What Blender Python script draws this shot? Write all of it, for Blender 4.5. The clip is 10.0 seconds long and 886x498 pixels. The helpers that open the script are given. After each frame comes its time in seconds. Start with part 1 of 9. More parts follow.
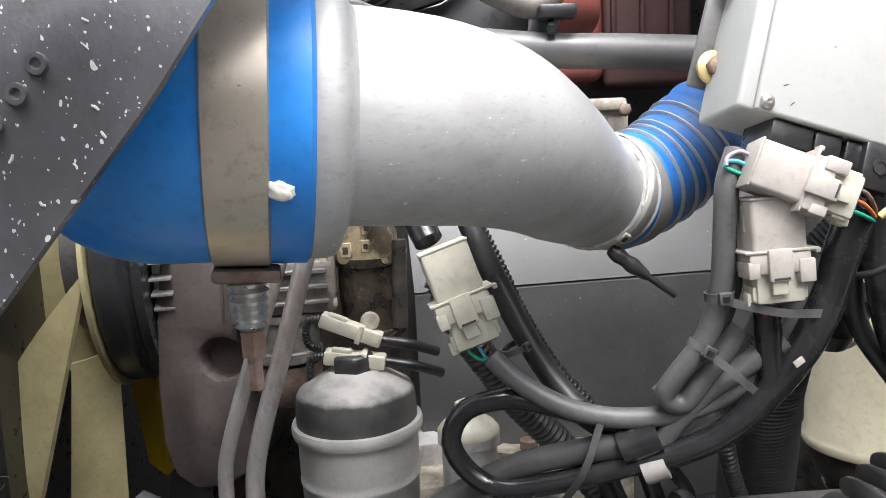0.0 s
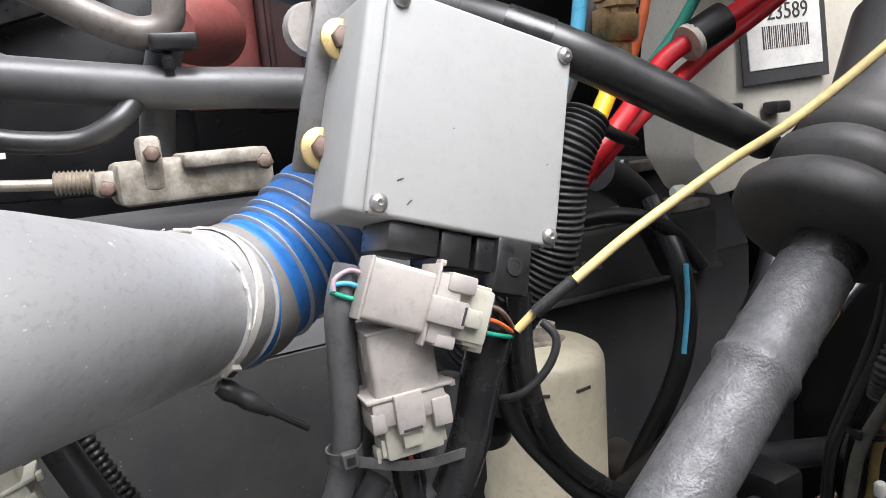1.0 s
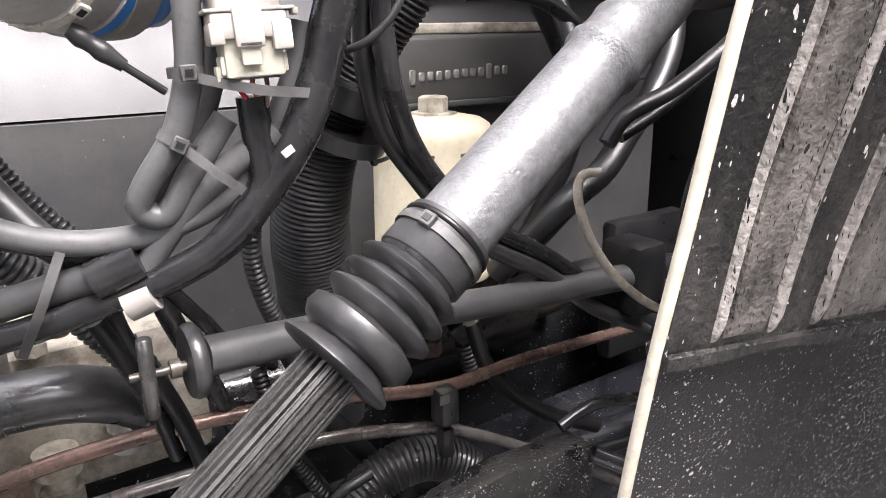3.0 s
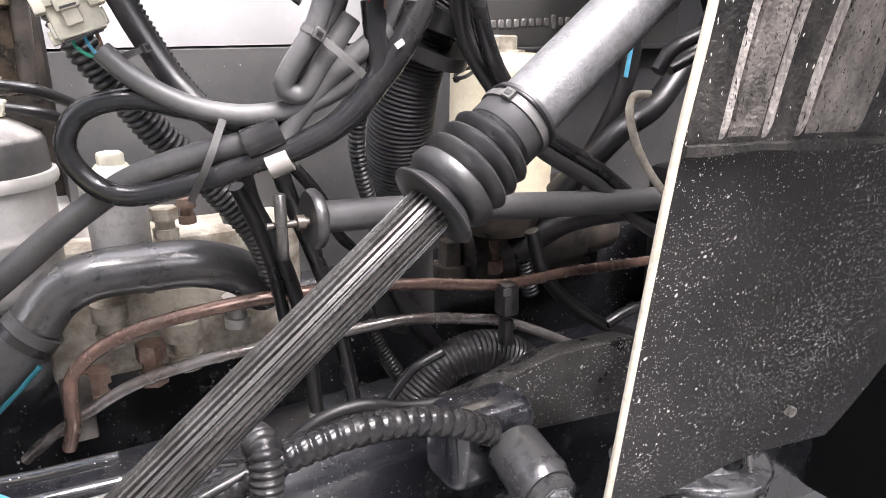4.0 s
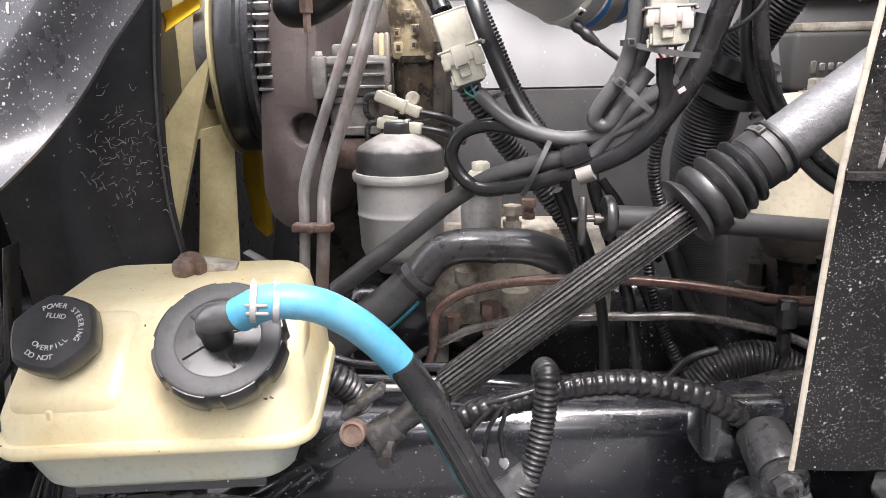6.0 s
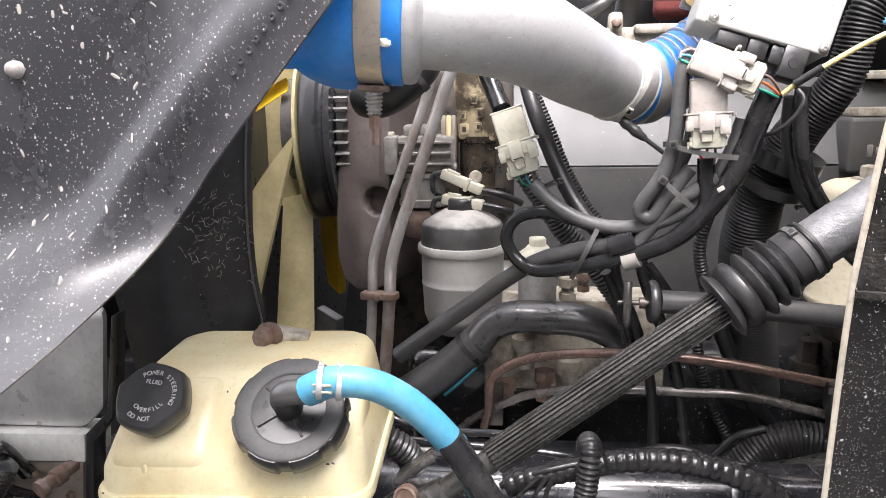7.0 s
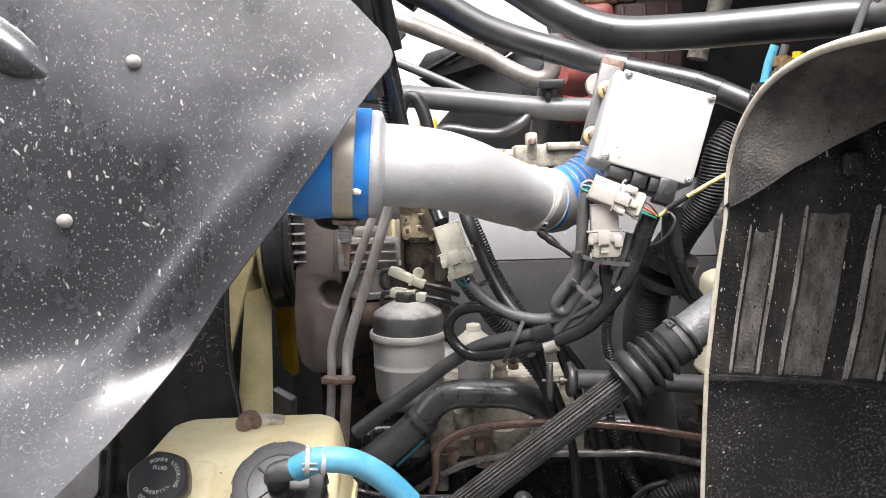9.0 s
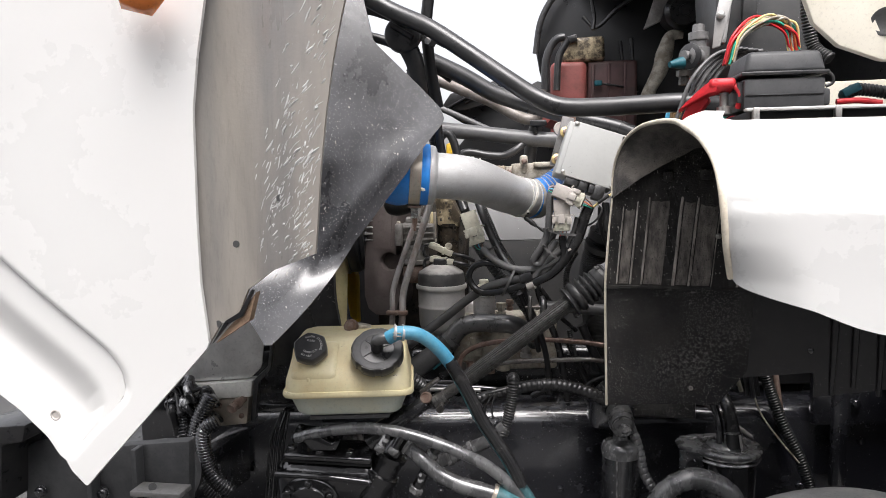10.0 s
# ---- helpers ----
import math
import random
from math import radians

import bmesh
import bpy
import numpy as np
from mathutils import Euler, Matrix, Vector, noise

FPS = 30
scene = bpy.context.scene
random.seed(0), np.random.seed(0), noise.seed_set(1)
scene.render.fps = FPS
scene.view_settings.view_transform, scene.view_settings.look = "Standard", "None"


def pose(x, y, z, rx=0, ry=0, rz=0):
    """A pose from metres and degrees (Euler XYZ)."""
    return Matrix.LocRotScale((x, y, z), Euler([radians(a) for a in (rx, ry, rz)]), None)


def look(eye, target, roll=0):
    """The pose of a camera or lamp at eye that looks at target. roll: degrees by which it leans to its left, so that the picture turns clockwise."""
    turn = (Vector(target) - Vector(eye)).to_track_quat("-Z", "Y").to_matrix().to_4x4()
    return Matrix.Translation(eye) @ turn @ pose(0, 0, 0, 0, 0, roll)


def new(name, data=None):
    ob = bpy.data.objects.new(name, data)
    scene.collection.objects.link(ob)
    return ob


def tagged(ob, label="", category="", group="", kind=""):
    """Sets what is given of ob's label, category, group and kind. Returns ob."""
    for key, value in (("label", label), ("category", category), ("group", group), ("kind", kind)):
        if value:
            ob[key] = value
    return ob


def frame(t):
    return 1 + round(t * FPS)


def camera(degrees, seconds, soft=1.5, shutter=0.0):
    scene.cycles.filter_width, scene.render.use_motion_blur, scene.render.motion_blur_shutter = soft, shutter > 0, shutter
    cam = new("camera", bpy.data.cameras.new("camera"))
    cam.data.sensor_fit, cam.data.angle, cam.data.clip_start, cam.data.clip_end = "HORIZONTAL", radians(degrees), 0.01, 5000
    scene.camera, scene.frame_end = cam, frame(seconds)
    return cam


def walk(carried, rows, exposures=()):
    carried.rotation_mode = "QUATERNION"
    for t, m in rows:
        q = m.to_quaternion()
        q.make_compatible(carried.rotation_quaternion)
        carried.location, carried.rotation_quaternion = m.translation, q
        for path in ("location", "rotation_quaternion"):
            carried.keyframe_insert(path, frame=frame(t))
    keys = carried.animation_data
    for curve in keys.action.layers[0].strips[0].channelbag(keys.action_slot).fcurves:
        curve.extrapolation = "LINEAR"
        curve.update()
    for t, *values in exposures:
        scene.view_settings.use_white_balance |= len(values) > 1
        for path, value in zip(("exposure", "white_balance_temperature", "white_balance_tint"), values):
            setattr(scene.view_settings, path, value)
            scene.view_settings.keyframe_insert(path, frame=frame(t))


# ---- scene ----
cam = camera(63.1, 10.0, soft=0.85)
METRES, EYE, TILT, LEAN, TURN = 2.0, 1.5, -8.0, 3.0, 0.0
ROWS = [
    (0.0, 0.0, 0.0, 0.0, 0.0, 0.0, -0.0),
    (0.5, 0.0213, 0.0454, 0.0368, -11.95, -0.5, 2.81),
    (1.0, 0.0569, 0.0612, 0.044, -21.56, -1.74, 5.08),
    (1.5, 0.0797, 0.0643, 0.0316, -26.49, -3.64, 5.44),
    (2.0, 0.0834, 0.0595, 0.0101, -27.49, -5.47, 4.56),
    (2.5, 0.0775, 0.0521, -0.0148, -26.87, -7.17, 2.99),
    (3.0, 0.0751, 0.0374, -0.0389, -25.45, -8.48, 1.57),
    (4.5, 0.0273, -0.0474, -0.0834, -16.52, -9.23, -0.27),
    (5.0, 0.0338, -0.0738, -0.0792, -8.74, -8.64, -0.99),
    (5.5, 0.048, -0.107, -0.08, 0.63, -8.03, -2.08),
    (7.0, 0.077, -0.1688, -0.0509, 14.15, -4.8, -3.91),
    (7.5, 0.08, -0.166, -0.0142, 13.18, -2.37, -3.34),
    (8.0, 0.0777, -0.1582, 0.0119, 11.43, -0.4, -2.74),
    (8.5, 0.0838, -0.1798, 0.0028, 9.85, 0.49, -2.56),
    (9.0, 0.0794, -0.2619, -0.0236, 8.37, 0.6, -2.67),
    (9.5, 0.0839, -0.4407, -0.0563, 7.67, 0.8, -2.96),
    (10.0, 0.1172, -0.6173, -0.0721, 9.13, 1.56, -3.34),
]
walk(cam, [(t, pose(0, 0, EYE, TILT, LEAN, TURN) @ pose(METRES * x, METRES * y, METRES * z, 90 + pitch, roll, yaw)) for t, x, y, z, yaw, pitch, roll in ROWS],
     exposures=((0, 1.58, 6350, 11), (1, 1.15, 6250, 13), (2, 1.62, 6250, 14), (3, 2.5, 6500, 17), (4.5, 2.75, 6500, 18), (5.5, 2.35, 6500, 17), (7, 2.0, 6500, 16), (8.5, 1.65, 6500, 13), (9, 1.75, 6500, 13), (9.5, 1.68, 6500, 13), (10, 0.98, 6500, 13)))


# ---- world and light: a bright overcast day ----
world = bpy.data.worlds.new("sky")
scene.world = world
world.use_nodes = True
wn, wl = world.node_tree.nodes, world.node_tree.links
sky = wn.new("ShaderNodeTexSky")
sky.sky_type = "NISHITA"
sky.sun_disc = False
sky.sun_elevation = radians(63)
sky.sun_rotation = radians(169)
sky.air_density, sky.dust_density = 1.0, 4.0
grey = wn.new("ShaderNodeHueSaturation")
grey.inputs["Saturation"].default_value = 0.18
back = wn["Background"]
back.inputs["Strength"].default_value = 0.15
wl.new(sky.outputs[0], grey.inputs["Color"])
wl.new(grey.outputs[0], back.inputs["Color"])

sun = new("sun", bpy.data.lights.new("sun", "SUN"))
sun.data.energy, sun.data.angle, sun.data.color = 2.0, radians(40), (1.0, 0.98, 0.955)
sun.matrix_world = look((0.35, -1.75, 3.5), (0.0, 0.0, 0.0))


# ---- materials ----
def paint(name, base, rough=0.5, metal=0.0, second=None, amount=0.5, scale=30.0, grain=400.0, bump=0.15, coat=0.0,
          dots=None, dot_scale=220.0, dot_size=0.16, dot_amount=0.35, dot_patch=0.0, rough_var=0.12, stretch=(1, 1, 1), spread=(0.42, 0.62), bump_depth=0.0006, settled=None, grime=0.28, coat_rough=0.15, spec=0.5):
    """A surface with stains at one scale, grain at another, and splashes where dots is a colour."""
    m = bpy.data.materials.new(name)
    m.use_nodes = True
    n, k = m.node_tree.nodes, m.node_tree.links
    b = n["Principled BSDF"]
    co = n.new("ShaderNodeTexCoord")
    mp = n.new("ShaderNodeMapping")
    mp.inputs["Scale"].default_value = stretch
    k.new(co.outputs["Object"], mp.inputs["Vector"])
    stain = n.new("ShaderNodeTexNoise")
    stain.inputs["Scale"].default_value = scale
    stain.inputs["Detail"].default_value = 8.0
    stain.inputs["Roughness"].default_value = 0.65
    k.new(mp.outputs[0], stain.inputs["Vector"])
    ramp = n.new("ShaderNodeMapRange")
    ramp.inputs["From Min"].default_value, ramp.inputs["From Max"].default_value = spread
    ramp.inputs["To Max"].default_value = amount
    k.new(stain.outputs["Fac"], ramp.inputs["Value"])
    mix = n.new("ShaderNodeMix")
    mix.data_type = "RGBA"
    mix.inputs["A"].default_value = (*base, 1)
    mix.inputs["B"].default_value = (*(second or [c * 0.7 for c in base]), 1)
    k.new(ramp.outputs[0], mix.inputs["Factor"])
    colour = mix.outputs["Result"]
    fine = n.new("ShaderNodeTexNoise")
    fine.inputs["Scale"].default_value = grain
    fine.inputs["Detail"].default_value = 4.0
    k.new(co.outputs["Object"], fine.inputs["Vector"])
    rr = n.new("ShaderNodeMapRange")
    rr.inputs["From Min"].default_value, rr.inputs["From Max"].default_value = 0.3, 0.7
    rr.inputs["To Min"].default_value, rr.inputs["To Max"].default_value = max(0.02, rough - rough_var), min(1, rough + rough_var)
    k.new(stain.outputs["Fac"], rr.inputs["Value"])
    rough_out = rr.outputs[0]
    if dots:
        for s, size, amt in ((dot_scale, dot_size, dot_amount), (dot_scale * 0.33, dot_size * 0.7, dot_amount * 0.6)):
            warp = n.new("ShaderNodeTexNoise")
            warp.inputs["Scale"].default_value = s * 0.8
            warp.inputs["Detail"].default_value = 3.0
            k.new(mp.outputs[0], warp.inputs["Vector"])
            shift = n.new("ShaderNodeVectorMath")
            shift.operation = "MULTIPLY_ADD"
            shift.inputs[1].default_value = (1.1 / s,) * 3
            k.new(warp.outputs["Color"], shift.inputs[0])
            k.new(mp.outputs[0], shift.inputs[2])
            cell = n.new("ShaderNodeTexVoronoi")
            cell.inputs["Scale"].default_value = s
            k.new(shift.outputs[0], cell.inputs["Vector"])
            sep = n.new("ShaderNodeSeparateColor")
            k.new(cell.outputs["Color"], sep.inputs[0])
            rad = n.new("ShaderNodeMath")
            rad.operation = "MULTIPLY"
            k.new(sep.outputs[0], rad.inputs[0])
            k.new(sep.outputs[1], rad.inputs[1])
            big = n.new("ShaderNodeMath")
            big.operation = "MULTIPLY"
            big.inputs[1].default_value = size * 2.2
            k.new(rad.outputs[0], big.inputs[0])
            less = n.new("ShaderNodeMath")
            less.operation = "LESS_THAN"
            k.new(cell.outputs["Distance"], less.inputs[0])
            k.new(big.outputs[0], less.inputs[1])
            some = n.new("ShaderNodeMath")
            some.operation = "LESS_THAN"
            some.inputs[1].default_value = amt
            if dot_patch:
                gather = n.new("ShaderNodeTexNoise")
                gather.inputs["Scale"].default_value = dot_patch
                gather.inputs["Detail"].default_value = 3.0
                k.new(co.outputs["Object"], gather.inputs["Vector"])
                spr = n.new("ShaderNodeMapRange")
                spr.inputs["From Min"].default_value, spr.inputs["From Max"].default_value = 0.40, 0.66
                spr.inputs["To Min"].default_value, spr.inputs["To Max"].default_value = amt * 0.35, amt * 2.2
                k.new(gather.outputs["Fac"], spr.inputs["Value"])
                k.new(spr.outputs[0], some.inputs[1])
            k.new(sep.outputs[2], some.inputs[0])
            both = n.new("ShaderNodeMath")
            both.operation = "MULTIPLY"
            k.new(less.outputs[0], both.inputs[0])
            k.new(some.outputs[0], both.inputs[1])
            dm = n.new("ShaderNodeMix")
            dm.data_type = "RGBA"
            dm.inputs["B"].default_value = (*dots, 1)
            k.new(both.outputs[0], dm.inputs["Factor"])
            k.new(colour, dm.inputs["A"])
            colour = dm.outputs["Result"]
    if grime:
        # small dark grime with a ragged edge
        dirt = n.new("ShaderNodeTexNoise")
        dirt.inputs["Scale"].default_value = 150.0
        dirt.inputs["Detail"].default_value = 7.0
        dirt.inputs["Roughness"].default_value = 0.7
        k.new(mp.outputs[0], dirt.inputs["Vector"])
        dr = n.new("ShaderNodeMapRange")
        dr.inputs["From Min"].default_value, dr.inputs["From Max"].default_value = 0.53, 0.63
        dr.inputs["To Max"].default_value = grime
        k.new(dirt.outputs["Fac"], dr.inputs["Value"])
        dk = n.new("ShaderNodeMix")
        dk.data_type = "RGBA"
        dk.inputs["B"].default_value = (*[c * 0.30 for c in base], 1)
        k.new(dr.outputs[0], dk.inputs["Factor"])
        k.new(colour, dk.inputs["A"])
        colour = dk.outputs["Result"]
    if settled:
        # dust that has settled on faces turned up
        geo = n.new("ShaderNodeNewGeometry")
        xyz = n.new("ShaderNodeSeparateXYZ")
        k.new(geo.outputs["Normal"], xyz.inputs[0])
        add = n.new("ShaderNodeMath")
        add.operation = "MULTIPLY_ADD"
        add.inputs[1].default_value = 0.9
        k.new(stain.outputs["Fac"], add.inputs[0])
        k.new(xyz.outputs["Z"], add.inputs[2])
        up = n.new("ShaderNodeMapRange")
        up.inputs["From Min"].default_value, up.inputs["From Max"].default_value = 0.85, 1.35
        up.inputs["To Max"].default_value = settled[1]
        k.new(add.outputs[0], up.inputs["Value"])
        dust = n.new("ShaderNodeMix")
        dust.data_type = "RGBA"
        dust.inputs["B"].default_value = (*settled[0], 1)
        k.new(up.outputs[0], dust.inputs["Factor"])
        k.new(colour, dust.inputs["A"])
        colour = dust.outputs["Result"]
    k.new(colour, b.inputs["Base Color"])
    k.new(rough_out, b.inputs["Roughness"])
    b.inputs["Metallic"].default_value = metal
    b.inputs["Specular IOR Level"].default_value = spec
    b.inputs["Coat Weight"].default_value = coat
    b.inputs["Coat Roughness"].default_value = coat_rough
    if bump:
        bp = n.new("ShaderNodeBump")
        bp.inputs["Strength"].default_value = bump
        bp.inputs["Distance"].default_value = bump_depth
        k.new(fine.outputs["Fac"], bp.inputs["Height"])
        k.new(bp.outputs[0], b.inputs["Normal"])
    return m


silver = paint("silver_paint", (0.55, 0.55, 0.545), 0.46, 0.2, (0.34, 0.325, 0.31), 0.85, 8, 300, 0.14, spread=(0.45, 0.68), grime=0.18, stretch=(1, 1, 2.2), dots=(0.8, 0.8, 0.78), dot_scale=260, dot_size=0.14, dot_amount=0.30)
alu = paint("cast_aluminium", (0.62, 0.61, 0.595), 0.38, 0.35, (0.30, 0.285, 0.27), 0.85, 14, 500, 0.4, grime=0.28)
alu_grimy = paint("grimy_cast_metal", (0.30, 0.29, 0.275), 0.45, 0.25, (0.14, 0.125, 0.11), 0.85, 24, 450, 0.4)
alu_pale = paint("pale_cast_metal", (0.52, 0.485, 0.41), 0.55, 0.1, (0.19, 0.155, 0.115), 0.85, 30, 420, 0.4)
filter_silver = paint("dull_silver_casting", (0.58, 0.572, 0.55), 0.42, 0.25, (0.44, 0.43, 0.41), 0.8, 10, 500, 0.2, grime=0.12)
black = paint("black_plastic", (0.014, 0.014, 0.015), 0.34, 0, (0.040, 0.039, 0.037), 0.6, 40, 600, 0.12, coat=0.3, coat_rough=0.3)
rubber = paint("dusty_rubber", (0.024, 0.024, 0.025), 0.36, 0, (0.056, 0.055, 0.053), 0.6, 18, 500, 0.15, coat=0.3, coat_rough=0.3)
boot_rubber = paint("dusty_boot_rubber", (0.055, 0.053, 0.052), 0.48, 0, (0.11, 0.106, 0.10), 0.6, 10, 500, 0.15, spec=0.35)
rubber_dark = paint("dark_rubber", (0.010, 0.010, 0.011), 0.36, 0, (0.020, 0.020, 0.019), 0.5, 18, 500, 0.15)
gloss_black = paint("oily_black_paint", (0.012, 0.0125, 0.0145), 0.2, 0.0, (0.030, 0.030, 0.032), 0.7, 18, 90, 0.4, coat=1.0, coat_rough=0.08, bump_depth=0.0014, spec=0.8,
                    dots=(0.42, 0.42, 0.42), dot_scale=330, dot_size=0.2, dot_amount=0.28, dot_patch=9)
rail_black = paint("glossy_black_chassis_paint", (0.014, 0.0145, 0.019), 0.24, 0.0, (0.030, 0.031, 0.037), 0.6, 7, 60, 0.25, coat=1.0, coat_rough=0.10, bump_depth=0.0012, spec=1.0,
                   dots=(0.40, 0.40, 0.40), dot_scale=420, dot_size=0.2, dot_amount=0.18, dot_patch=7, grime=0)
hanger_dust = paint("mud_flecked_black_steel", (0.014, 0.014, 0.014), 0.32, 0, (0.06, 0.057, 0.053), 0.7, 18, 200, 0.8, coat=0.5, coat_rough=0.2, bump_depth=0.0015, dots=(0.5, 0.48, 0.46), dot_scale=520, dot_size=0.26, dot_amount=0.4, dot_patch=12, grime=0)
bushing_black = paint("wet_black_bushing", (0.05, 0.05, 0.051), 0.30, 0.1, (0.10, 0.10, 0.10), 0.7, 40, 140, 0.3, coat=0.7, coat_rough=0.15, dots=(0.4, 0.4, 0.4), dot_scale=420, dot_amount=0.25, grime=0)
wet_hose = paint("wet_grey_hose", (0.085, 0.086, 0.088), 0.26, 0.2, (0.20, 0.20, 0.20), 0.75, 24, 120, 0.35, coat=0.8, coat_rough=0.12, stretch=(1, 1, 0.6), dots=(0.5, 0.5, 0.5), dot_scale=330, dot_amount=0.2, grime=0.2)
sheet_black = paint("smooth_black_fender_sheet", (0.012, 0.012, 0.014), 0.34, 0, (0.032, 0.030, 0.029), 0.6, 7, 300, 0.3, coat=0.5, coat_rough=0.3, spec=0.5,
                    dots=(0.35, 0.33, 0.31), dot_scale=700, dot_size=0.22, dot_amount=0.14, dot_patch=11, grime=0)
wet_steel = paint("wet_black_steel", (0.13, 0.13, 0.132), 0.16, 0.5, (0.42, 0.415, 0.41), 0.9, 45, 90, 0.7, coat=1.0, coat_rough=0.06, bump_depth=0.002, spread=(0.46, 0.60), dots=(0.6, 0.6, 0.6), dot_scale=300, dot_amount=0.3)
line_rust = paint("oily_red_line", (0.21, 0.135, 0.11), 0.24, 0.4, (0.07, 0.048, 0.040), 0.8, 40, 300, 0.2)
line_steel = paint("worn_dark_line", (0.26, 0.245, 0.235), 0.24, 0.6, (0.07, 0.055, 0.048), 0.85, 22, 300, 0.2)
# Black casting; the hard-edged pale patches are sky glints put into the colour.
glint_black = paint("painted_glint_black", (0.014, 0.014, 0.015), 0.12, 0.35, (0.40, 0.40, 0.40), 0.95, 13, 60, 0.6, coat=1.0, coat_rough=0.05, bump_depth=0.003, spec=0.9, spread=(0.60, 0.63), dots=(0.4, 0.4, 0.4), dot_scale=420, dot_amount=0.12, grime=0)
gloss_pipe = paint("glossy_black_pipe", (0.055, 0.055, 0.056), 0.32, 0.2, (0.11, 0.108, 0.105), 0.7, 24, 140, 0.5, coat=0.8, coat_rough=0.2, spec=0.8, bump_depth=0.001)
sheet_steel = paint("worn_sheet_steel", (0.64, 0.63, 0.61), 0.36, 0.4, (0.42, 0.41, 0.40), 0.7, 10, 300, 0.1, grime=0.2)
hose_matte = paint("matte_black_hose", (0.026, 0.026, 0.027), 0.5, 0, (0.055, 0.054, 0.052), 0.6, 14, 400, 0.1, spec=0.4)
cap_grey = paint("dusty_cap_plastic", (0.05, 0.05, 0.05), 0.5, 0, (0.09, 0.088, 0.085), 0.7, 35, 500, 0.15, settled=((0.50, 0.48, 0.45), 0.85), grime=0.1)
sleeve_grey = paint("dusty_grey_rubber", (0.055, 0.055, 0.056), 0.45, 0, (0.10, 0.098, 0.096), 0.6, 18, 400, 0.15)
grey_cable = paint("grey_sleeve", (0.105, 0.105, 0.106), 0.40, 0, (0.15, 0.148, 0.145), 0.5, 16, 500, 0.1)
blue = paint("blue_silicone", (0.02, 0.25, 0.78), 0.42, 0, (0.05, 0.32, 0.82), 0.6, 20, 400, 0.08, grime=0.18)
blue_dusty = paint("dusty_blue_silicone", (0.035, 0.20, 0.60), 0.5, 0, (0.22, 0.24, 0.28), 0.6, 14, 400, 0.1, spread=(0.48, 0.66))
taupe_band = paint("dusty_taupe_rubber", (0.30, 0.28, 0.255), 0.5, 0.1, (0.38, 0.365, 0.345), 0.6, 20, 400, 0.12, grime=0.12)
tan_metal = paint("dusty_clamp_steel", (0.52, 0.46, 0.38), 0.36, 0.5, (0.42, 0.37, 0.31), 0.6, 25, 300, 0.1)
steel = paint("zinc_steel", (0.55, 0.54, 0.52), 0.35, 0.8, (0.35, 0.33, 0.3), 0.6, 60, 500, 0.15)
rust = paint("rusty_steel", (0.17, 0.105, 0.078), 0.6, 0.2, (0.28, 0.22, 0.185), 0.8, 60, 500, 0.5)
dull_pipe = paint("dull_pipe", (0.24, 0.22, 0.20), 0.45, 0.2, (0.15, 0.125, 0.108), 0.8, 25, 400, 0.25)
scuff_pale = paint("pale_scuff", (0.46, 0.43, 0.40), 0.6)
old_pipe = paint("stained_pipe", (0.46, 0.44, 0.42), 0.4, 0.4, (0.20, 0.13, 0.10), 0.9, 9, 400, 0.25, stretch=(1, 1, 0.5), spread=(0.44, 0.60))
yellow_zinc = paint("yellow_zinc", (0.62, 0.47, 0.20), 0.4, 0.6, (0.45, 0.34, 0.2), 0.6, 80, 500, 0.15)
brass = paint("brass", (0.34, 0.23, 0.11), 0.4, 0.7, (0.14, 0.09, 0.055), 0.6, 80, 500, 0.15)
box_grey = paint("pale_grey_powder_coat", (0.40, 0.405, 0.392), 0.6, 0, (0.37, 0.372, 0.36), 0.6, 18, 900, 0.1, dots=(0.12, 0.12, 0.12), dot_scale=90, dot_size=0.05, dot_amount=0.12, grime=0.06, spec=0.3)
conn_grey = paint("grey_connector_nylon", (0.50, 0.46, 0.42), 0.5, 0, (0.36, 0.33, 0.30), 0.5, 40, 600, 0.1, grime=0.18)
conn_cream = paint("cream_connector_nylon", (0.60, 0.58, 0.48), 0.5, 0, (0.45, 0.42, 0.34), 0.5, 40, 600, 0.1, grime=0.18)
cream = paint("aged_cream_tank", (0.74, 0.66, 0.42), 0.38, 0, (0.64, 0.49, 0.24), 0.7, 9, 300, 0.12, dots=(0.10, 0.07, 0.04), dot_scale=130, dot_size=0.10, dot_amount=0.25, grime=0.12)
cream_low = paint("tank_with_fluid", (0.60, 0.64, 0.56), 0.38, 0, (0.70, 0.66, 0.48), 0.6, 12, 300, 0.06, grime=0.18)
filter_cream = paint("cream_filter_paint", (0.70, 0.64, 0.48), 0.4, 0, (0.55, 0.49, 0.35), 0.6, 18, 400, 0.08, grime=0.18)
side_grey = paint("dusty_side_cover", (0.080, 0.078, 0.075), 0.5, 0.0, (0.070, 0.068, 0.065), 0.7, 12, 500, 0.25, grime=0.1, spec=0.4)
grey_cover = paint("grey_cover", (0.090, 0.090, 0.092), 0.46, 0.0, (0.088, 0.087, 0.086), 0.7, 9, 500, 0.25, dots=(0.34, 0.33, 0.32), dot_scale=210, dot_size=0.10, dot_amount=0.22, stretch=(1, 1, 0.6), grime=0.06, spec=0.4)
dark_cover = paint("dark_engine_block", (0.060, 0.061, 0.063), 0.42, 0.0, (0.095, 0.092, 0.089), 0.7, 9, 400, 0.3, grime=0.12, dots=(0.30, 0.29, 0.28), dot_scale=230, dot_size=0.10, dot_amount=0.2)
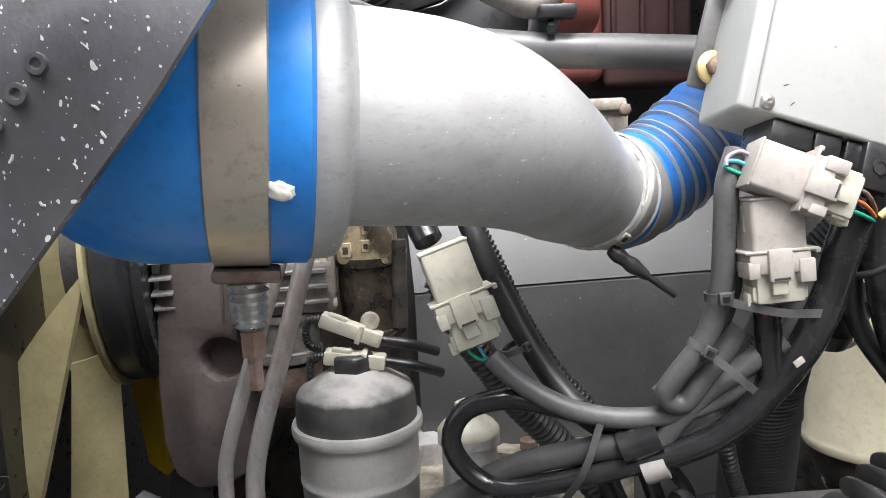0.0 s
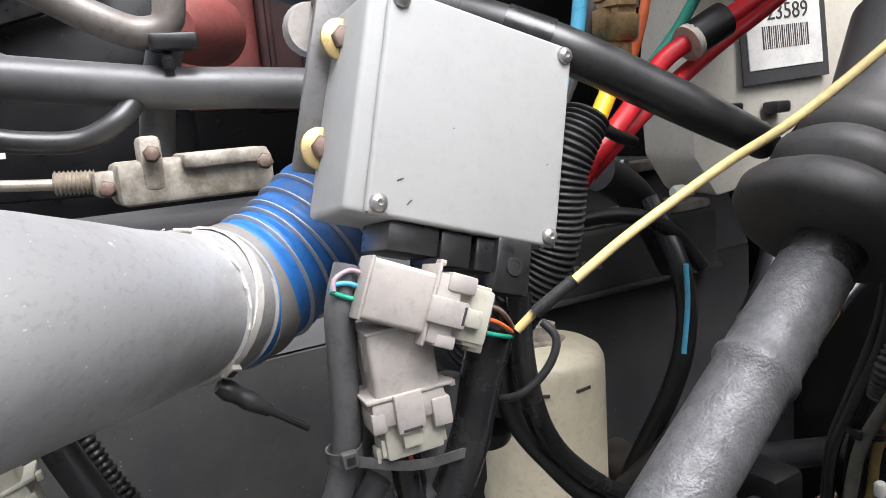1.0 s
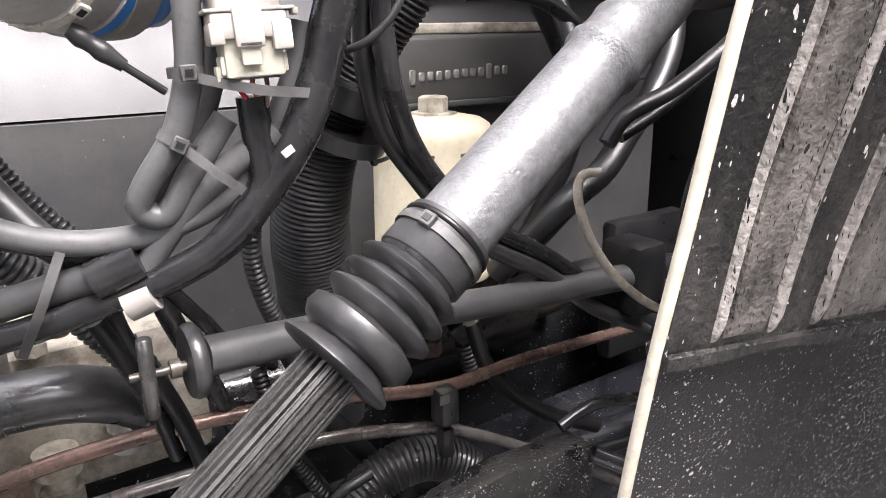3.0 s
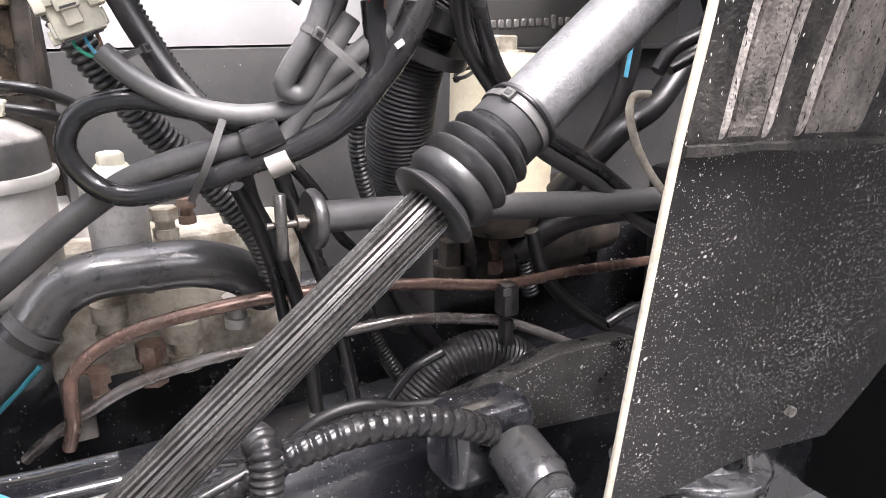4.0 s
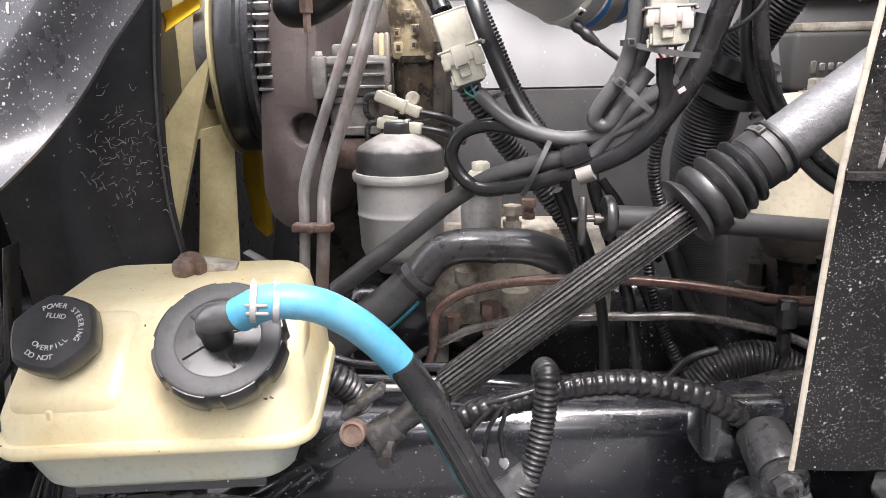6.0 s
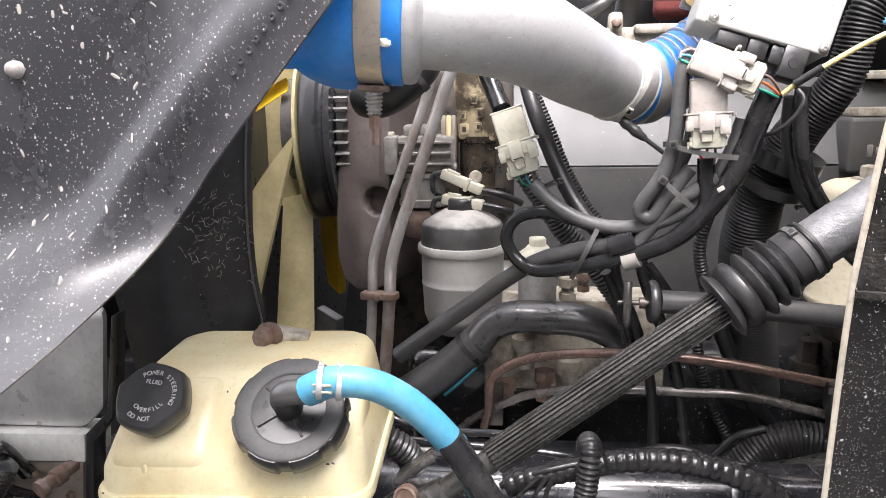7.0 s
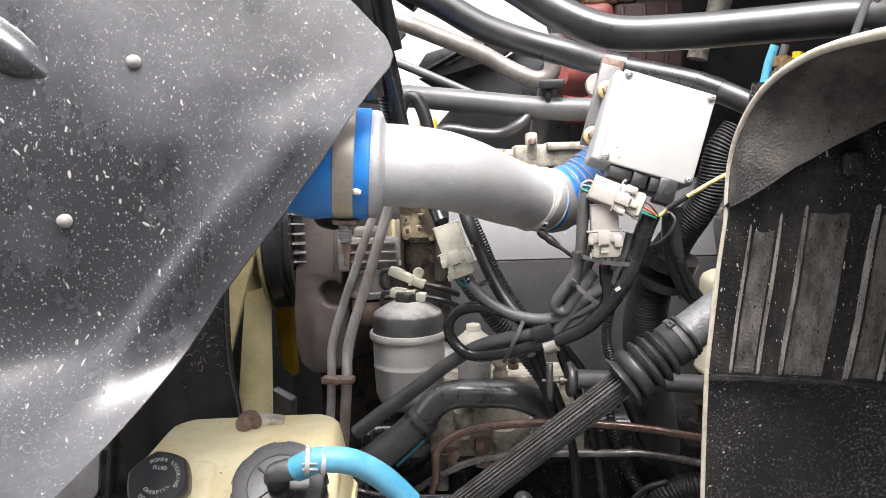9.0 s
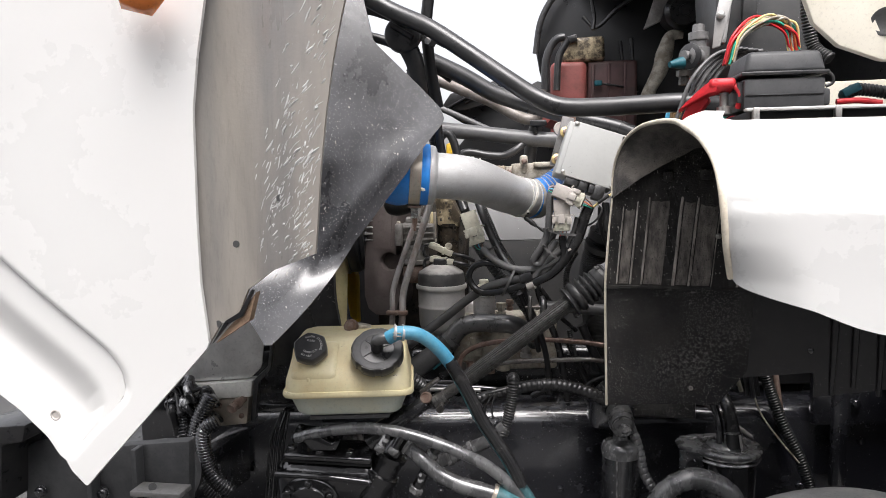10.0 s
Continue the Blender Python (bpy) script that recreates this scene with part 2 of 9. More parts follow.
column_grey = paint("hammered_grey_paint", (0.215, 0.217, 0.223), 0.44, 0.25, (0.14, 0.14, 0.145), 0.8, 110, 420, 1.0, bump_depth=0.0010, grime=0.2, coat=0.1, coat_rough=0.3)
spline_steel = paint("greased_spline_steel", (0.11, 0.107, 0.104), 0.28, 0.6, (0.035, 0.033, 0.031), 0.8, 40, 500, 0.2)
liner_black = paint("splashed_liner_plastic", (0.030, 0.030, 0.033), 0.32, 0, (0.082, 0.082, 0.088), 0.9, 5, 500, 0.25, coat=0.8, coat_rough=0.20,
                    dots=(0.45, 0.45, 0.45), dot_scale=760, dot_size=0.22, dot_amount=0.5, stretch=(1.0, 1.0, 0.7), grime=0.18)
flap_black = paint("splashed_flap_plastic", (0.011, 0.011, 0.012), 0.38, 0, (0.030, 0.028, 0.026), 0.75, 12, 800, 0.7,
                   dots=(0.66, 0.64, 0.61), dot_scale=1000, dot_size=0.28, dot_amount=0.44, dot_patch=9, grime=0, spec=0.28, bump_depth=0.0008)
fat_hose_grey = paint("splashed_ribbed_hose", (0.022, 0.022, 0.022), 0.34, 0, (0.05, 0.049, 0.047), 0.7, 22, 300, 0.3, coat=0.5, dots=(0.45, 0.44, 0.43), dot_scale=260, dot_size=0.2, dot_amount=0.3)
u_hose_grey = paint("dusty_ribbed_hose", (0.13, 0.128, 0.126), 0.42, 0, (0.23, 0.225, 0.218), 0.6, 18, 400, 0.15)
cap_top_black = paint("matte_cap_plastic", (0.022, 0.022, 0.023), 0.55, 0, (0.035, 0.034, 0.034), 0.6, 30, 500, 0.2, spec=0.25)
cap_ring_grey = paint("dusty_cap_ring", (0.060, 0.060, 0.061), 0.5, 0, (0.085, 0.084, 0.082), 0.6, 30, 500, 0.2, spec=0.3)
arch_dust = paint("dust_coated_plastic", (0.045, 0.042, 0.039), 0.42, 0, (0.27, 0.245, 0.215), 0.85, 11, 360, 1.0, spread=(0.40, 0.64), dots=(0.02, 0.02, 0.02), dot_scale=1200, dot_size=0.28, dot_amount=0.5, grime=0, bump_depth=0.0020, spec=0.4)
flap_cup = paint("smeared_cup_plastic", (0.018, 0.0175, 0.017), 0.34, 0, (0.085, 0.078, 0.071), 0.8, 22, 300, 1.0, stretch=(1, 1, 0.35), spread=(0.48, 0.68), dots=(0.60, 0.57, 0.54), dot_scale=900, dot_size=0.28, dot_amount=0.16, dot_patch=12, grime=0, spec=0.3, bump_depth=0.0022)
curtain = paint("scuffed_rubber_sheet", (0.020, 0.020, 0.022), 0.42, 0, (0.042, 0.042, 0.044), 0.7, 16, 260, 0.5,
                dots=(0.4, 0.4, 0.4), dot_scale=120, dot_size=0.1, dot_amount=0.2)
white = paint("white_truck_paint", (0.66, 0.66, 0.645), 0.3, 0, (0.68, 0.67, 0.65), 0.5, 4, 200, 0.0, coat=0.5, grime=0)
flap_dust = paint("dust_caked_plastic", (0.05, 0.047, 0.044), 0.42, 0, (0.30, 0.275, 0.25), 0.95, 70, 420, 0.8, stretch=(1.0, 1.0, 0.25), spread=(0.38, 0.56), grime=0)
flap_streak = paint("dust_streaked_rib", (0.21, 0.19, 0.172), 0.45, 0, (0.030, 0.028, 0.026), 0.92, 80, 320, 1.0, stretch=(1.0, 1.0, 0.3), spread=(0.36, 0.68), grime=0, spec=0.35, dots=(0.012, 0.012, 0.012), dot_scale=1300, dot_size=0.30, dot_amount=0.5, bump_depth=0.0022)
ridge_dust = paint("dust_whitened_ridge", (0.42, 0.385, 0.352), 0.45, 0, (0.060, 0.055, 0.051), 0.9, 80, 320, 1.0, stretch=(1.0, 1.0, 0.2), spread=(0.40, 0.68), grime=0, spec=0.35, dots=(0.012, 0.012, 0.012), dot_scale=1300, dot_size=0.30, dot_amount=0.5, bump_depth=0.0020)
edge_cream = paint("raw_cut_edge", (0.72, 0.66, 0.54), 0.6, 0, (0.55, 0.48, 0.38), 0.6, 60, 500, 0.2)
arch_grey = paint("bare_hood_underside", (0.20, 0.19, 0.18), 0.34, 0.1, (0.32, 0.29, 0.25), 0.8, 6, 260, 0.35, stretch=(1.6, 1.0, 0.25), spread=(0.42, 0.62), grime=0.12)
scuff_white = paint("scuffed_white_marks", (0.62, 0.62, 0.61), 0.6, 0, (0.40, 0.40, 0.395), 0.7, 120, 500, 0.2)
arch_brown = paint("torn_fibre_edge", (0.30, 0.20, 0.13), 0.7, 0, (0.12, 0.08, 0.05), 0.8, 40, 300, 0.5)
fan_cream = paint("yellowed_fan_nylon", (0.66, 0.58, 0.33), 0.4, 0, (0.40, 0.335, 0.17), 0.7, 8, 300, 0.1, grime=0.18)
fan_yellow = paint("yellow_paint", (0.72, 0.46, 0.02), 0.45, 0, (0.5, 0.3, 0.03), 0.6, 14, 300, 0.1, grime=0.18)
shield_brown = paint("brown_grey_casting", (0.13, 0.107, 0.10), 0.5, 0.1, (0.18, 0.152, 0.142), 0.7, 20, 420, 0.4)
tan_plate = paint("oily_tan_plate", (0.56, 0.46, 0.30), 0.45, 0.1, (0.045, 0.033, 0.022), 0.95, 17, 300, 0.4, spread=(0.42, 0.54))
oily = paint("oily_dark_casting", (0.040, 0.037, 0.034), 0.34, 0.2, (0.11, 0.09, 0.072), 0.75, 30, 350, 0.4)
oily_gloss = paint("oil_wet_black_barrel", (0.022, 0.019, 0.016), 0.22, 0.1, (0.10, 0.075, 0.05), 0.7, 26, 300, 0.3, coat=0.6)
drum_grey = paint("dark_drum_paint", (0.055, 0.056, 0.060), 0.32, 0.2, (0.085, 0.085, 0.088), 0.6, 9, 400, 0.12, coat=0.3)
wet_joint = paint("wet_grimy_joint", (0.045, 0.044, 0.043), 0.26, 0.3, (0.12, 0.115, 0.11), 0.8, 30, 120, 0.6, coat=0.6, bump_depth=0.0015)
hose_blue = paint("cyan_hose", (0.065, 0.30, 0.46), 0.42, 0, (0.16, 0.39, 0.51), 0.8, 16, 400, 0.12, grime=0.18)
hose_teal = paint("grimy_teal_hose", (0.06, 0.17, 0.19), 0.36, 0, (0.035, 0.055, 0.058), 0.8, 22, 300, 0.15, coat=0.4, dots=(0.5, 0.52, 0.52), dot_scale=330, dot_amount=0.2)
tape = paint("glossy_tape", (0.018, 0.018, 0.019), 0.22, 0, (0.042, 0.041, 0.040), 0.5, 25, 120, 0.3, bump_depth=0.0010)
tie_grey = paint("grey_tie_nylon", (0.085, 0.083, 0.081), 0.5, 0, (0.16, 0.155, 0.15), 0.6, 60, 500, 0.1)
tie_dark = paint("dark_tie_nylon", (0.045, 0.044, 0.043), 0.42, 0, (0.08, 0.078, 0.075), 0.6, 60, 500, 0.1)
tie_white = paint("white_tie_nylon", (0.72, 0.69, 0.62), 0.5, 0, (0.5, 0.47, 0.42), 0.5, 60, 500, 0.1)
red = paint("red_rubber", (0.62, 0.02, 0.03), 0.4, 0, (0.4, 0.015, 0.02), 0.6, 20, 400, 0.1)
dull_red = paint("grimy_dark_red_casting", (0.10, 0.045, 0.042), 0.5, 0, (0.05, 0.03, 0.028), 0.7, 14, 400, 0.3)
dark_red = paint("dusty_red_casting", (0.30, 0.08, 0.07), 0.55, 0, (0.16, 0.06, 0.05), 0.7, 12, 400, 0.3)
yellow_wire = paint("yellow_wire", (0.78, 0.62, 0.26), 0.45, 0, (0.6, 0.48, 0.25), 0.6, 60, 400, 0.1, grime=0.18)
blue_wire = paint("blue_wire", (0.10, 0.42, 0.62), 0.45)
pink_wire = paint("faded_pink_wire", (0.42, 0.30, 0.33), 0.5)
green_wire = paint("green_wire", (0.03, 0.38, 0.26), 0.45)
orange_wire = paint("orange_wire", (0.70, 0.16, 0.05), 0.45)
teal_plastic = paint("teal_plastic", (0.012, 0.11, 0.14), 0.45)
amber = paint("amber_lens", (0.75, 0.20, 0.03), 0.2, coat=0.6)
label_white = paint("label_paper", (0.78, 0.77, 0.72), 0.6, grime=0.18)
box_black = paint("dusty_black_box", (0.045, 0.046, 0.048), 0.48, 0, (0.075, 0.075, 0.076), 0.6, 30, 500, 0.15, spec=0.4)
ink = paint("dark_ink", (0.05, 0.05, 0.05), 0.6)
pale_ink = paint("pale_lettering", (0.62, 0.62, 0.60), 0.6)
# grey of the unseen wall added behind the camera
unseen_wall_grey = paint("added_wall_grey", (0.10, 0.10, 0.098), 0.85, 0, (0.06, 0.06, 0.058), 0.7, 1.5, 60, 0.4)
tyre_dust = paint("dusty_tyre_rubber", (0.42, 0.42, 0.41), 0.8, 0, (0.55, 0.54, 0.53), 0.7, 20, 200, 0.4)
asphalt = paint("asphalt", (0.05, 0.05, 0.05), 0.85, 0, (0.08, 0.078, 0.075), 0.7, 3, 120, 0.8)
cab_white = paint("cream_cab_paint", (0.74, 0.70, 0.60), 0.4, 0, (0.6, 0.55, 0.45), 0.5, 8, 300, 0.05, grime=0.18)
rad_alu = paint("dull_bracket_steel", (0.26, 0.255, 0.25), 0.36, 0.5, (0.17, 0.165, 0.16), 0.6, 14, 400, 0.15)


# ---- shapes ----
def link(name, me, material, parent=None, label="", smooth=True):
    me.materials.append(material)
    if smooth:
        for p in me.polygons:
            p.use_smooth = True
    ob = new(name, me)
    if parent is not None:
        ob.parent = parent
        ob.matrix_parent_inverse = parent.matrix_basis.inverted()
        if parent.parent is not None:
            ob.matrix_parent_inverse = Matrix.Identity(4)
    if label and parent is not None:
        ob["label"] = label
    return ob


def part(name, bm, material, parent=None, label="", smooth=True):
    me = bpy.data.meshes.new(name)
    bm.to_mesh(me)
    bm.free()
    return link(name, me, material, parent, label, smooth)


def thing(name, at, label, category, group="", kind=""):
    e = new(name)
    e.empty_display_size = 0.02
    e.location = at
    e.matrix_basis = Matrix.Translation(at)
    return tagged(e, label, category, group, kind)


def curve_points(pts, step):
    """A smooth line through the points, in even steps."""
    p = [np.array(q, float) for q in pts]
    if len(p) == 2:
        n = max(2, int(np.linalg.norm(p[1] - p[0]) / step) + 1)
        return [p[0] + (p[1] - p[0]) * i / (n - 1) for i in range(n)]
    q = [2 * p[0] - p[1]] + p + [2 * p[-1] - p[-2]]
    dense = []
    for i in range(1, len(q) - 2):
        a, b, c, d = q[i - 1:i + 3]
        ta, tb, tc = (max(1e-4, np.linalg.norm(v) ** 0.5) for v in (b - a, c - b, d - c))
        for u in np.linspace(0, 1, 24, endpoint=False):
            t = ta + u * tb
            a1 = a * (ta - t) / ta + b * t / ta
            a2 = b * (ta + tb - t) / tb + c * (t - ta) / tb
            a3 = c * (ta + tb + tc - t) / tc + d * (t - ta - tb) / tc
            b1 = a1 * (ta + tb - t) / (ta + tb) + a2 * t / (ta + tb)
            b2 = a2 * (ta + tb + tc - t) / (tb + tc) + a3 * (t - ta) / (tb + tc)
            dense.append(b1 * (ta + tb - t) / tb + b2 * (t - ta) / tb)
    dense.append(p[-1])
    dense = np.array(dense)
    s = np.concatenate([[0], np.cumsum(np.linalg.norm(np.diff(dense, axis=0), axis=1))])
    n = max(3, int(s[-1] / step) + 1)
    at = np.linspace(0, s[-1], n)
    return [np.array([np.interp(v, s, dense[:, k]) for k in range(3)]) for v in at]


def sweep(line, radii, n=14, lobes=None):
    """Vertices and faces of a round body along a line, closed at both ends."""
    line = np.array(line)
    tang = np.gradient(line, axis=0)
    tang /= np.linalg.norm(tang, axis=1)[:, None]
    ref = np.array([0, 0, 1.0]) if abs(tang[0][2]) < 0.9 else np.array([1.0, 0, 0])
    u = np.cross(tang[0], ref)
    u /= np.linalg.norm(u)
    verts = []
    ang = np.linspace(0, 2 * math.pi, n, endpoint=False)
    for i, c in enumerate(line):
        u = u - tang[i] * np.dot(u, tang[i])
        u /= np.linalg.norm(u)
        v = np.cross(tang[i], u)
        for k, a in enumerate(ang):
            r = radii[i] * (lobes[k] if lobes is not None else 1)
            verts.append(c + (u * math.cos(a) + v * math.sin(a)) * r)
    faces = [(i * n + k, i * n + (k + 1) % n, (i + 1) * n + (k + 1) % n, (i + 1) * n + k)
             for i in range(len(line) - 1) for k in range(n)]
    faces.append(tuple(range(n - 1, -1, -1)))
    faces.append(tuple((len(line) - 1) * n + k for k in range(n)))
    return verts, faces


def body(name, verts, faces, material, parent=None, label="", smooth=True):
    me = bpy.data.meshes.new(name)
    me.from_pydata([tuple(map(float, v)) for v in verts], [], faces)
    me.update()
    ob = link(name, me, material, parent, label, smooth)
    if smooth:
        me.set_sharp_from_angle(angle=radians(50))
    return ob


def tube(name, pts, r, material, parent=None, label="", n=14, ribs=0.0, depth=0.0, wave="round", wobble=0.0, step=None, category="", group=""):
    """A hose, cable or pipe; ribs: the pitch of its corrugation, depth: how deep that goes."""
    st = step or (ribs / 6 if ribs else max(0.004, min(0.012, 0.6 * (r if not isinstance(r, (list, tuple)) else r[0]))))
    line = curve_points(pts, st)
    m = len(line)
    rr = np.interp(np.linspace(0, 1, m), np.linspace(0, 1, len(r)), r) if isinstance(r, (list, tuple)) else np.full(m, float(r))
    if ribs:
        ph = np.arange(m) % 6
        shape = {"round": np.array([0, .3, .85, 1, .85, .3]), "square": np.array([0, 0, 1, 1, 1, 1.0]),
                 "spiral": np.array([0, .75, .9, 1, .95, .8])}[wave]
        rr = rr - depth * (1 - shape[ph])
    if wobble:
        rr = rr * (1 + wobble * np.array([noise.noise(Vector(p) * 40) for p in line]))
    verts, faces = sweep(line, rr, n)
    ob = body(name, verts, faces, material, parent, label if parent is not None else "")
    if parent is None:
        tagged(ob, label, category, group)
    return ob


def lathe(name, a, b, prof, material, parent=None, label="", n=32, lobes=None):
    """A turned body on the axis from a towards b: rows of (metres along, radius)."""
    a, b = Vector(a), Vector(b)
    d = (b - a).normalized()
    side = d.orthogonal().normalized()
    up = d.cross(side)
    verts, faces = [], []
    for s, r in prof:
        for k in range(n):
            t = 2 * math.pi * k / n
            q = r * (lobes[k] if lobes is not None else 1)
            verts.append(a + d * s + (side * math.cos(t) + up * math.sin(t)) * q)
    for i in range(len(prof) - 1):
        for k in range(n):
            faces.append((i * n + k, i * n + (k + 1) % n, (i + 1) * n + (k + 1) % n, (i + 1) * n + k))
    faces.append(tuple(range(n - 1, -1, -1)))
    faces.append(tuple((len(prof) - 1) * n + k for k in range(n)))
    return body(name, verts, faces, material, parent, label)


def axes(at, xdir, zdir):
    """A pose with its x along xdir and its z as near zdir as can be."""
    x = Vector(xdir).normalized()
    z = Vector(zdir)
    z = (z - x * z.dot(x)).normalized()
    y = z.cross(x)
    m = Matrix((x, y, z)).transposed().to_4x4()
    m.translation = at
    return m


def rbox(name, m, size, material, parent=None, label="", bevel=0.003, seg=2, taper=1.0):
    """A block with rounded edges, centred on the pose m; taper narrows its top."""
    bm = bmesh.new()
    bmesh.ops.create_cube(bm, size=1.0)
    for v in bm.verts:
        k = taper if v.co.z > 0 else 1.0
        v.co = Vector((v.co.x * size[0] * k, v.co.y * size[1] * k, v.co.z * size[2]))
    if bevel:
        bmesh.ops.bevel(bm, geom=bm.edges[:], offset=min(bevel, 0.45 * min(size)), segments=seg, affect="EDGES", profile=0.5)
    bm.transform(m)
    ob = part(name, bm, material, parent, label)
    ob.data.set_sharp_from_angle(angle=radians(40))
    return ob


def slab(name, outline, away, material, parent=None, label="", bevel=0.0):
    """A plate: a flat outline given thickness along the vector away."""
    bm = bmesh.new()
    vs = [bm.verts.new(p) for p in outline]
    f = bm.faces.new(vs)
    got = bmesh.ops.extrude_face_region(bm, geom=[f])
    bmesh.ops.translate(bm, verts=[g for g in got["geom"] if isinstance(g, bmesh.types.BMVert)], vec=Vector(away))
    bmesh.ops.recalc_face_normals(bm, faces=bm.faces[:])
    if bevel:
        bmesh.ops.bevel(bm, geom=bm.edges[:], offset=bevel, segments=2, affect="EDGES", profile=0.5)
    ob = part(name, bm, material, parent, label)
    ob.data.set_sharp_from_angle(angle=radians(35))
    return ob


def bolt(name, at, out, r, material, parent=None, label="", washer=None):
    """A hexagon head on a flange, facing along out."""
    at, out = Vector(at), Vector(out).normalized()
    if washer:
        lathe("washer", at - out * 0.002, at + out, [(0, r * 1.5), (0.0015, r * 1.75), (0.004, r * 1.75), (0.0052, r * 1.5)], washer, parent, "", 24)
    return lathe(name, at, at + out, [(0, r * 1.15), (0.002, r * 1.15), (0.0021, r), (r * 0.9, r), (r * 1.05, r * 0.8)], material, parent, label, 6)


def screw(at, out, r, material, parent):
    """A round-headed screw with a cross recess."""
    at, out = Vector(at), Vector(out).normalized()
    lathe("screw", at, at + out, [(0, r), (r * 0.3, r), (r * 0.6, r * 0.8), (r * 0.72, r * 0.35), (r * 0.45, r * 0.16)], material, parent, "", 16)


def strap(name, at, along, r, material, head, label, width=0.0045, group="cable ties on the harness", thick=0.0012, squash=1.0, turn=0.0):
    """A cable tie round a bundle of radius r whose run goes along; its square lock sits towards head."""
    at, along = Vector(at), Vector(along).normalized()
    e = thing("cable_tie", at, label, "cable tie", group)
    hd = Vector(head)
    hd = (hd - along * hd.dot(along)).normalized()
    sd = along.cross(hd)
    n = 28
    verts, faces = [], []
    for k in range(n):
        t = 2 * math.pi * k / n
        o = hd * math.cos(t) * squash + sd * math.sin(t)
        for rr, w in ((r, -1), (r + thick, -1), (r + thick, 1), (r, 1)):
            verts.append(at + o * rr + along * w * width / 2)
    for k in range(n):
        j = (k + 1) % n
        for q in range(4):
            faces.append((k * 4 + q, k * 4 + (q + 1) % 4, j * 4 + (q + 1) % 4, j * 4 + q))
    body("strap", verts, faces, material, e)
    m = axes(at + hd * (r * squash + 0.0022), sd, hd)
    rbox("lock", m, (width * 1.5, width * 1.5, 0.005), material, e, "", 0.0006, 1)
    rbox("lock_slot", m @ Matrix.Translation((0, 0, 0.0026)), (width * 0.8, width * 0.7, 0.0012), black, e, "", 0, 1)
    return e


def flat_tie(t0, t1, bow, mat=None, lab="grey strap of a cable tie bridging two bundles"):
    """The flat strap of a cable tie that runs on from one bundle to the next."""
    line = curve_points([t0, (t0 + t1) / 2 + bow, t1], 0.004)
    run = (t1 - t0).normalized()
    side = run.cross(Vector((0, -1, 0))).normalized()
    verts, faces = [], []
    for p in line:
        for a, b in ((-0.003, 0), (0.003, 0), (0.003, 0.0014), (-0.003, 0.0014)):
            verts.append(Vector(p) + side * a + Vector((0, b, 0)))
    for i in range(len(line) - 1):
        for k in range(4):
            faces.append((i * 4 + k, i * 4 + (k + 1) % 4, i * 4 + 4 + (k + 1) % 4, i * 4 + 4 + k))
    faces += [(3, 2, 1, 0), tuple(len(verts) - 4 + k for k in range(4))]
    ob = body("tie_strap", verts, faces, mat or tie_grey)
    return tagged(ob, lab, "cable tie", "cable ties on the harness")


def words(text, m, size, material, parent, name="lettering"):
    """Raised lettering in the pose m, read along its x axis."""
    cu = bpy.data.curves.new(name, "FONT")
    cu.body, cu.size, cu.extrude, cu.align_x, cu.align_y = text, size, 0.0003, "CENTER", "CENTER"
    tmp = bpy.data.objects.new(name, cu)
    scene.collection.objects.link(tmp)
    me = bpy.data.meshes.new_from_object(tmp.evaluated_get(bpy.context.evaluated_depsgraph_get()))
    bpy.data.objects.remove(tmp)
    me.transform(m)
    return link(name, me, material, parent, "", False)


U = Vector((0.985, 0.17, 0))       # along the truck, towards the cab
V = Vector((-0.17, 0.985, 0))      # across it, towards the far side
Z = Vector((0, 0, 1))


# ---- setting ----
def plain_ground():
    bm = bmesh.new()
    bmesh.ops.create_grid(bm, x_segments=8, y_segments=8, size=300)
    g = part("ground", bm, asphalt, None, "", False)
    tagged(g, "grey asphalt yard under the truck", "ground", kind="structure")


plain_ground()


def plain_surroundings():
    """Plain bodies that close the place behind the camera and over the bay, outside the view."""
    # made-up wall out of view, added to darken what black parts reflect
    w = thing("unseen_dark_wall", (0, -7.0, 0), "plain dark wall added out of view to darken reflections", "wall", kind="structure")
    rbox("wall_face", pose(0, -7.0, 2.1), (40, 0.3, 4.2), unseen_wall_grey, w, "", 0.02)
    c = thing("cab_body", (1.9, 1.0, 0.9), "white truck cab body behind the engine bay", "cab", kind="structure")
    rbox("cab_shell", pose(2.35, 1.05, 2.3), (1.7, 2.3, 1.7), white, c, "", 0.12, 4)


plain_surroundings()


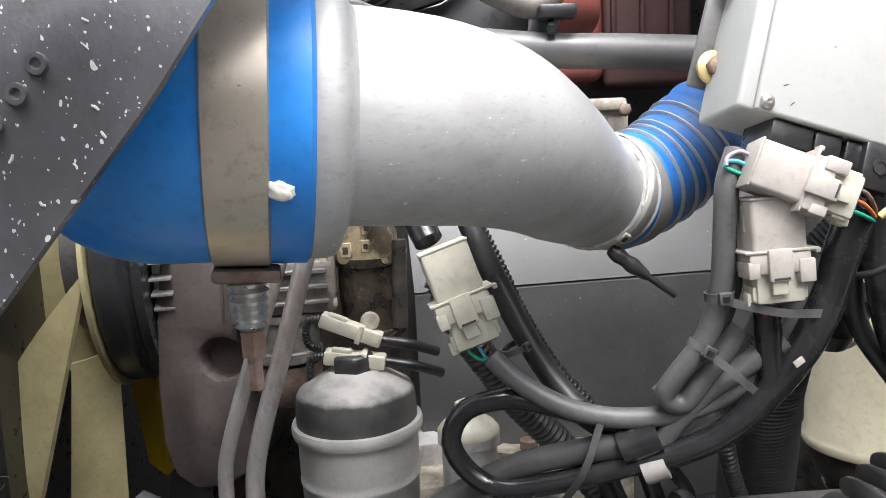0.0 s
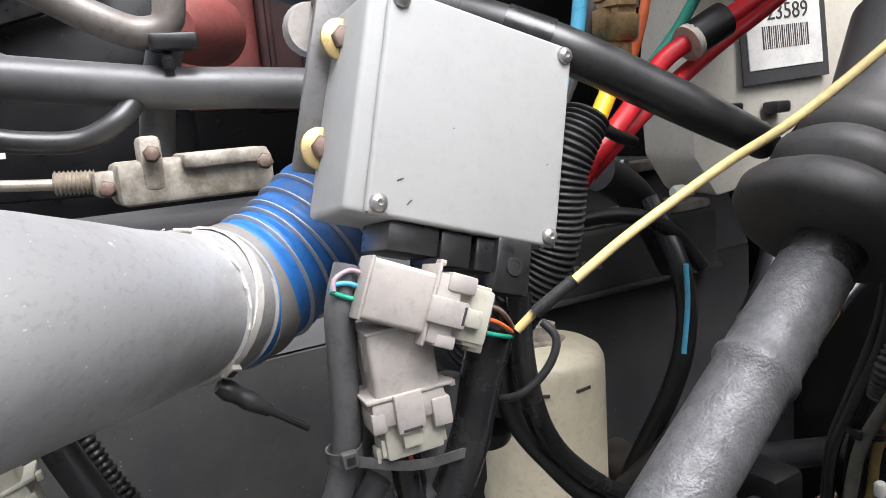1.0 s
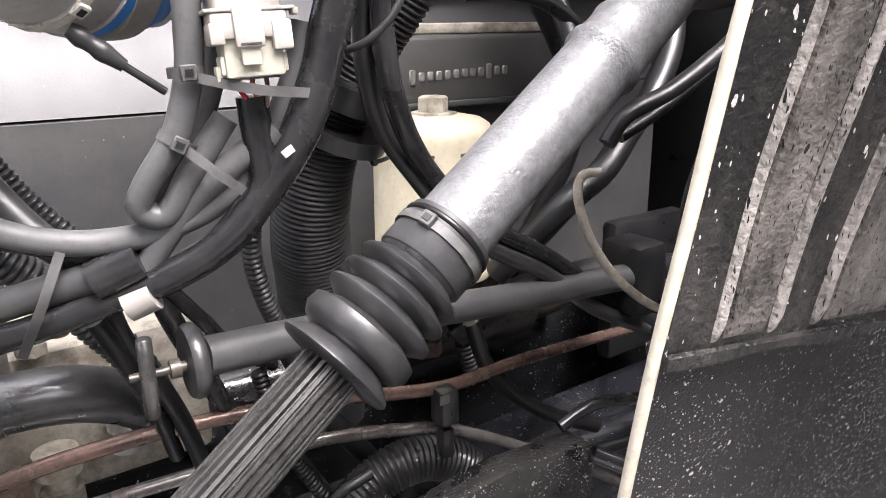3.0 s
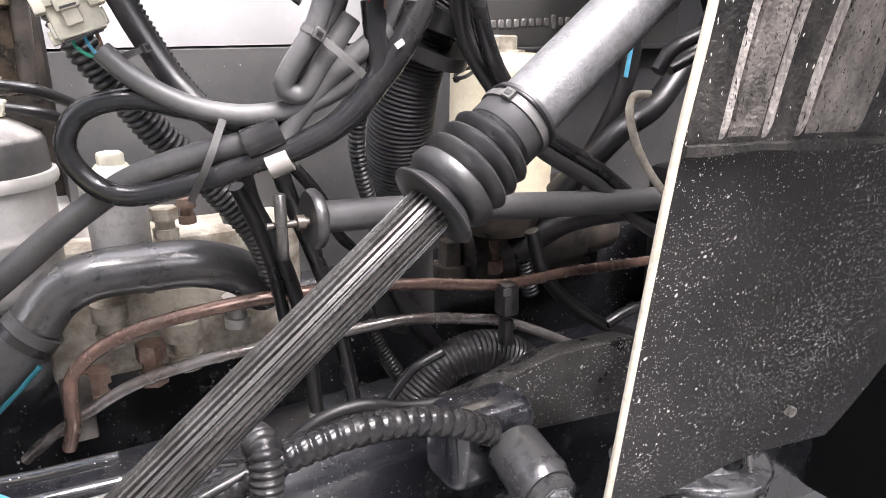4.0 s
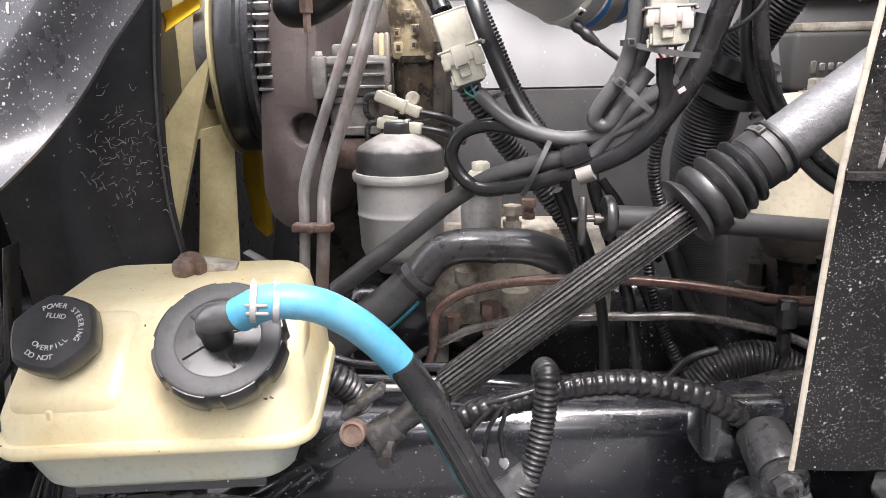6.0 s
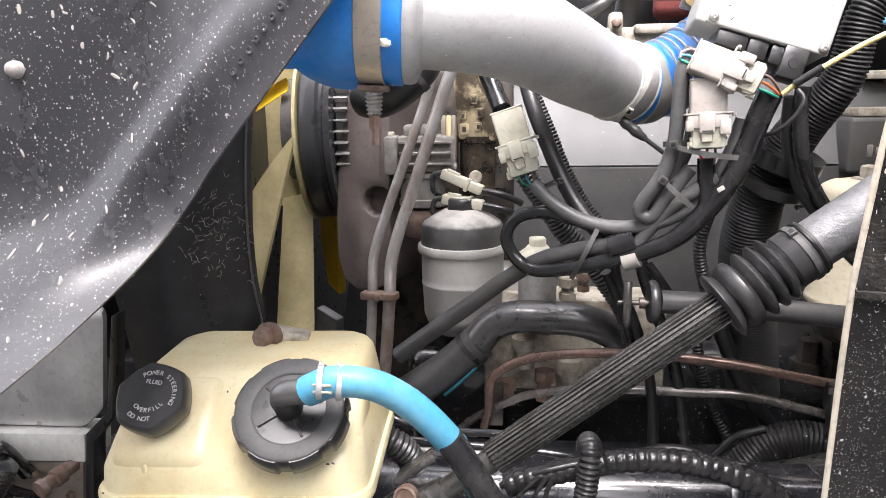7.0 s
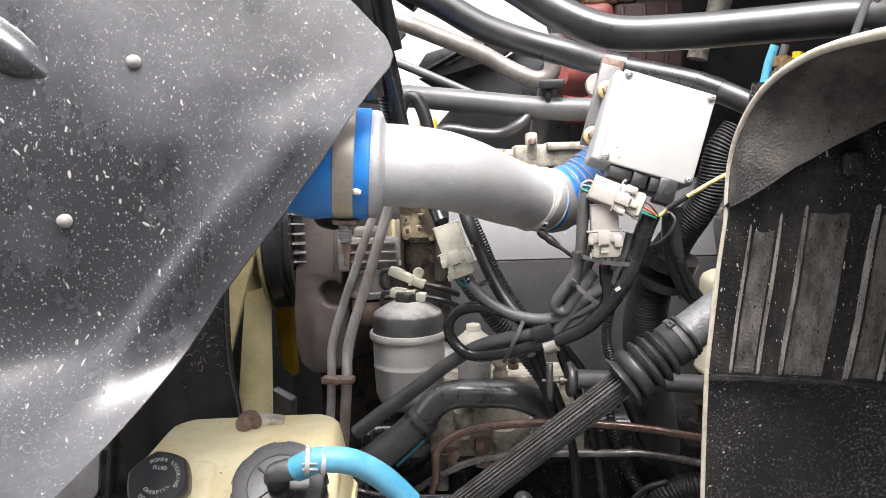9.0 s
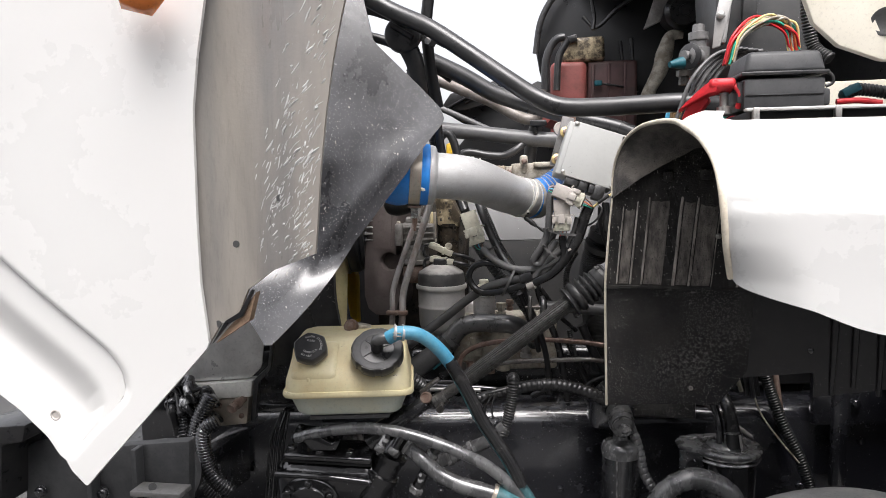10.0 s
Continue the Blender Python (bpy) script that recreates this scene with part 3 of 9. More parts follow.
def engine_block():
    """The side of the engine: a dark wall below a slanted light grey cover, with the far mass behind."""
    e = thing("engine", (0.3, 1.1, 0.7), "dark diesel engine block with a light grey side cover", "engine")
    a, b = Vector((-0.045, 0.885, 0)), Vector((1.0, 1.03, 0))

    def bar(name, prof, mat, lab=""):
        verts = [p0 + V * dy + Z * z for p0 in (a, b) for dy, z in prof]
        n = len(prof)
        faces = [(i, (i + 1) % n, n + (i + 1) % n, n + i) for i in range(n)] + [tuple(range(n)), tuple(range(2 * n - 1, n - 1, -1))]
        return body(name, verts, faces, mat, e, lab)

    bar("block", [(0, 0.78), (0, 1.318), (0.006, 1.322), (0.5, 1.33), (0.5, 0.78)], dark_cover)
    bar("cover", [(0.0, 1.322), (0.002, 1.326), (0.06, 1.452), (0.08, 1.462), (0.45, 1.462), (0.45, 1.322)], grey_cover, "slanted light grey cover")
    # ledge and flange bolts on top of the cover, towards the cab
    m = axes(a.lerp(b, 0.78) + V * 0.065 + Z * 1.464, U, Z)
    rbox("cover_ledge", m, (0.5, 0.05, 0.014), alu_pale, e, "pale ledge", 0.004)
    for k in range(5):
        bolt("bolt", a.lerp(b, 0.60 + 0.10 * k) + V * 0.055 + Z * 1.471, Z, 0.008, steel, e)
    # upright side cover towards the cab: a pale ledge on top, a raised mark of plain bars on its face
    m = axes(a.lerp(b, 0.70) + V * 0.0 + Z * 1.353, b - a, Z)
    rbox("side_cover", m, (0.42, 0.06, 0.090), side_grey, e, "dusty grey upright cover", 0.008, 3)
    rbox("side_ledge", m @ Matrix.Translation((0, 0.01, 0.052)), (0.40, 0.07, 0.014), alu_pale, e, "pale dusty ledge", 0.004)
    rbox("side_foot", m @ Matrix.Translation((0.01, -0.004, -0.044)), (0.40, 0.062, 0.008), dark_cover, e, "", 0.002)
    for k in range(12):
        mm = m @ Matrix.Translation((-0.178 + 0.0135 * k, -0.030, -0.008 + 0.0004 * k))
        rbox("raised_mark", mm, (0.009, 0.004, 0.020 if k in (0, 9) else 0.012), alu_grimy, e, "", 0.0015, 1)
    return e


engine_block()


def far_mass():
    """Dark bodies low down that close the view under the engine and towards the cab."""
    f = thing("bulkhead", (1.1, 0.9, 0.6), "black insulated cab bulkhead behind the engine bay", "bulkhead", kind="structure")
    rbox("bulkhead_wall", axes((1.13, 0.95, 1.35), V, Z), (1.6, 0.05, 1.7), rubber_dark, f, "", 0.01)
    g = thing("chassis_cross_member", (0.3, 0.85, 0.6), "black chassis cross member deep under the engine", "cross member")
    rbox("cross_beam", axes((0.3, 0.98, 0.66), U, Z), (1.9, 0.5, 0.1), gloss_black, g, "", 0.02)
    # wide sheet added as dark fill for the depth below the engine
    h = thing("low_dark_sheet", (0.0, 0.75, 0.5), "wide dark sheet added to close the view under the chassis", "axle")
    rbox("dark_sheet", axes((-0.2, 0.8, 0.55), U, Z), (2.2, 1.4, 0.06), rubber_dark, h, "", 0.02)


far_mass()


def frame_rail():
    e = thing("frame_rail", (0.4, 0.55, 0.7), "glossy black steel chassis frame rail", "frame rail", kind="structure")
    a, b = Vector((-0.75, 0.475, -0.085)), Vector((1.9, 0.925, -0.085))
    prof = [(0.0, 0.56), (-0.004, 0.57), (-0.004, 0.935), (0.000, 0.950), (0.008, 0.964), (0.020, 0.975), (0.036, 0.981), (0.055, 0.982), (0.12, 0.982), (0.12, 0.974), (0.04, 0.972), (0.012, 0.955), (0.006, 0.94), (0.006, 0.58), (0.09, 0.575), (0.09, 0.56)]
    n = len(prof)
    verts = [p + V * dy + Z * z for p in (a, b) for dy, z in prof]
    faces = [(i, (i + 1) % n, n + (i + 1) % n, n + i) for i in range(n)] + [tuple(range(n)), tuple(range(2 * n - 1, n - 1, -1))]
    body("rail", verts, faces, rail_black, e)
    for k in range(14):
        p = a + U * (0.35 + 0.16 * k) + V * -0.008 + Z * (0.88 if k % 2 else 0.76)
        bolt("bolt", p, -V, 0.010, rail_black, e)


frame_rail()


# ---- opened hood ----
LINER_Z = [1.215, 1.26, 1.32, 1.38, 1.45, 1.52, 1.58, 1.630, 1.655, 1.70, 1.80, 2.0, 2.5]
LINER_X = [-0.287, -0.258, -0.224, -0.192, -0.140, -0.088, -0.050, -0.012, -0.020, -0.062, -0.163, -0.217, -0.30]


def liner_right(z):
    return float(np.interp(z, LINER_Z, LINER_X))


def hood_y(x, z):
    """Depth of the liner: it leans back at the top, stands upright in the middle and curls out at the foot."""
    y = 0.195 + 0.25 * (x + 0.221)
    y += 0.27 * (z - 1.55) if z > 1.55 else 0.10 * (z - 1.55)
    if z < 1.38:
        y -= 6.4 * (1.38 - z) ** 2
    # a pressed fold runs down beside the free edge, with a shallow trough next to it
    g = liner_right(z) - x
    fade = max(0.0, min(1.0, (1.62 - z) / 0.12)) * max(0.0, min(1.0, (z - 1.27) / 0.10))
    y -= fade * (0.011 * math.exp(-((g - 0.052) / 0.027) ** 2) - 0.006 * math.exp(-((g - 0.135) / 0.045) ** 2))
    return y


def marks(name, strokes, material, parent, label=""):
    """Many small raised strokes of dried splash or scuffing as one part: rows of (points, radius)."""
    verts, faces = [], []
    for pts, r in strokes:
        line = curve_points(pts, max(0.0015, np.linalg.norm(np.array(pts[-1]) - np.array(pts[0])) / 4))
        w = len(line)
        v, f = sweep(line, [r * (0.35 + 0.65 * math.sin(math.pi * (i + 0.6) / (w + 0.2))) for i in range(w)], 5)
        n0 = len(verts)
        verts += v
        faces += [tuple(k + n0 for k in q) for q in f]
    ob = body(name, verts, faces, material, parent, label)
    ob["kind"] = "stuff"
    return ob


def shell(name, mat, f, ru, rv, thick, parent, lab=""):
    """A sheet f(u, v) given thickness, closed round its rim."""
    vs, fs = [], []
    for back in (0, 1):
        for i in range(ru + 1):
            for j in range(rv + 1):
                vs.append(Vector(f(i / ru, j / rv)) + Vector((0, thick * back, 0)))
    w2, t2 = rv + 1, (ru + 1) * (rv + 1)
    for i in range(ru):
        for j in range(rv):
            q4 = (i * w2 + j, i * w2 + j + 1, (i + 1) * w2 + j + 1, (i + 1) * w2 + j)
            fs.append(q4)
            fs.append(tuple(v + t2 for v in q4[::-1]))
    edge = [i * w2 for i in range(ru + 1)] + [ru * w2 + j for j in range(1, w2)] + [i * w2 + rv for i in range(ru - 1, -1, -1)] + [j for j in range(rv - 1, 0, -1)]
    for k, v in enumerate(edge):
        u = edge[(k + 1) % len(edge)]
        fs.append((u, v, v + t2, u + t2))
    return body(name, vs, fs, mat, parent, lab)


def hood():
    e = thing("open_hood", (-0.6, 0.0, 0.95), "white truck hood tilted open with a splashed black liner", "hood")

    def liner_pt(u, v):
        z = 1.215 + (2.5 - 1.215) * v ** 1.25
        xr = liner_right(z)
        xl = max(-0.95, -0.300 - 1.55 * (z - 1.215))
        x = xr + (xl - xr) * u ** 1.3
        return (x, hood_y(x, z), z)

    shell("liner", liner_black, liner_pt, 70, 110, 0.004, e, "black plastic liner splashed with white")
    for p in ((-0.280, 1.632), (-0.343, 1.467), (-0.52, 1.62)):
        q = Vector((p[0], hood_y(*p) + 0.001, p[1]))
        lathe("push_rivet", q, q - Vector((0, 1, -0.1)), [(0, 0.0075), (0.004, 0.0072), (0.008, 0.0055), (0.0095, 0.002)], scuff_pale, e, "dust-whitened push rivet", 16)
    for p0, p1, r in (((-0.368, 1.617), (-0.545, 1.735), 0.028), ((-0.403, 1.511), (-0.53, 1.593), 0.022)):
        a0, a1 = Vector((p0[0], hood_y(*p0) + 0.008, p0[1])), Vector((p1[0], hood_y(*p1) + 0.010, p1[1]))
        tube("pressed_boss", [a1, (a0 + a1) / 2, a0 + (a1 - a0) * 0.12, a0 + (a1 - a0) * 0.04, a0], [r, r, r, r, r, r, r * 0.97, r * 0.8, r * 0.3], liner_black, e, "", 24, step=0.006)
    rnd = random.Random(12)
    strokes = []
    for k in range(900):
        x, z = rnd.uniform(-0.62, -0.06), rnd.gauss(1.48, 0.12)
        if x > liner_right(z) - 0.004 or z < 1.225 or z > 1.75:
            continue
        big = rnd.random() < 0.10
        an, ln = rnd.gauss(1.9, 0.5), rnd.uniform(0.003, 0.008) if big else rnd.uniform(0.0008, 0.0028)
        dx, dz = math.cos(an) * ln, math.sin(an) * ln
        pts = [Vector((x + dx * s + (rnd.gauss(0, 0.0004) if s == 0.5 else 0), 0, z + dz * s)) for s in (0, 0.5, 1)]
        for q in pts:
            q.y = hood_y(q.x, q.z) - 0.0001
        strokes.append((pts, rnd.uniform(0.0008, 0.0017) if big else rnd.uniform(0.0003, 0.0007)))
    marks("splash", strokes, scuff_pale, e, "dried pale splashes")
    # small raised part mark beside the fold
    for k in range(9):
        z = 1.462 + 0.0085 * k
        x = liner_right(z) - 0.034
        q = Vector((x, hood_y(x, z) - 0.0005, z))
        lathe("raised_mark", q, q - Vector((0, 1, 0)), [(0, 0.0035), (0.0012, 0.0032), (0.0012, 0.0018), (0.0002, 0.0012)], liner_black, e, "", 10)

    # white skin: the flank, and the flare that steps back from it along a rounded line
    LINE = [(-0.331, 1.197), (-0.303, 1.228), (-0.272, 1.258), (-0.261, 1.275), (-0.264, 1.299), (-0.278, 1.322), (-0.312, 1.354), (-0.363, 1.400), (-0.415, 1.450), (-0.498, 1.526), (-0.90, 1.93)]
    FOOT = [(-0.334, 1.191), (-0.344, 1.200), (-0.351, 1.212), (-0.356, 1.220), (-0.363, 1.228), (-0.373, 1.238), (-0.387, 1.253), (-0.408, 1.270), (-0.429, 1.289), (-0.500, 1.354), (-0.90, 1.72)]
    ROUND = curve_points([(x, 0, z) for x, z in LINE], 0.004)
    LX, LZ = [float(p[0]) for p in ROUND], [float(p[2]) for p in ROUND]

    def lip(z):
        return float(np.interp(z, [1.33, 1.40, 1.464, 1.59, 1.65, 1.71, 2.0, 2.6], [-0.158, -0.164, -0.1645, -0.162, -0.154, -0.142, -0.08, 0.02]))

    def left(z):
        if z < 1.197:
            return float(np.interp(z, [1.165, 1.184, 1.197], [-0.3085, -0.325, -0.331]))
        return float(np.interp(z, LZ, LX)) if z < LZ[-1] else LX[-1]

    def right(z):
        return -0.307 + (z - 1.167) / (1.333 - 1.167) * (0.307 - 0.155) if z < 1.333 else lip(z)

    def flank_pt(u, v):
        z = 1.1665 + (2.6 - 1.1665) * v ** 1.6
        xr, xl = right(z), left(z)
        s = 0.5 - 0.5 * math.cos(math.pi * u)
        x = xr + (xl - xr) * s
        y = -0.500 - 0.05 * math.sin(min(1.0, max(0.0, (-0.15 - x) / 0.6)) * math.pi * 0.5) - 0.012 * max(0.0, z - 1.3)
        d = max(0.0, x - xl)
        y += 0.007 * max(0.0, 1 - d / 0.014) ** 2 if z > 1.20 else 0
        return (x, y, z)

    shell("skin", white, flank_pt, 56, 130, 0.005, e, "glossy white painted skin")

    def flare_pt(u, v):
        k = v * (len(LINE) - 1)
        i = min(len(LINE) - 2, int(k))
        f = k - i
        ax, az = (LINE[i][n] + (LINE[i + 1][n] - LINE[i][n]) * f for n in (0, 1))
        bx, bz = (FOOT[i][n] + (FOOT[i + 1][n] - FOOT[i][n]) * f for n in (0, 1))
        x, z = ax + (bx - ax) * u, az + (bz - az) * u
        wide = min(1.0, math.hypot(bx - ax, bz - az) / 0.12)
        y = -0.492 - 0.05 * math.sin(min(1.0, max(0.0, (-0.15 - x) / 0.6)) * math.pi * 0.5)
        y += wide * (0.017 * math.sin(math.pi * max(0.0, u - 0.22) / 0.78) ** 2)
        return (x, y, z)

    shell("flare", white, flare_pt, 44, 90, 0.005, e, "white wheel-arch flare with a soft hollow")
    lathe("flare_hole", (-0.3330, -0.5315, 1.2530), (-0.3330, -1, 1.2530), [(0, 0.0065), (0.001, 0.0065), (0.0015, 0.005), (0.0002, 0.004)], scuff_pale, e, "dull hole rim", 18)

    def arch_pt(u, v):
        zb = float(np.interp(u, [0, 0.10, 0.25, 0.35, 0.6, 1], [1.328, 1.352, 1.362, 1.392, 1.416, 1.438]))
        z = zb + (2.55 - zb) * v ** 1.4
        xr = float(np.interp(z, [1.438, 1.525, 1.581, 1.636, 1.682, 2.55], [-0.018, -0.010, -0.002, 0.008, 0.019, 0.24]))
        x0 = lip(z) - 0.005
        x = x0 + (xr - x0) * u
        y = -0.4945 - 0.039 * u + 0.040 * math.sin(min(1, u / 0.55) * math.pi / 2) * (1 - u) + 0.0012 * math.sin(17 * u + 23 * z)
        return (x, y, z)

    shell("arch_flange", arch_grey, arch_pt, 40, 90, 0.005, e, "bare grey underside with scuffed white marks")
    rnd = random.Random(3)
    strokes = []
    for k in range(420):
        c = rnd.choice(((0.96, 0.04, 0.05), (0.95, 0.12, 0.06), (0.93, 0.2, 0.07), (0.75, 0.28, 0.08), (0.80, 0.20, 0.06), (0.66, 0.16, 0.05), (0.94, 0.34, 0.06), (0.86, 0.10, 0.06)))
        u, v = c[0] - abs(rnd.gauss(0, 0.10)), c[1] + rnd.gauss(0, c[2])
        if u < 0.3 or v < 0.004 or v > 0.5 or u > 0.985:
            continue
        ln, an = rnd.uniform(0.002, 0.012), rnd.gauss(0.85, 0.35)
        p0 = Vector(arch_pt(u, v))
        pts = []
        for s in (0, 0.5, 1):
            uu = min(0.99, u + math.cos(an) * ln * s / 0.146)
            vv = v + math.sin(an) * ln * s / 0.8
            pts.append(Vector(arch_pt(uu, vv)) + Vector((rnd.gauss(0, 0.0006), 0.0003, 0)))
        strokes.append((pts, rnd.choice((0.0003, 0.0004, 0.0006, 0.0009, 0.0014))))
    marks("scuff", strokes, scuff_white, e, "white scuffed paint")
    for u, v in ((0.66, 0.145), (0.27, 0.14), (0.08, 0.02)):
        q = Vector(arch_pt(u, v))
        lathe("drilled_hole", q + Vector((0, 0.001, 0)), q - Vector((0, 1, 0)), [(0, 0.0042), (0.0014, 0.004), (0.0015, 0.001)], ink, e, "dark drilled hole", 14)
    slab("torn_edge", [(-0.156, -0.490, 1.330), (-0.112, -0.494, 1.358), (-0.103, -0.494, 1.390), (-0.122, -0.494, 1.364), (-0.136, -0.492, 1.352)], (0, 0.012, 0), arch_brown, e, "torn brown fibre edge")
    slab("torn_strip", [(-0.157, -0.496, 1.331), (-0.136, -0.498, 1.354), (-0.118, -0.498, 1.364), (-0.103, -0.498, 1.393), (-0.106, -0.498, 1.394), (-0.122, -0.498, 1.368), (-0.139, -0.498, 1.358)], (0, 0.003, 0), rubber_dark, e, "dark torn edge")
    lathe("marker_light", (-0.188, -0.545, 1.712), (-0.188, -0.760, 1.700), [(0, 0.030), (0.008, 0.030), (0.016, 0.023), (0.02, 0.01)], amber, e, "amber marker light", 6)
    return e


hood()


# ---- cab-side splash flap and white cowl panel ----
def flap_y(x, z):
    """Depth of the splash flap: a flat skirt below a ribbed cup."""
    if z < 1.285:
        return 0.250 + 0.185 * (1.285 - z) + 0.10 * (x - 0.32)
    y = 0.2485 - 0.16 * (min(z, 1.50) - 1.285) - 0.14 * (x - 0.32)
    return y


# the flap's rim: up its left edge, over the arch and out along the white cowl
RIM = [(0.3185, 0.2500, 1.287), (0.3203, 0.2405, 1.34), (0.3240, 0.232, 1.40), (0.3285, 0.224, 1.45), (0.330, 0.219, 1.509), (0.335, 0.200, 1.545), (0.348, 0.172, 1.577), (0.369, 0.132, 1.597), (0.394, 0.072, 1.603), (0.415, 0.010, 1.599), (0.425, -0.055, 1.584), (0.432, -0.110, 1.569), (0.434, -0.165, 1.552), (0.435, -0.210, 1.535), (0.436, -0.240, 1.515), (0.438, -0.256, 1.487), (0.441, -0.258, 1.457), (0.446, -0.248, 1.420), (0.458, -0.222, 1.372)]
# the overhanging lip inside it, and on down the far side
LIP = [(0.326, 0.230, 1.462), (0.340, 0.192, 1.476), (0.372, 0.181, 1.500), (0.408, 0.174, 1.522), (0.447, 0.167, 1.543), (0.482, 0.161, 1.559), (0.507, 0.157, 1.552), (0.538, 0.153, 1.535), (0.568, 0.148, 1.512), (0.594, 0.146, 1.484), (0.608, 0.152, 1.440), (0.614, 0.172, 1.370), (0.616, 0.200, 1.292)]


def splash_flap():
    e = thing("splash_flap", (0.45, 0.26, 1.0), "black plastic wheel-arch splash flap flecked with mud", "splash flap")
    xs = list(np.linspace(0.0, 1.0, 61))

    def left(z):
        return float(np.interp(z, [1.02, 1.28, 1.40, 1.50, 1.60], [0.327, 0.3195, 0.3252, 0.333, 0.350]))

    def right(z):
        return float(np.interp(z, [1.02, 1.10, 1.30], [0.552, 0.612, 0.617]))

    def sheet(zs, fy, thick, name, mat, lab=""):
        verts, faces = [], []
        for back in (0, 1):
            for z in zs:
                for s in xs:
                    x = left(z) + (right(z) - left(z)) * s
                    verts.append((x, fy(x, z) + back * thick, z))
        w, t = len(xs), len(zs) * len(xs)
        for i in range(len(zs) - 1):
            for j in range(w - 1):
                q = (i * w + j, i * w + j + 1, (i + 1) * w + j + 1, (i + 1) * w + j)
                faces.append(q)
                faces.append(tuple(v + t for v in q[::-1]))
        rim = [i * w for i in range(len(zs))] + [(len(zs) - 1) * w + j for j in range(1, w)] + [i * w + w - 1 for i in range(len(zs) - 2, -1, -1)] + [j for j in range(w - 2, 0, -1)]
        for k, v in enumerate(rim):
            u = rim[(k + 1) % len(rim)]
            faces.append((u, v, v + t, u + t))
        return body(name, verts, faces, mat, e, lab)

    sheet(list(np.linspace(1.022, 1.283, 24)), lambda x, z: flap_y(x, z) + 0.004 * math.sin(x * 30), 0.004, "skirt", flap_black, "flat black skirt flecked with white")

    def panel_y(x, z):
        return flap_y(x, z) + 0.0015 * math.sin(z * 40 + x * 30)

    sheet(list(np.linspace(1.287, 1.585, 60)), panel_y, 0.005, "ribbed_panel", flap_cup, "black back panel of the arch cup")
    # broad raised ribs, each edged by narrow paler ridges
    ribs = ((0.338, 0.3425, 1), (0.343, 0.3635, 0), (0.364, 0.369, 1), (0.385, 0.3905, 1), (0.391, 0.427, 0), (0.444, 0.451, 1), (0.4515, 0.4735, 0), (0.474, 0.480, 1), (0.4805, 0.5155, 0), (0.516, 0.5195, 1), (0.562, 0.568, 1), (0.5685, 0.5895, 0), (0.590, 0.597, 1))
    for xa, xb, ridge in ribs:
        top = float(np.interp((xa + xb) / 2, [0.34, 0.40, 0.48, 0.53, 0.60], [1.478, 1.502, 1.500, 1.490, 1.490]))
        rows = [(1.2885, 0.0), (1.294, 0.7), (1.300, 1.0)] + [(1.300 + (top - 1.300) * i / 10, min(1.0, (10 - i) / 4)) for i in range(1, 11)]
        hh = 0.0048 if ridge else 0.0038
        vs, fs = [], []
        for zz, dp in rows:
            lean = 0.012 * (zz - 1.29) / 0.18
            for x, dd in ((xa, 0), (xa + 0.0014, hh), ((xa + xb) / 2, hh * (1.08 if ridge else 0.94)), (xb - 0.0014, hh), (xb, 0)):
                vs.append((x + lean, panel_y(x + lean, zz) + 0.002 - dd * dp, zz))
        for i in range(len(rows) - 1):
            for j in range(4):
                fs.append((i * 5 + j, i * 5 + j + 1, (i + 1) * 5 + j + 1, (i + 1) * 5 + j))
        body("rib", vs, fs, ridge_dust if ridge else flap_streak, e, "dusty streaked rib")
    # ledge between the skirt and the back panel
    vs, fs = [], []
    for x in np.linspace(0.3205, 0.6155, 36):
        ya, yb = flap_y(x, 1.280) + 0.003, panel_y(x, 1.289) - 0.0015
        wob = 0.0012 * math.sin(x * 90)
        for y, z in ((ya, 1.279), (ya - 0.004, 1.2815 + wob), (yb, 1.284 + wob), (yb - 0.0005, 1.2885), (yb + 0.004, 1.291), (ya + 0.004, 1.290)):
            vs.append((x, y, z))
    for i in range(35):
        for k in range(6):
            fs.append((i * 6 + k, i * 6 + (k + 1) % 6, i * 6 + 6 + (k + 1) % 6, i * 6 + 6 + k))
    fs += [tuple(range(5, -1, -1)), tuple(35 * 6 + k for k in range(6))]
    body("ledge", vs, fs, flap_cup, e, "dusty ledge under the ribs")

    # the vault of the cup between rim and lip, and the recess under the lip
    def evenly(pts, n):
        line = np.array(curve_points(pts, 0.003))
        run = np.concatenate([[0], np.cumsum(np.linalg.norm(np.diff(line, axis=0), axis=1))])
        return [np.array([np.interp(d, run, line[:, k]) for k in range(3)]) for d in np.linspace(0, run[-1], n)]

    na, nd = 80, 12
    outer, lip = evenly(RIM[3:], na + 1), evenly(LIP, na + 1)

    def vault(u, v):
        i = min(na, int(round(u * na)))
        p = outer[i] + (lip[i] - outer[i]) * v
        sag = 0.020 * math.sin(math.pi * v) * math.sin(math.pi * min(1.0, u * 1.3))
        p = p + np.array([0.0, -0.2 * sag, sag])
        return p + np.array([0.0, 0.0, 0.0016 * noise.noise(Vector(p) * 60)])

    cut = 0.66
    shell("arch_shell", arch_dust, lambda u, v: vault(u * cut, v), int(na * cut), nd, 0.004, e, "dust-coated arched vault")
    shell("side_wall", flap_cup, lambda u, v: vault(cut + (1 - cut) * u, v), na - int(na * cut), nd, 0.004, e, "black side wall of the cup")
    shell("lip_underside", flap_cup, lambda u, v: lip[int(round(u * na))] * np.array([1, 1 - v, 1]) + np.array([0, v * (flap_y(lip[int(round(u * na))][0], 1.5) + 0.004), 0.006 * v]), na, 3, 0.003, e, "shadowed underside of the lip")
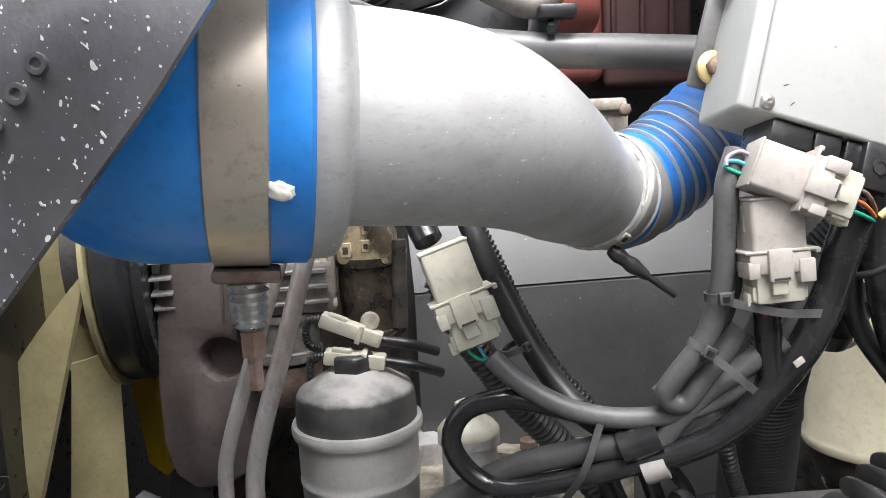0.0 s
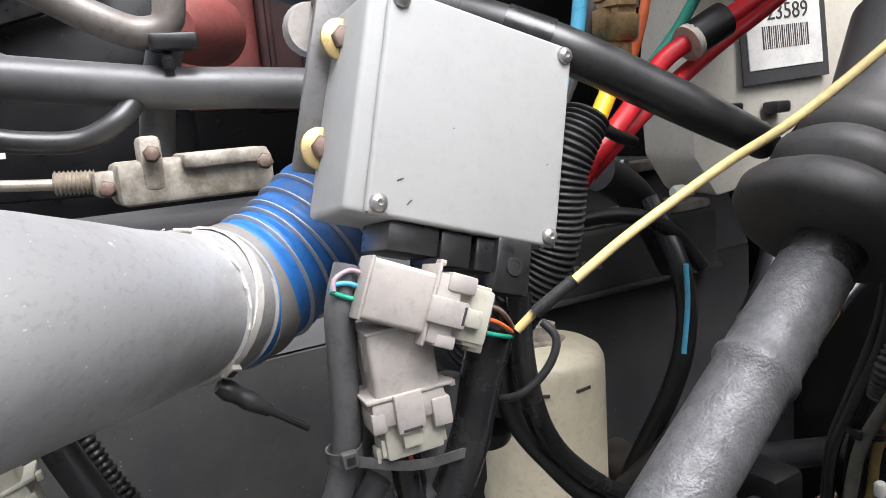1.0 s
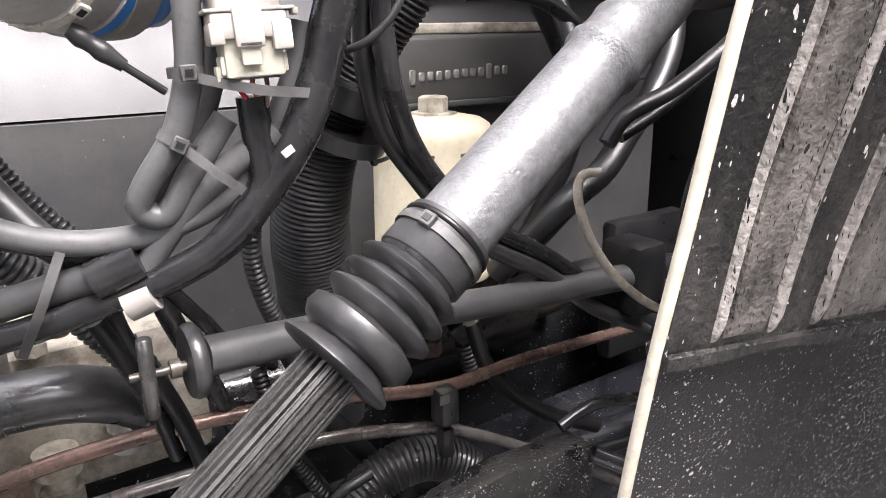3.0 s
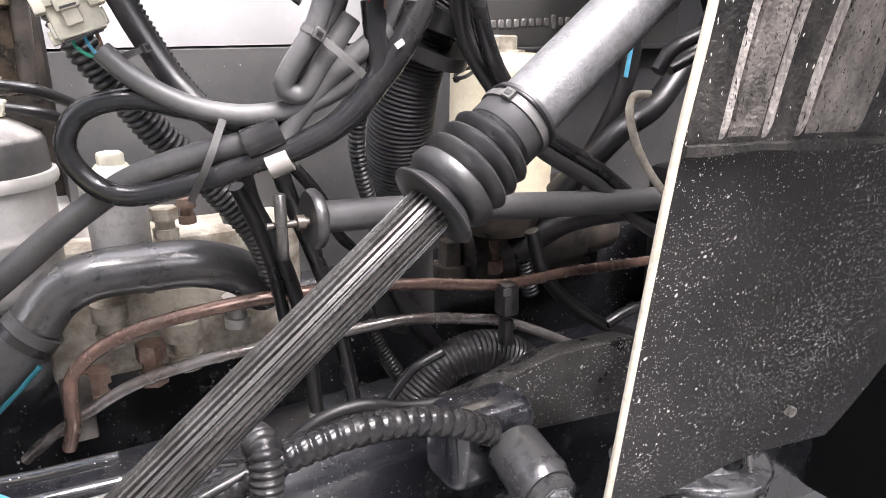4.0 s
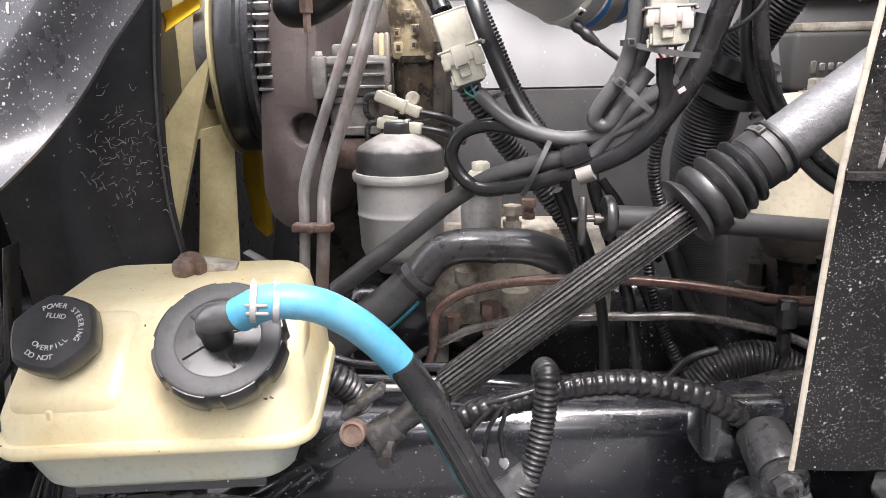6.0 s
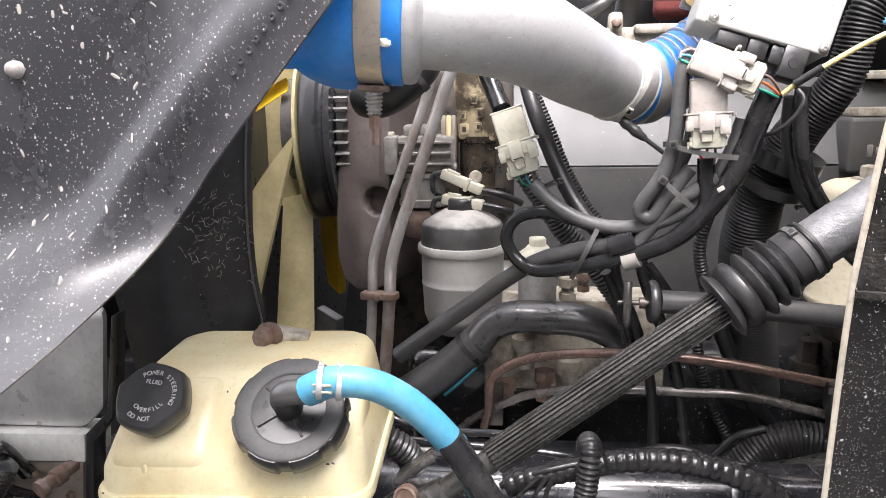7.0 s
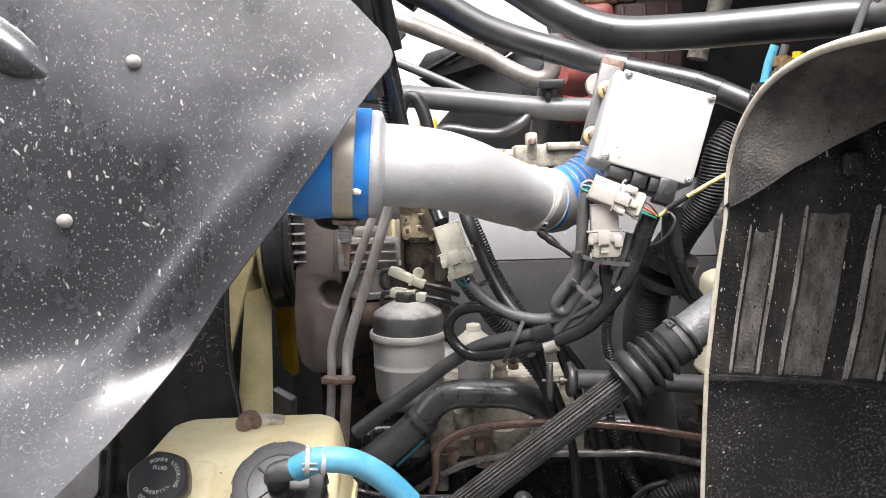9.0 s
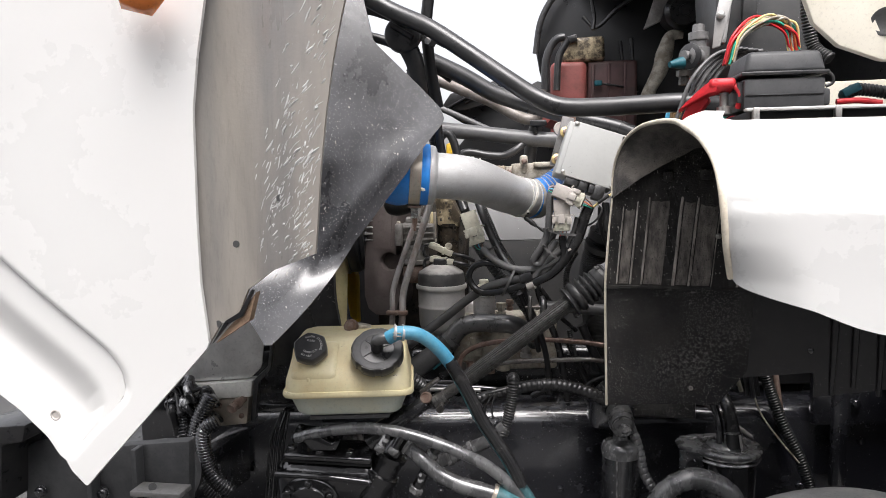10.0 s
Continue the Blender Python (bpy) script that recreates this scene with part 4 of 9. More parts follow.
    for x0, z0, w0 in ((0.432, 1.508, 0.020), (0.505, 1.512, 0.034)):
        rbox("moulded_step", axes((x0, flap_y(x0, 1.5) - 0.006, z0), (1, -0.14, 0.1), Z), (w0, 0.016, 0.022), flap_cup, e, "moulded step under the lip", 0.005, 3)
    # pale cut edge along the rim
    tube("cut_edge", [(0.3255, 0.299, 1.021), (0.3185, 0.2505, 1.283)] + RIM[1:4], 0.0026, edge_cream, e, "pale cut edge", 8)
    tube("rim_edge", RIM[3:], [0.0026, 0.0028, 0.0038, 0.0050, 0.0055, 0.0055, 0.0050, 0.0045], edge_cream, e, "pale rim of the arch", 8)
    for x, z in ((0.349, 1.054), (0.50, 1.06)):
        lathe("hole_rim", (x, flap_y(x, z) + 0.003, z), (x, -1, z), [(0, 0.0045), (0.0042, 0.0045), (0.0046, 0.0038), (0.002, 0.003)], flap_dust, e, "worn hole rim", 16)
    lathe("push_rivet", (0.527, 0.204, 1.392), (0.527, -1, 1.392), [(0, 0.0055), (0.006, 0.005), (0.009, 0.002)], steel, e, "", 14)
    # the inner fender sheet behind it
    slab("inner_sheet", [(0.50, 0.335, 1.068), (0.765, 0.362, 1.088), (0.765, 0.362, 1.40), (0.50, 0.335, 1.40)], (0, 0.004, 0), sheet_black, e)
    slab("rear_sheet", [(0.762, 0.372, 1.030), (1.26, 0.46, 1.075), (1.26, 0.46, 1.40), (0.762, 0.372, 1.40)], (0, 0.004, 0), sheet_black, e)
    for x, z in ((0.80, 1.035), (0.845, 1.05), (0.90, 1.03), (0.955, 1.055), (1.02, 1.04)):
        y = 0.372 + 0.177 * (x - 0.762)
        tube("sheet_rib", [(x, y - 0.001, z), (x + 0.002, y - 0.002, z + 0.16), (x - 0.003, y, 1.39)], [0.005, 0.009, 0.006], sheet_black, e, "", 10)
    lathe("sheet_rivet", (0.750, 0.360, 1.135), (0.750, 0.20, 1.14), [(0, 0.007), (0.002, 0.0065), (0.004, 0.003)], gloss_black, e, "", 14)
    return e


splash_flap()


def cowl_panel():
    e = thing("cowl_panel", (0.9, -0.1, 1.2), "white painted cab cowl panel beside the wheel arch", "body panel")
    nu, nv = 50, 46
    verts, faces = [], []
    for back in (0, 1):
        for i in range(nu + 1):
            u = i / nu
            zb = float(np.interp(u, [0, 0.03, 0.173, 0.247, 0.318, 0.5, 1], [1.370, 1.362, 1.340, 1.317, 1.304, 1.295, 1.290]))
            zt = float(np.interp(u, [0, 0.03, 0.06, 0.125, 0.145, 1], [1.597, 1.608, 1.613, 1.611, 1.595, 1.588]))
            for j in range(nv + 1):
                v = j / nv
                z = zb + (zt - zb) * v
                y = float(np.interp(z, [1.29, 1.372, 1.420, 1.457, 1.487, 1.515, 1.535, 1.552, 1.569, 1.584, 1.599, 1.612], [-0.190, -0.225, -0.251, -0.261, -0.259, -0.243, -0.213, -0.168, -0.113, -0.058, -0.015, -0.008]))
                if z < 1.47:
                    y += (-0.266 - y) * min(1.0, u / 0.16)
                y -= 0.03 * min(1, u / 0.3)
                xl = float(np.interp(z, [1.372, 1.420, 1.457, 1.487, 1.535, 1.569, 1.584, 1.599, 1.612], [0.461, 0.449, 0.444, 0.441, 0.438, 0.435, 0.428, 0.420, 0.440]))
                x = xl + (1.60 - xl) * u ** 1.5
                verts.append((x, y + 0.006 * back, z))
    w, t = nv + 1, (nu + 1) * (nv + 1)
    for i in range(nu):
        for j in range(nv):
            q = (i * w + j, i * w + j + 1, (i + 1) * w + j + 1, (i + 1) * w + j)
            faces.append(q[::-1])
            faces.append(tuple(k + t for k in q))
    rim = [i * w for i in range(nu + 1)] + [nu * w + j for j in range(1, w)] + [i * w + nv for i in range(nu - 1, -1, -1)] + [j for j in range(nv - 1, 0, -1)]
    for k, v in enumerate(rim):
        u = rim[(k + 1) % len(rim)]
        faces.append((v, u, u + t, v + t))
    body("panel", verts, faces, white, e)
    # shelf and steel strip on its top
    rbox("top_strip", axes((1.06, -0.030, 1.611), (1, 0, 0), Z), (1.09, 0.020, 0.005), sheet_steel, e, "bright steel strip", 0.002)
    rbox("shelf", axes((1.07, 0.155, 1.600), (1, 0, 0), Z), (1.09, 0.35, 0.022), rubber_dark, e, "black shelf", 0.004)
    # dark backing added to keep the gap under the strip black
    rbox("gap_backing", axes((1.08, 0.315, 1.45), (1, 0, 0), Z), (1.02, 0.02, 0.30), rubber_dark, e, "dark backing added behind the cowl gap", 0.004)
    for x in (0.530, 0.649, 0.80):
        rbox("panel_clip", axes((x, -0.036, 1.604), (1, 0, 0), Z), (0.010, 0.012, 0.020), steel, e, "steel clip", 0.002)
    return e


cowl_panel()


# ---- charge-air pipe with its hoses ----
def charge_pipe():
    e = thing("charge_air_pipe", (0.0, 0.4, 1.46), "silver charge-air pipe with a rolled bead and dusty film", "pipe")
    pts = [(-0.058, 0.340, 1.517), (-0.032, 0.346, 1.515), (-0.006, 0.362, 1.512), (0.019, 0.392, 1.507), (0.041, 0.434, 1.499), (0.063, 0.482, 1.488), (0.089, 0.546, 1.473), (0.115, 0.604, 1.461), (0.148, 0.652, 1.451)]
    tube("pipe_body", pts, [0.0505, 0.0505, 0.0505, 0.0503, 0.050, 0.050, 0.0495, 0.0485, 0.0475], silver, e, "", 48, wobble=0.008)
    a, b = Vector(pts[0]), Vector(pts[1])
    d = (a - b).normalized()
    lathe("bead", a - d * 0.016, a + d, [(0, 0.0500), (0.003, 0.0520), (0.0055, 0.0600), (0.008, 0.0640), (0.012, 0.0655), (0.018, 0.0655), (0.022, 0.064), (0.024, 0.060)], silver, e, "rolled pipe bead", 56)
    # left hose: blue silicone sleeve, clamp, and a bend going back
    h = thing("blue_hose_elbow", a + d * 0.04, "bright blue silicone hose elbow clamped on the silver pipe", "hose")
    lathe("hose_cuff", a + d * 0.003, a + d * 2, [(0, 0.0650), (0.002, 0.0675), (0.022, 0.0675), (0.024, 0.066)], blue, h, "", 56)
    tube("hose_bend", [a + d * 0.022, a + d * 0.045, a + d * 0.060, a + d * 0.072 + Vector((0, 0.012, -0.002)), a + d * 0.082 + Vector((0, 0.04, -0.006)), a + d * 0.086 + Vector((0, 0.10, -0.012)), a + d * 0.088 + Vector((0, 0.18, -0.02))],
         [0.066, 0.0672, 0.0672, 0.066, 0.060, 0.054, 0.050], blue, h, "", 48)
    tube("hose_tail", [a + d * 0.084 + Vector((0, 0.04, -0.004)), a + d * 0.16 + Vector((0, 0.05, -0.008))], 0.050, blue, h, "", 40)
    tube("tail_ring", [a + d * 0.086 + Vector((0, 0.04, -0.004)), a + d * 0.091 + Vector((0, 0.041, -0.004))], 0.0525, rad_alu, h, "dull ring", 40)
    c = thing("hose_clamp", a + d * 0.033, "dusty steel band clamp round the blue hose", "hose clamp", "hose clamps")
    lathe("clamp_band", a + d * 0.0205, a + d * 2, [(0, 0.0672), (0.001, 0.0692), (0.0245, 0.0692), (0.0255, 0.0672)], tan_metal, c, "", 56)
    q = a + d * 0.034 + Vector((0.0, -0.012, -0.071))
    rbox("clamp_bridge", axes(q, d, Z), (0.030, 0.022, 0.006), rust, c, "", 0.002)
    lathe("clamp_spring", q, q - Z, [(0.002 * i, 0.010 - 0.0002 * i - 0.0022 * (i % 2)) for i in range(14)], steel, c, "coiled bolt spring", 16)
    lathe("clamp_bolt", q - Z * 0.026, q - Z, [(0, 0.0062), (0.012, 0.006), (0.0121, 0.0038), (0.028, 0.0036)], rust, c, "rusty bolt", 6)
    bl = a + d * 0.006 + Vector((0, -0.062, -0.030))
    bm = bmesh.new()
    bmesh.ops.create_icosphere(bm, subdivisions=3, radius=1)
    for v in bm.verts:
        k = 1 + 0.45 * noise.noise(v.co * 1.7)
        v.co = Vector((v.co.x * 0.008, v.co.y * 0.0020, v.co.z * 0.0035)) * k
    bm.transform(Matrix.Translation(bl) @ Matrix.Rotation(radians(28), 4, "Y"))
    part("sealant_blob", bm, tie_white, e, "dried white sealant smear")
    # right hose: dusty ribbed blue sleeve with wire rings
    r = thing("blue_ribbed_hose", (0.19, 0.64, 1.49), "dusty blue ribbed silicone hose with wire rings", "hose")
    p0, p1 = Vector(pts[-1]), Vector((0.2505, 0.7055, 1.5015))
    cd = (p0 - Vector(pts[-2])).normalized()
    line = curve_points([p0 - cd * 0.012, p0, (0.198, 0.684, 1.465), p1, p1 + (p1 - Vector((0.198, 0.684, 1.465))) * 0.25], 0.002)
    v, f = sweep(line, [0.0495 + 0.0010 * math.sin(i * 0.002 / 0.018 * 2 * math.pi) for i in range(len(line))], 48)
    body("hose_sleeve", v, f, blue_dusty, r)

    def ring(name, s, prof, mat, lab, n=48):
        i = int(s / 0.002)
        q, q2 = Vector(line[i]), Vector(line[i + 1])
        lathe(name, q, q2, prof, mat, r, lab, n)

    lathe("pale_cuff", p0 - cd * 0.051, p0, [(0, 0.0475), (0.002, 0.0504), (0.020, 0.0502), (0.034, 0.0500), (0.038, 0.0487)], silver, r, "pale dusty cuff", 56)
    lathe("end_band", p0 - cd * 0.0125, p0, [(0, 0.0490), (0.0008, 0.0512), (0.0105, 0.0512), (0.0112, 0.0490)], blue, r, "bright blue hose end", 56)
    lathe("end_lip", p0 - cd * 0.0140, p0, [(0, 0.0490), (0.0004, 0.0514), (0.0014, 0.0514), (0.0018, 0.0490)], silver, r, "pale lip", 56)
    ring("clamp_band", 0.012, [(0, 0.0495), (0.001, 0.0522), (0.024, 0.0522), (0.025, 0.0495)], taupe_band, "dusty taupe clamp band")
    for s in (0.053, 0.070, 0.087, 0.104, 0.121):
        ring("wire_ring", s, [(0, 0.0495), (0.0008, 0.0518), (0.0018, 0.0518), (0.0026, 0.0495)], silver, "pale wire ring", 40)
    strap("white_tie", p0 - cd * 0.032, cd + Vector((0.12, -0.13, -0.23)), 0.0516, tie_white, (0.17, -0.76, -0.63), "white nylon cable tie round the silver pipe", 0.0066, thick=0.0016)
    rnd = random.Random(8)
    for k in range(26):
        an = rnd.uniform(0, 6.28)
        sd = cd.orthogonal().normalized()
        o = sd * math.cos(an) + cd.cross(sd) * math.sin(an)
        q = p0 - cd * (0.051 + rnd.gauss(0, 0.0012)) + o * 0.0500
        tube("dried_sealant", [q, q + cd.cross(o) * rnd.uniform(0.004, 0.012) + cd * rnd.gauss(0, 0.001) + o * 0.0002], rnd.uniform(0.0005, 0.0011), tie_white, r, "", 6)
    # sensor lead that hangs below it
    s0 = Vector((0.136, 0.600, 1.408))
    s1 = Vector((0.166, 0.600, 1.384))
    s2 = Vector((0.190, 0.600, 1.366))
    w = thing("temperature_sensor", s0, "dark temperature sensor lead hanging under the pipe", "sensor")
    tube("boot", [s0, s1], [0.005, 0.0075, 0.0055, 0.0075, 0.0055, 0.0045], rubber, w, "ribbed rubber boot", 14)
    tube("lead", [s1, s2], 0.003, rubber, w, "", 10)


charge_pipe()


# ---- control box ----
def control_box():
    bl, br = Vector((0.232, 0.525, 1.520)), Vector((0.347, 0.537, 1.483))
    tl = Vector((0.273, 0.551, 1.632))
    x = (br - bl).normalized()
    up = tl - bl
    up = (up - x * up.dot(x)).normalized()
    out = x.cross(up) * 1.0
    if out.y > 0:
        out = -out
    W, Hh = (br - bl).length + 0.014, (tl - bl).length + 0.014
    mid = bl + x * (W / 2 - 0.007) + up * (Hh / 2 - 0.007)
    e = thing("control_box", mid, "pale grey metal control box with a screwed lid", "control box")
    m = Matrix((x, up, out)).transposed().to_4x4()
    m.translation = mid - out * 0.002
    rbox("lid", m, (W, Hh, 0.006), box_grey, e, "", 0.003, 3)
    rbox("housing", m @ Matrix.Translation((-0.006, -0.001, -0.033)), (W + 0.010, Hh - 0.002, 0.060), box_grey, e, "", 0.004, 3)
    chips = []
    for cu, cv, ln, an in ((0.10, 0.13, 0.0022, 0.5), (0.16, 0.03, 0.0022, 0.9), (0.36, 0.44, 0.0008, 0.3), (0.95, 0.38, 0.0006, 0.4)):
        q = bl + x * (W - 0.014) * cu + up * (Hh - 0.014) * cv + out * 0.0012
        t = x * math.cos(an) + up * math.sin(an)
        chips.append(([q - t * ln, q + up * 0.0003, q + t * ln], 0.0002 + 0.12 * ln))
    marks("paint_chip", chips, ink, e, "small dark paint chips")
    for i in (0, 1):
        for j in (0, 1):
            screw(bl + x * i * (W - 0.014) + up * j * (Hh - 0.014) + out * 0.001, out, 0.0056, steel, e)
    rbox("scratch", m @ Matrix.Translation((-W / 2 + 0.001, -0.022, -0.012)), (0.0016, 0.03, 0.0022), black, e, "dark paint chip", 0.0004, 1)
    # sockets under it
    for k, (u, wd, hh) in enumerate(((-0.033, 0.034, 0.018), (-0.004, 0.022, 0.022), (0.021, 0.022, 0.022))):
        rbox("socket", m @ Matrix.Translation((u, -Hh / 2 - hh / 2, -0.022)), (wd, hh, 0.04), black, e, "black socket", 0.002)
    rbox("socket", m @ Matrix.Translation((0.036, -Hh / 2 - 0.016, -0.010)), (0.027, 0.036, 0.026), black, e, "black plug", 0.003)
    lathe("plug_ring", m @ Vector((0.036, -Hh / 2 - 0.016, 0.003)), m @ Vector((0.036, -Hh / 2 - 0.016, 1)), [(0, 0.006), (0.001, 0.006), (0.001, 0.004), (0.0004, 0.004)], rubber, e, "", 20)
    # bracket with two bolts
    b = thing("box_bracket", (0.22, 0.6, 1.58), "grey steel bracket bolted beside the control box", "bracket")
    c0, c1 = Vector((0.213, 0.597, 1.535)), Vector((0.246, 0.606, 1.655))
    mm = axes((c0 + c1) / 2, (c1 - c0), -out)
    rbox("bracket_plate", mm, ((c1 - c0).length, 0.030, 0.006), rad_alu, b, "", 0.002)
    rbox("bracket_tab", axes(c1 + Vector((0.0, 0.004, -0.004)), (c1 - c0), -out), (0.03, 0.034, 0.008), rust, b, "rusty upper tab", 0.002)
    for q in ((0.217, 0.590, 1.551), (0.238, 0.593, 1.617)):
        bolt("bolt", Vector(q) + out * 0.002, out, 0.0078, rust, b, "rusty bolt head", yellow_zinc)
    lathe("rubber_mount", (0.226, 0.61, 1.628), (0.226, 1, 1.63), [(0, 0.016), (0.01, 0.018), (0.02, 0.016)], conn_grey, b, "", 20)
    return e


control_box()


# ---- connectors ----
def plug(at, along, face, length, wide, tall, mat, label, wires=(), tail=None):
    """A locking harness connector: two mated halves with a latch and ribs."""
    e = thing("harness_connector", at, label, "connector", "harness connectors")
    m = axes(at, along, face)
    def bit(name, at, size, mt, lab="", bev=0.001, seg=2):
        x, y, z = at
        return rbox(name, m @ Matrix.Translation((length * x, wide * y, tall * z)), (length * size[0], wide * size[1], tall * size[2]), mt, e, lab, bev, seg)
    bit("socket_half", (-0.22, 0, 0), (0.56, 1.0, 1.0), mat, "", 0.003, 3)
    bit("socket_lip", (-0.49, 0, 0), (0.03, 1.04, 1.04), mat, "", 0.0012)
    bit("plug_half", (0.30, 0, -0.02), (0.40, 0.90, 0.88), conn_cream, "cream plug half", 0.002)
    bit("sleeve", (0.115, -0.03, 0.02), (0.20, 1.14, 1.08), mat, "", 0.002)
    bit("collar", (0.005, 0, 0), (0.028, 1.34, 1.16), mat, "thin locking collar", 0.0008)
    bit("collar_fin", (0.03, 0.70, 0.30), (0.05, 0.10, 0.30), mat, "", 0.0008)
    bit("step_block", (0.20, 0.44, 0.30), (0.22, 0.30, 0.62), mat, "stepped locking block", 0.0014)
    bit("step_block", (0.17, -0.52, 0.22), (0.16, 0.22, 0.70), mat, "stepped locking block", 0.0014)
    bit("latch", (0.13, -0.06, 0.60), (0.30, 0.44, 0.14), mat, "raised latch", 0.0014)
    bit("latch_tongue", (0.33, -0.06, 0.52), (0.16, 0.30, 0.10), conn_cream, "cream latch tongue", 0.001)
    bit("latch_slot", (0.255, -0.06, 0.672), (0.02, 0.30, 0.02), ink, "dark latch slot", 0.0003, 1)
    for s in (-1, 1):
        bit("side_rib", (0.40, s * 0.46, 0.10), (0.14, 0.10, 0.50), conn_cream, "", 0.0008)
        bit("key_rib", (-0.30, s * 0.505, 0.0), (0.24, 0.03, 0.16), mat, "", 0.0006)
    bit("end_tab", (0.46, -0.50, 0.10), (0.12, 0.16, 0.30), conn_cream, "small end tab", 0.001)
    bit("wire_seal", (0.505, 0, -0.02), (0.02, 0.74, 0.70), tie_grey, "dark wire seal", 0.001)
    for k, (wm, end) in enumerate(wires):
        s = end
        p = m @ Vector((s * length * 0.5, (k % 3 - 1) * wide * 0.22, (k // 3 - 0.5) * tall * 0.3))
        q = p + (m.to_3x3() @ Vector((s, 0, 0))) * 0.006
        g = Vector(tail[s]) if tail and s in tail else q + Vector((0, 0, -0.02))
        tube("wire", [p, q, q * 0.45 + g * 0.55 + (m.to_3x3() @ Vector((s, 0, 0))) * 0.004, g], 0.0015, wm, e, "", 8, step=0.002)
    return e


A0, A1 = Vector((0.2120, 0.5080, 1.4780)), Vector((0.2800, 0.5000, 1.4490))
plug((A0 + A1) / 2, A1 - A0, (0, -1, 0.15), (A1 - A0).length, 0.034, 0.030, conn_grey, "pale grey mated harness connector under the control box",
     [(green_wire, -1), (blue_wire, -1), (pink_wire, -1), (green_wire, 1), (orange_wire, 1), (rust, 1)], {-1: (0.198, 0.510, 1.477), 1: (0.304, 0.512, 1.431)})
B0, B1 = Vector((0.2285, 0.512, 1.454)), Vector((0.232, 0.508, 1.379))
plug((B0 + B1) / 2, B1 - B0, (0, -1, 0.1), (B1 - B0).length, 0.038, 0.030, conn_grey, "pale grey harness connector hanging downwards",
     [(red, 1), (orange_wire, 1), (rust, 1)], {1: (0.239, 0.515, 1.360)})
C0, C1 = Vector((-0.006, 0.575, 1.422)), Vector((0.020, 0.570, 1.342))
plug((C0 + C1) / 2, C1 - C0, (0.1, -1, 0.1), (C1 - C0).length, 0.040, 0.028, conn_cream, "cream harness connector beside the oil filter",
     [(green_wire, 1), (blue_wire, 1), (rust, 1)], {1: (0.029, 0.575, 1.327)})


# ---- harness cables ----
def conduit(pts, r, label, mat=None, ribs=0.006, depth=0.002, wave="round", n=18):
    return tube("corrugated_conduit", pts, r, mat or rubber, None, label, n, ribs=ribs, depth=depth, wave=wave, category="conduit", group="corrugated conduits")


def cable(pts, r, mat, label, **kw):
    return tube("cable", pts, r, mat, None, label, category="cable", group=kw.pop("group", "wiring harness"), **kw)


cable([(0.211, 0.525, 1.487), (0.203, 0.520, 1.466), (0.200, 0.518, 1.429), (0.197, 0.518, 1.384), (0.185, 0.522, 1.345), (0.166, 0.530, 1.316), (0.161, 0.535, 1.301), (0.174, 0.535, 1.295), (0.193, 0.530, 1.322), (0.217, 0.530, 1.354)],
      0.0085, grey_cable, "dusty grey sleeved cable looped under the connectors", wobble=0.06)
cable([(0.221, 0.545, 1.435), (0.214, 0.542, 1.380), (0.197, 0.540, 1.341), (0.176, 0.545, 1.314), (0.159, 0.545, 1.299)],
      0.0075, grey_cable, "grey sleeved cable beside the hanging connector", wobble=0.06)
cable([(0.294, 0.515, 1.438), (0.284, 0.515, 1.412), (0.273, 0.515, 1.375), (0.256, 0.518, 1.336), (0.230, 0.525, 1.299), (0.207, 0.530, 1.274), (0.172, 0.540, 1.253), (0.136, 0.550, 1.241), (0.084, 0.560, 1.224), (0.030, 0.570, 1.217), (0.007, 0.575, 1.230), (-0.006, 0.576, 1.257), (0.006, 0.575, 1.282), (0.040, 0.570, 1.293), (0.085, 0.565, 1.285), (0.129, 0.560, 1.271), (0.165, 0.555, 1.265)],
      [0.0135, 0.0125, 0.011, 0.0095, 0.0088, 0.0088, 0.0088], tape, "taped black harness bent into a wide loop", n=18, wobble=0.05)
cable([(0.232, 0.520, 1.367), (0.234, 0.520, 1.339), (0.236, 0.522, 1.314), (0.220, 0.528, 1.287)], 0.010, tape, "black taped cable below the hanging connector", wobble=0.06)
cable([(0.030, 0.570, 1.330), (0.049, 0.565, 1.311), (0.075, 0.560, 1.294), (0.104, 0.555, 1.283), (0.140, 0.550, 1.279), (0.183, 0.540, 1.288), (0.217, 0.535, 1.307), (0.240, 0.530, 1.337), (0.260, 0.525, 1.376), (0.269, 0.525, 1.410)],
      0.0085, grey_cable, "thick dusty cable sweeping across the engine side", wobble=0.04)
cable([(-0.007, 0.660, 1.512), (0.023, 0.620, 1.424), (0.041, 0.610, 1.382), (0.062, 0.600, 1.337), (0.083, 0.590, 1.301), (0.106, 0.575, 1.275), (0.136, 0.570, 1.254)], 0.0105, rubber, "thick black cable running down past the cream connector")
tube("corrugated_conduit", [(-0.007, 0.660, 1.504), (0.045, 0.640, 1.393), (0.065, 0.635, 1.346), (0.092, 0.630, 1.299), (0.123, 0.620, 1.262)], 0.0062, rubber, None, "thin corrugated conduit behind the harness", 12, ribs=0.005, depth=0.0016, category="conduit", group="corrugated conduits")
cable([(-0.176, 0.620, 1.064), (-0.131, 0.620, 1.099), (-0.067, 0.610, 1.149), (-0.004, 0.590, 1.200), (0.045, 0.575, 1.231), (0.100, 0.560, 1.249), (0.140, 0.550, 1.258)], [0.0125, 0.0125, 0.0115, 0.0105, 0.0105], sleeve_grey, "dusty dark cable running down in front of the filter", n=18)
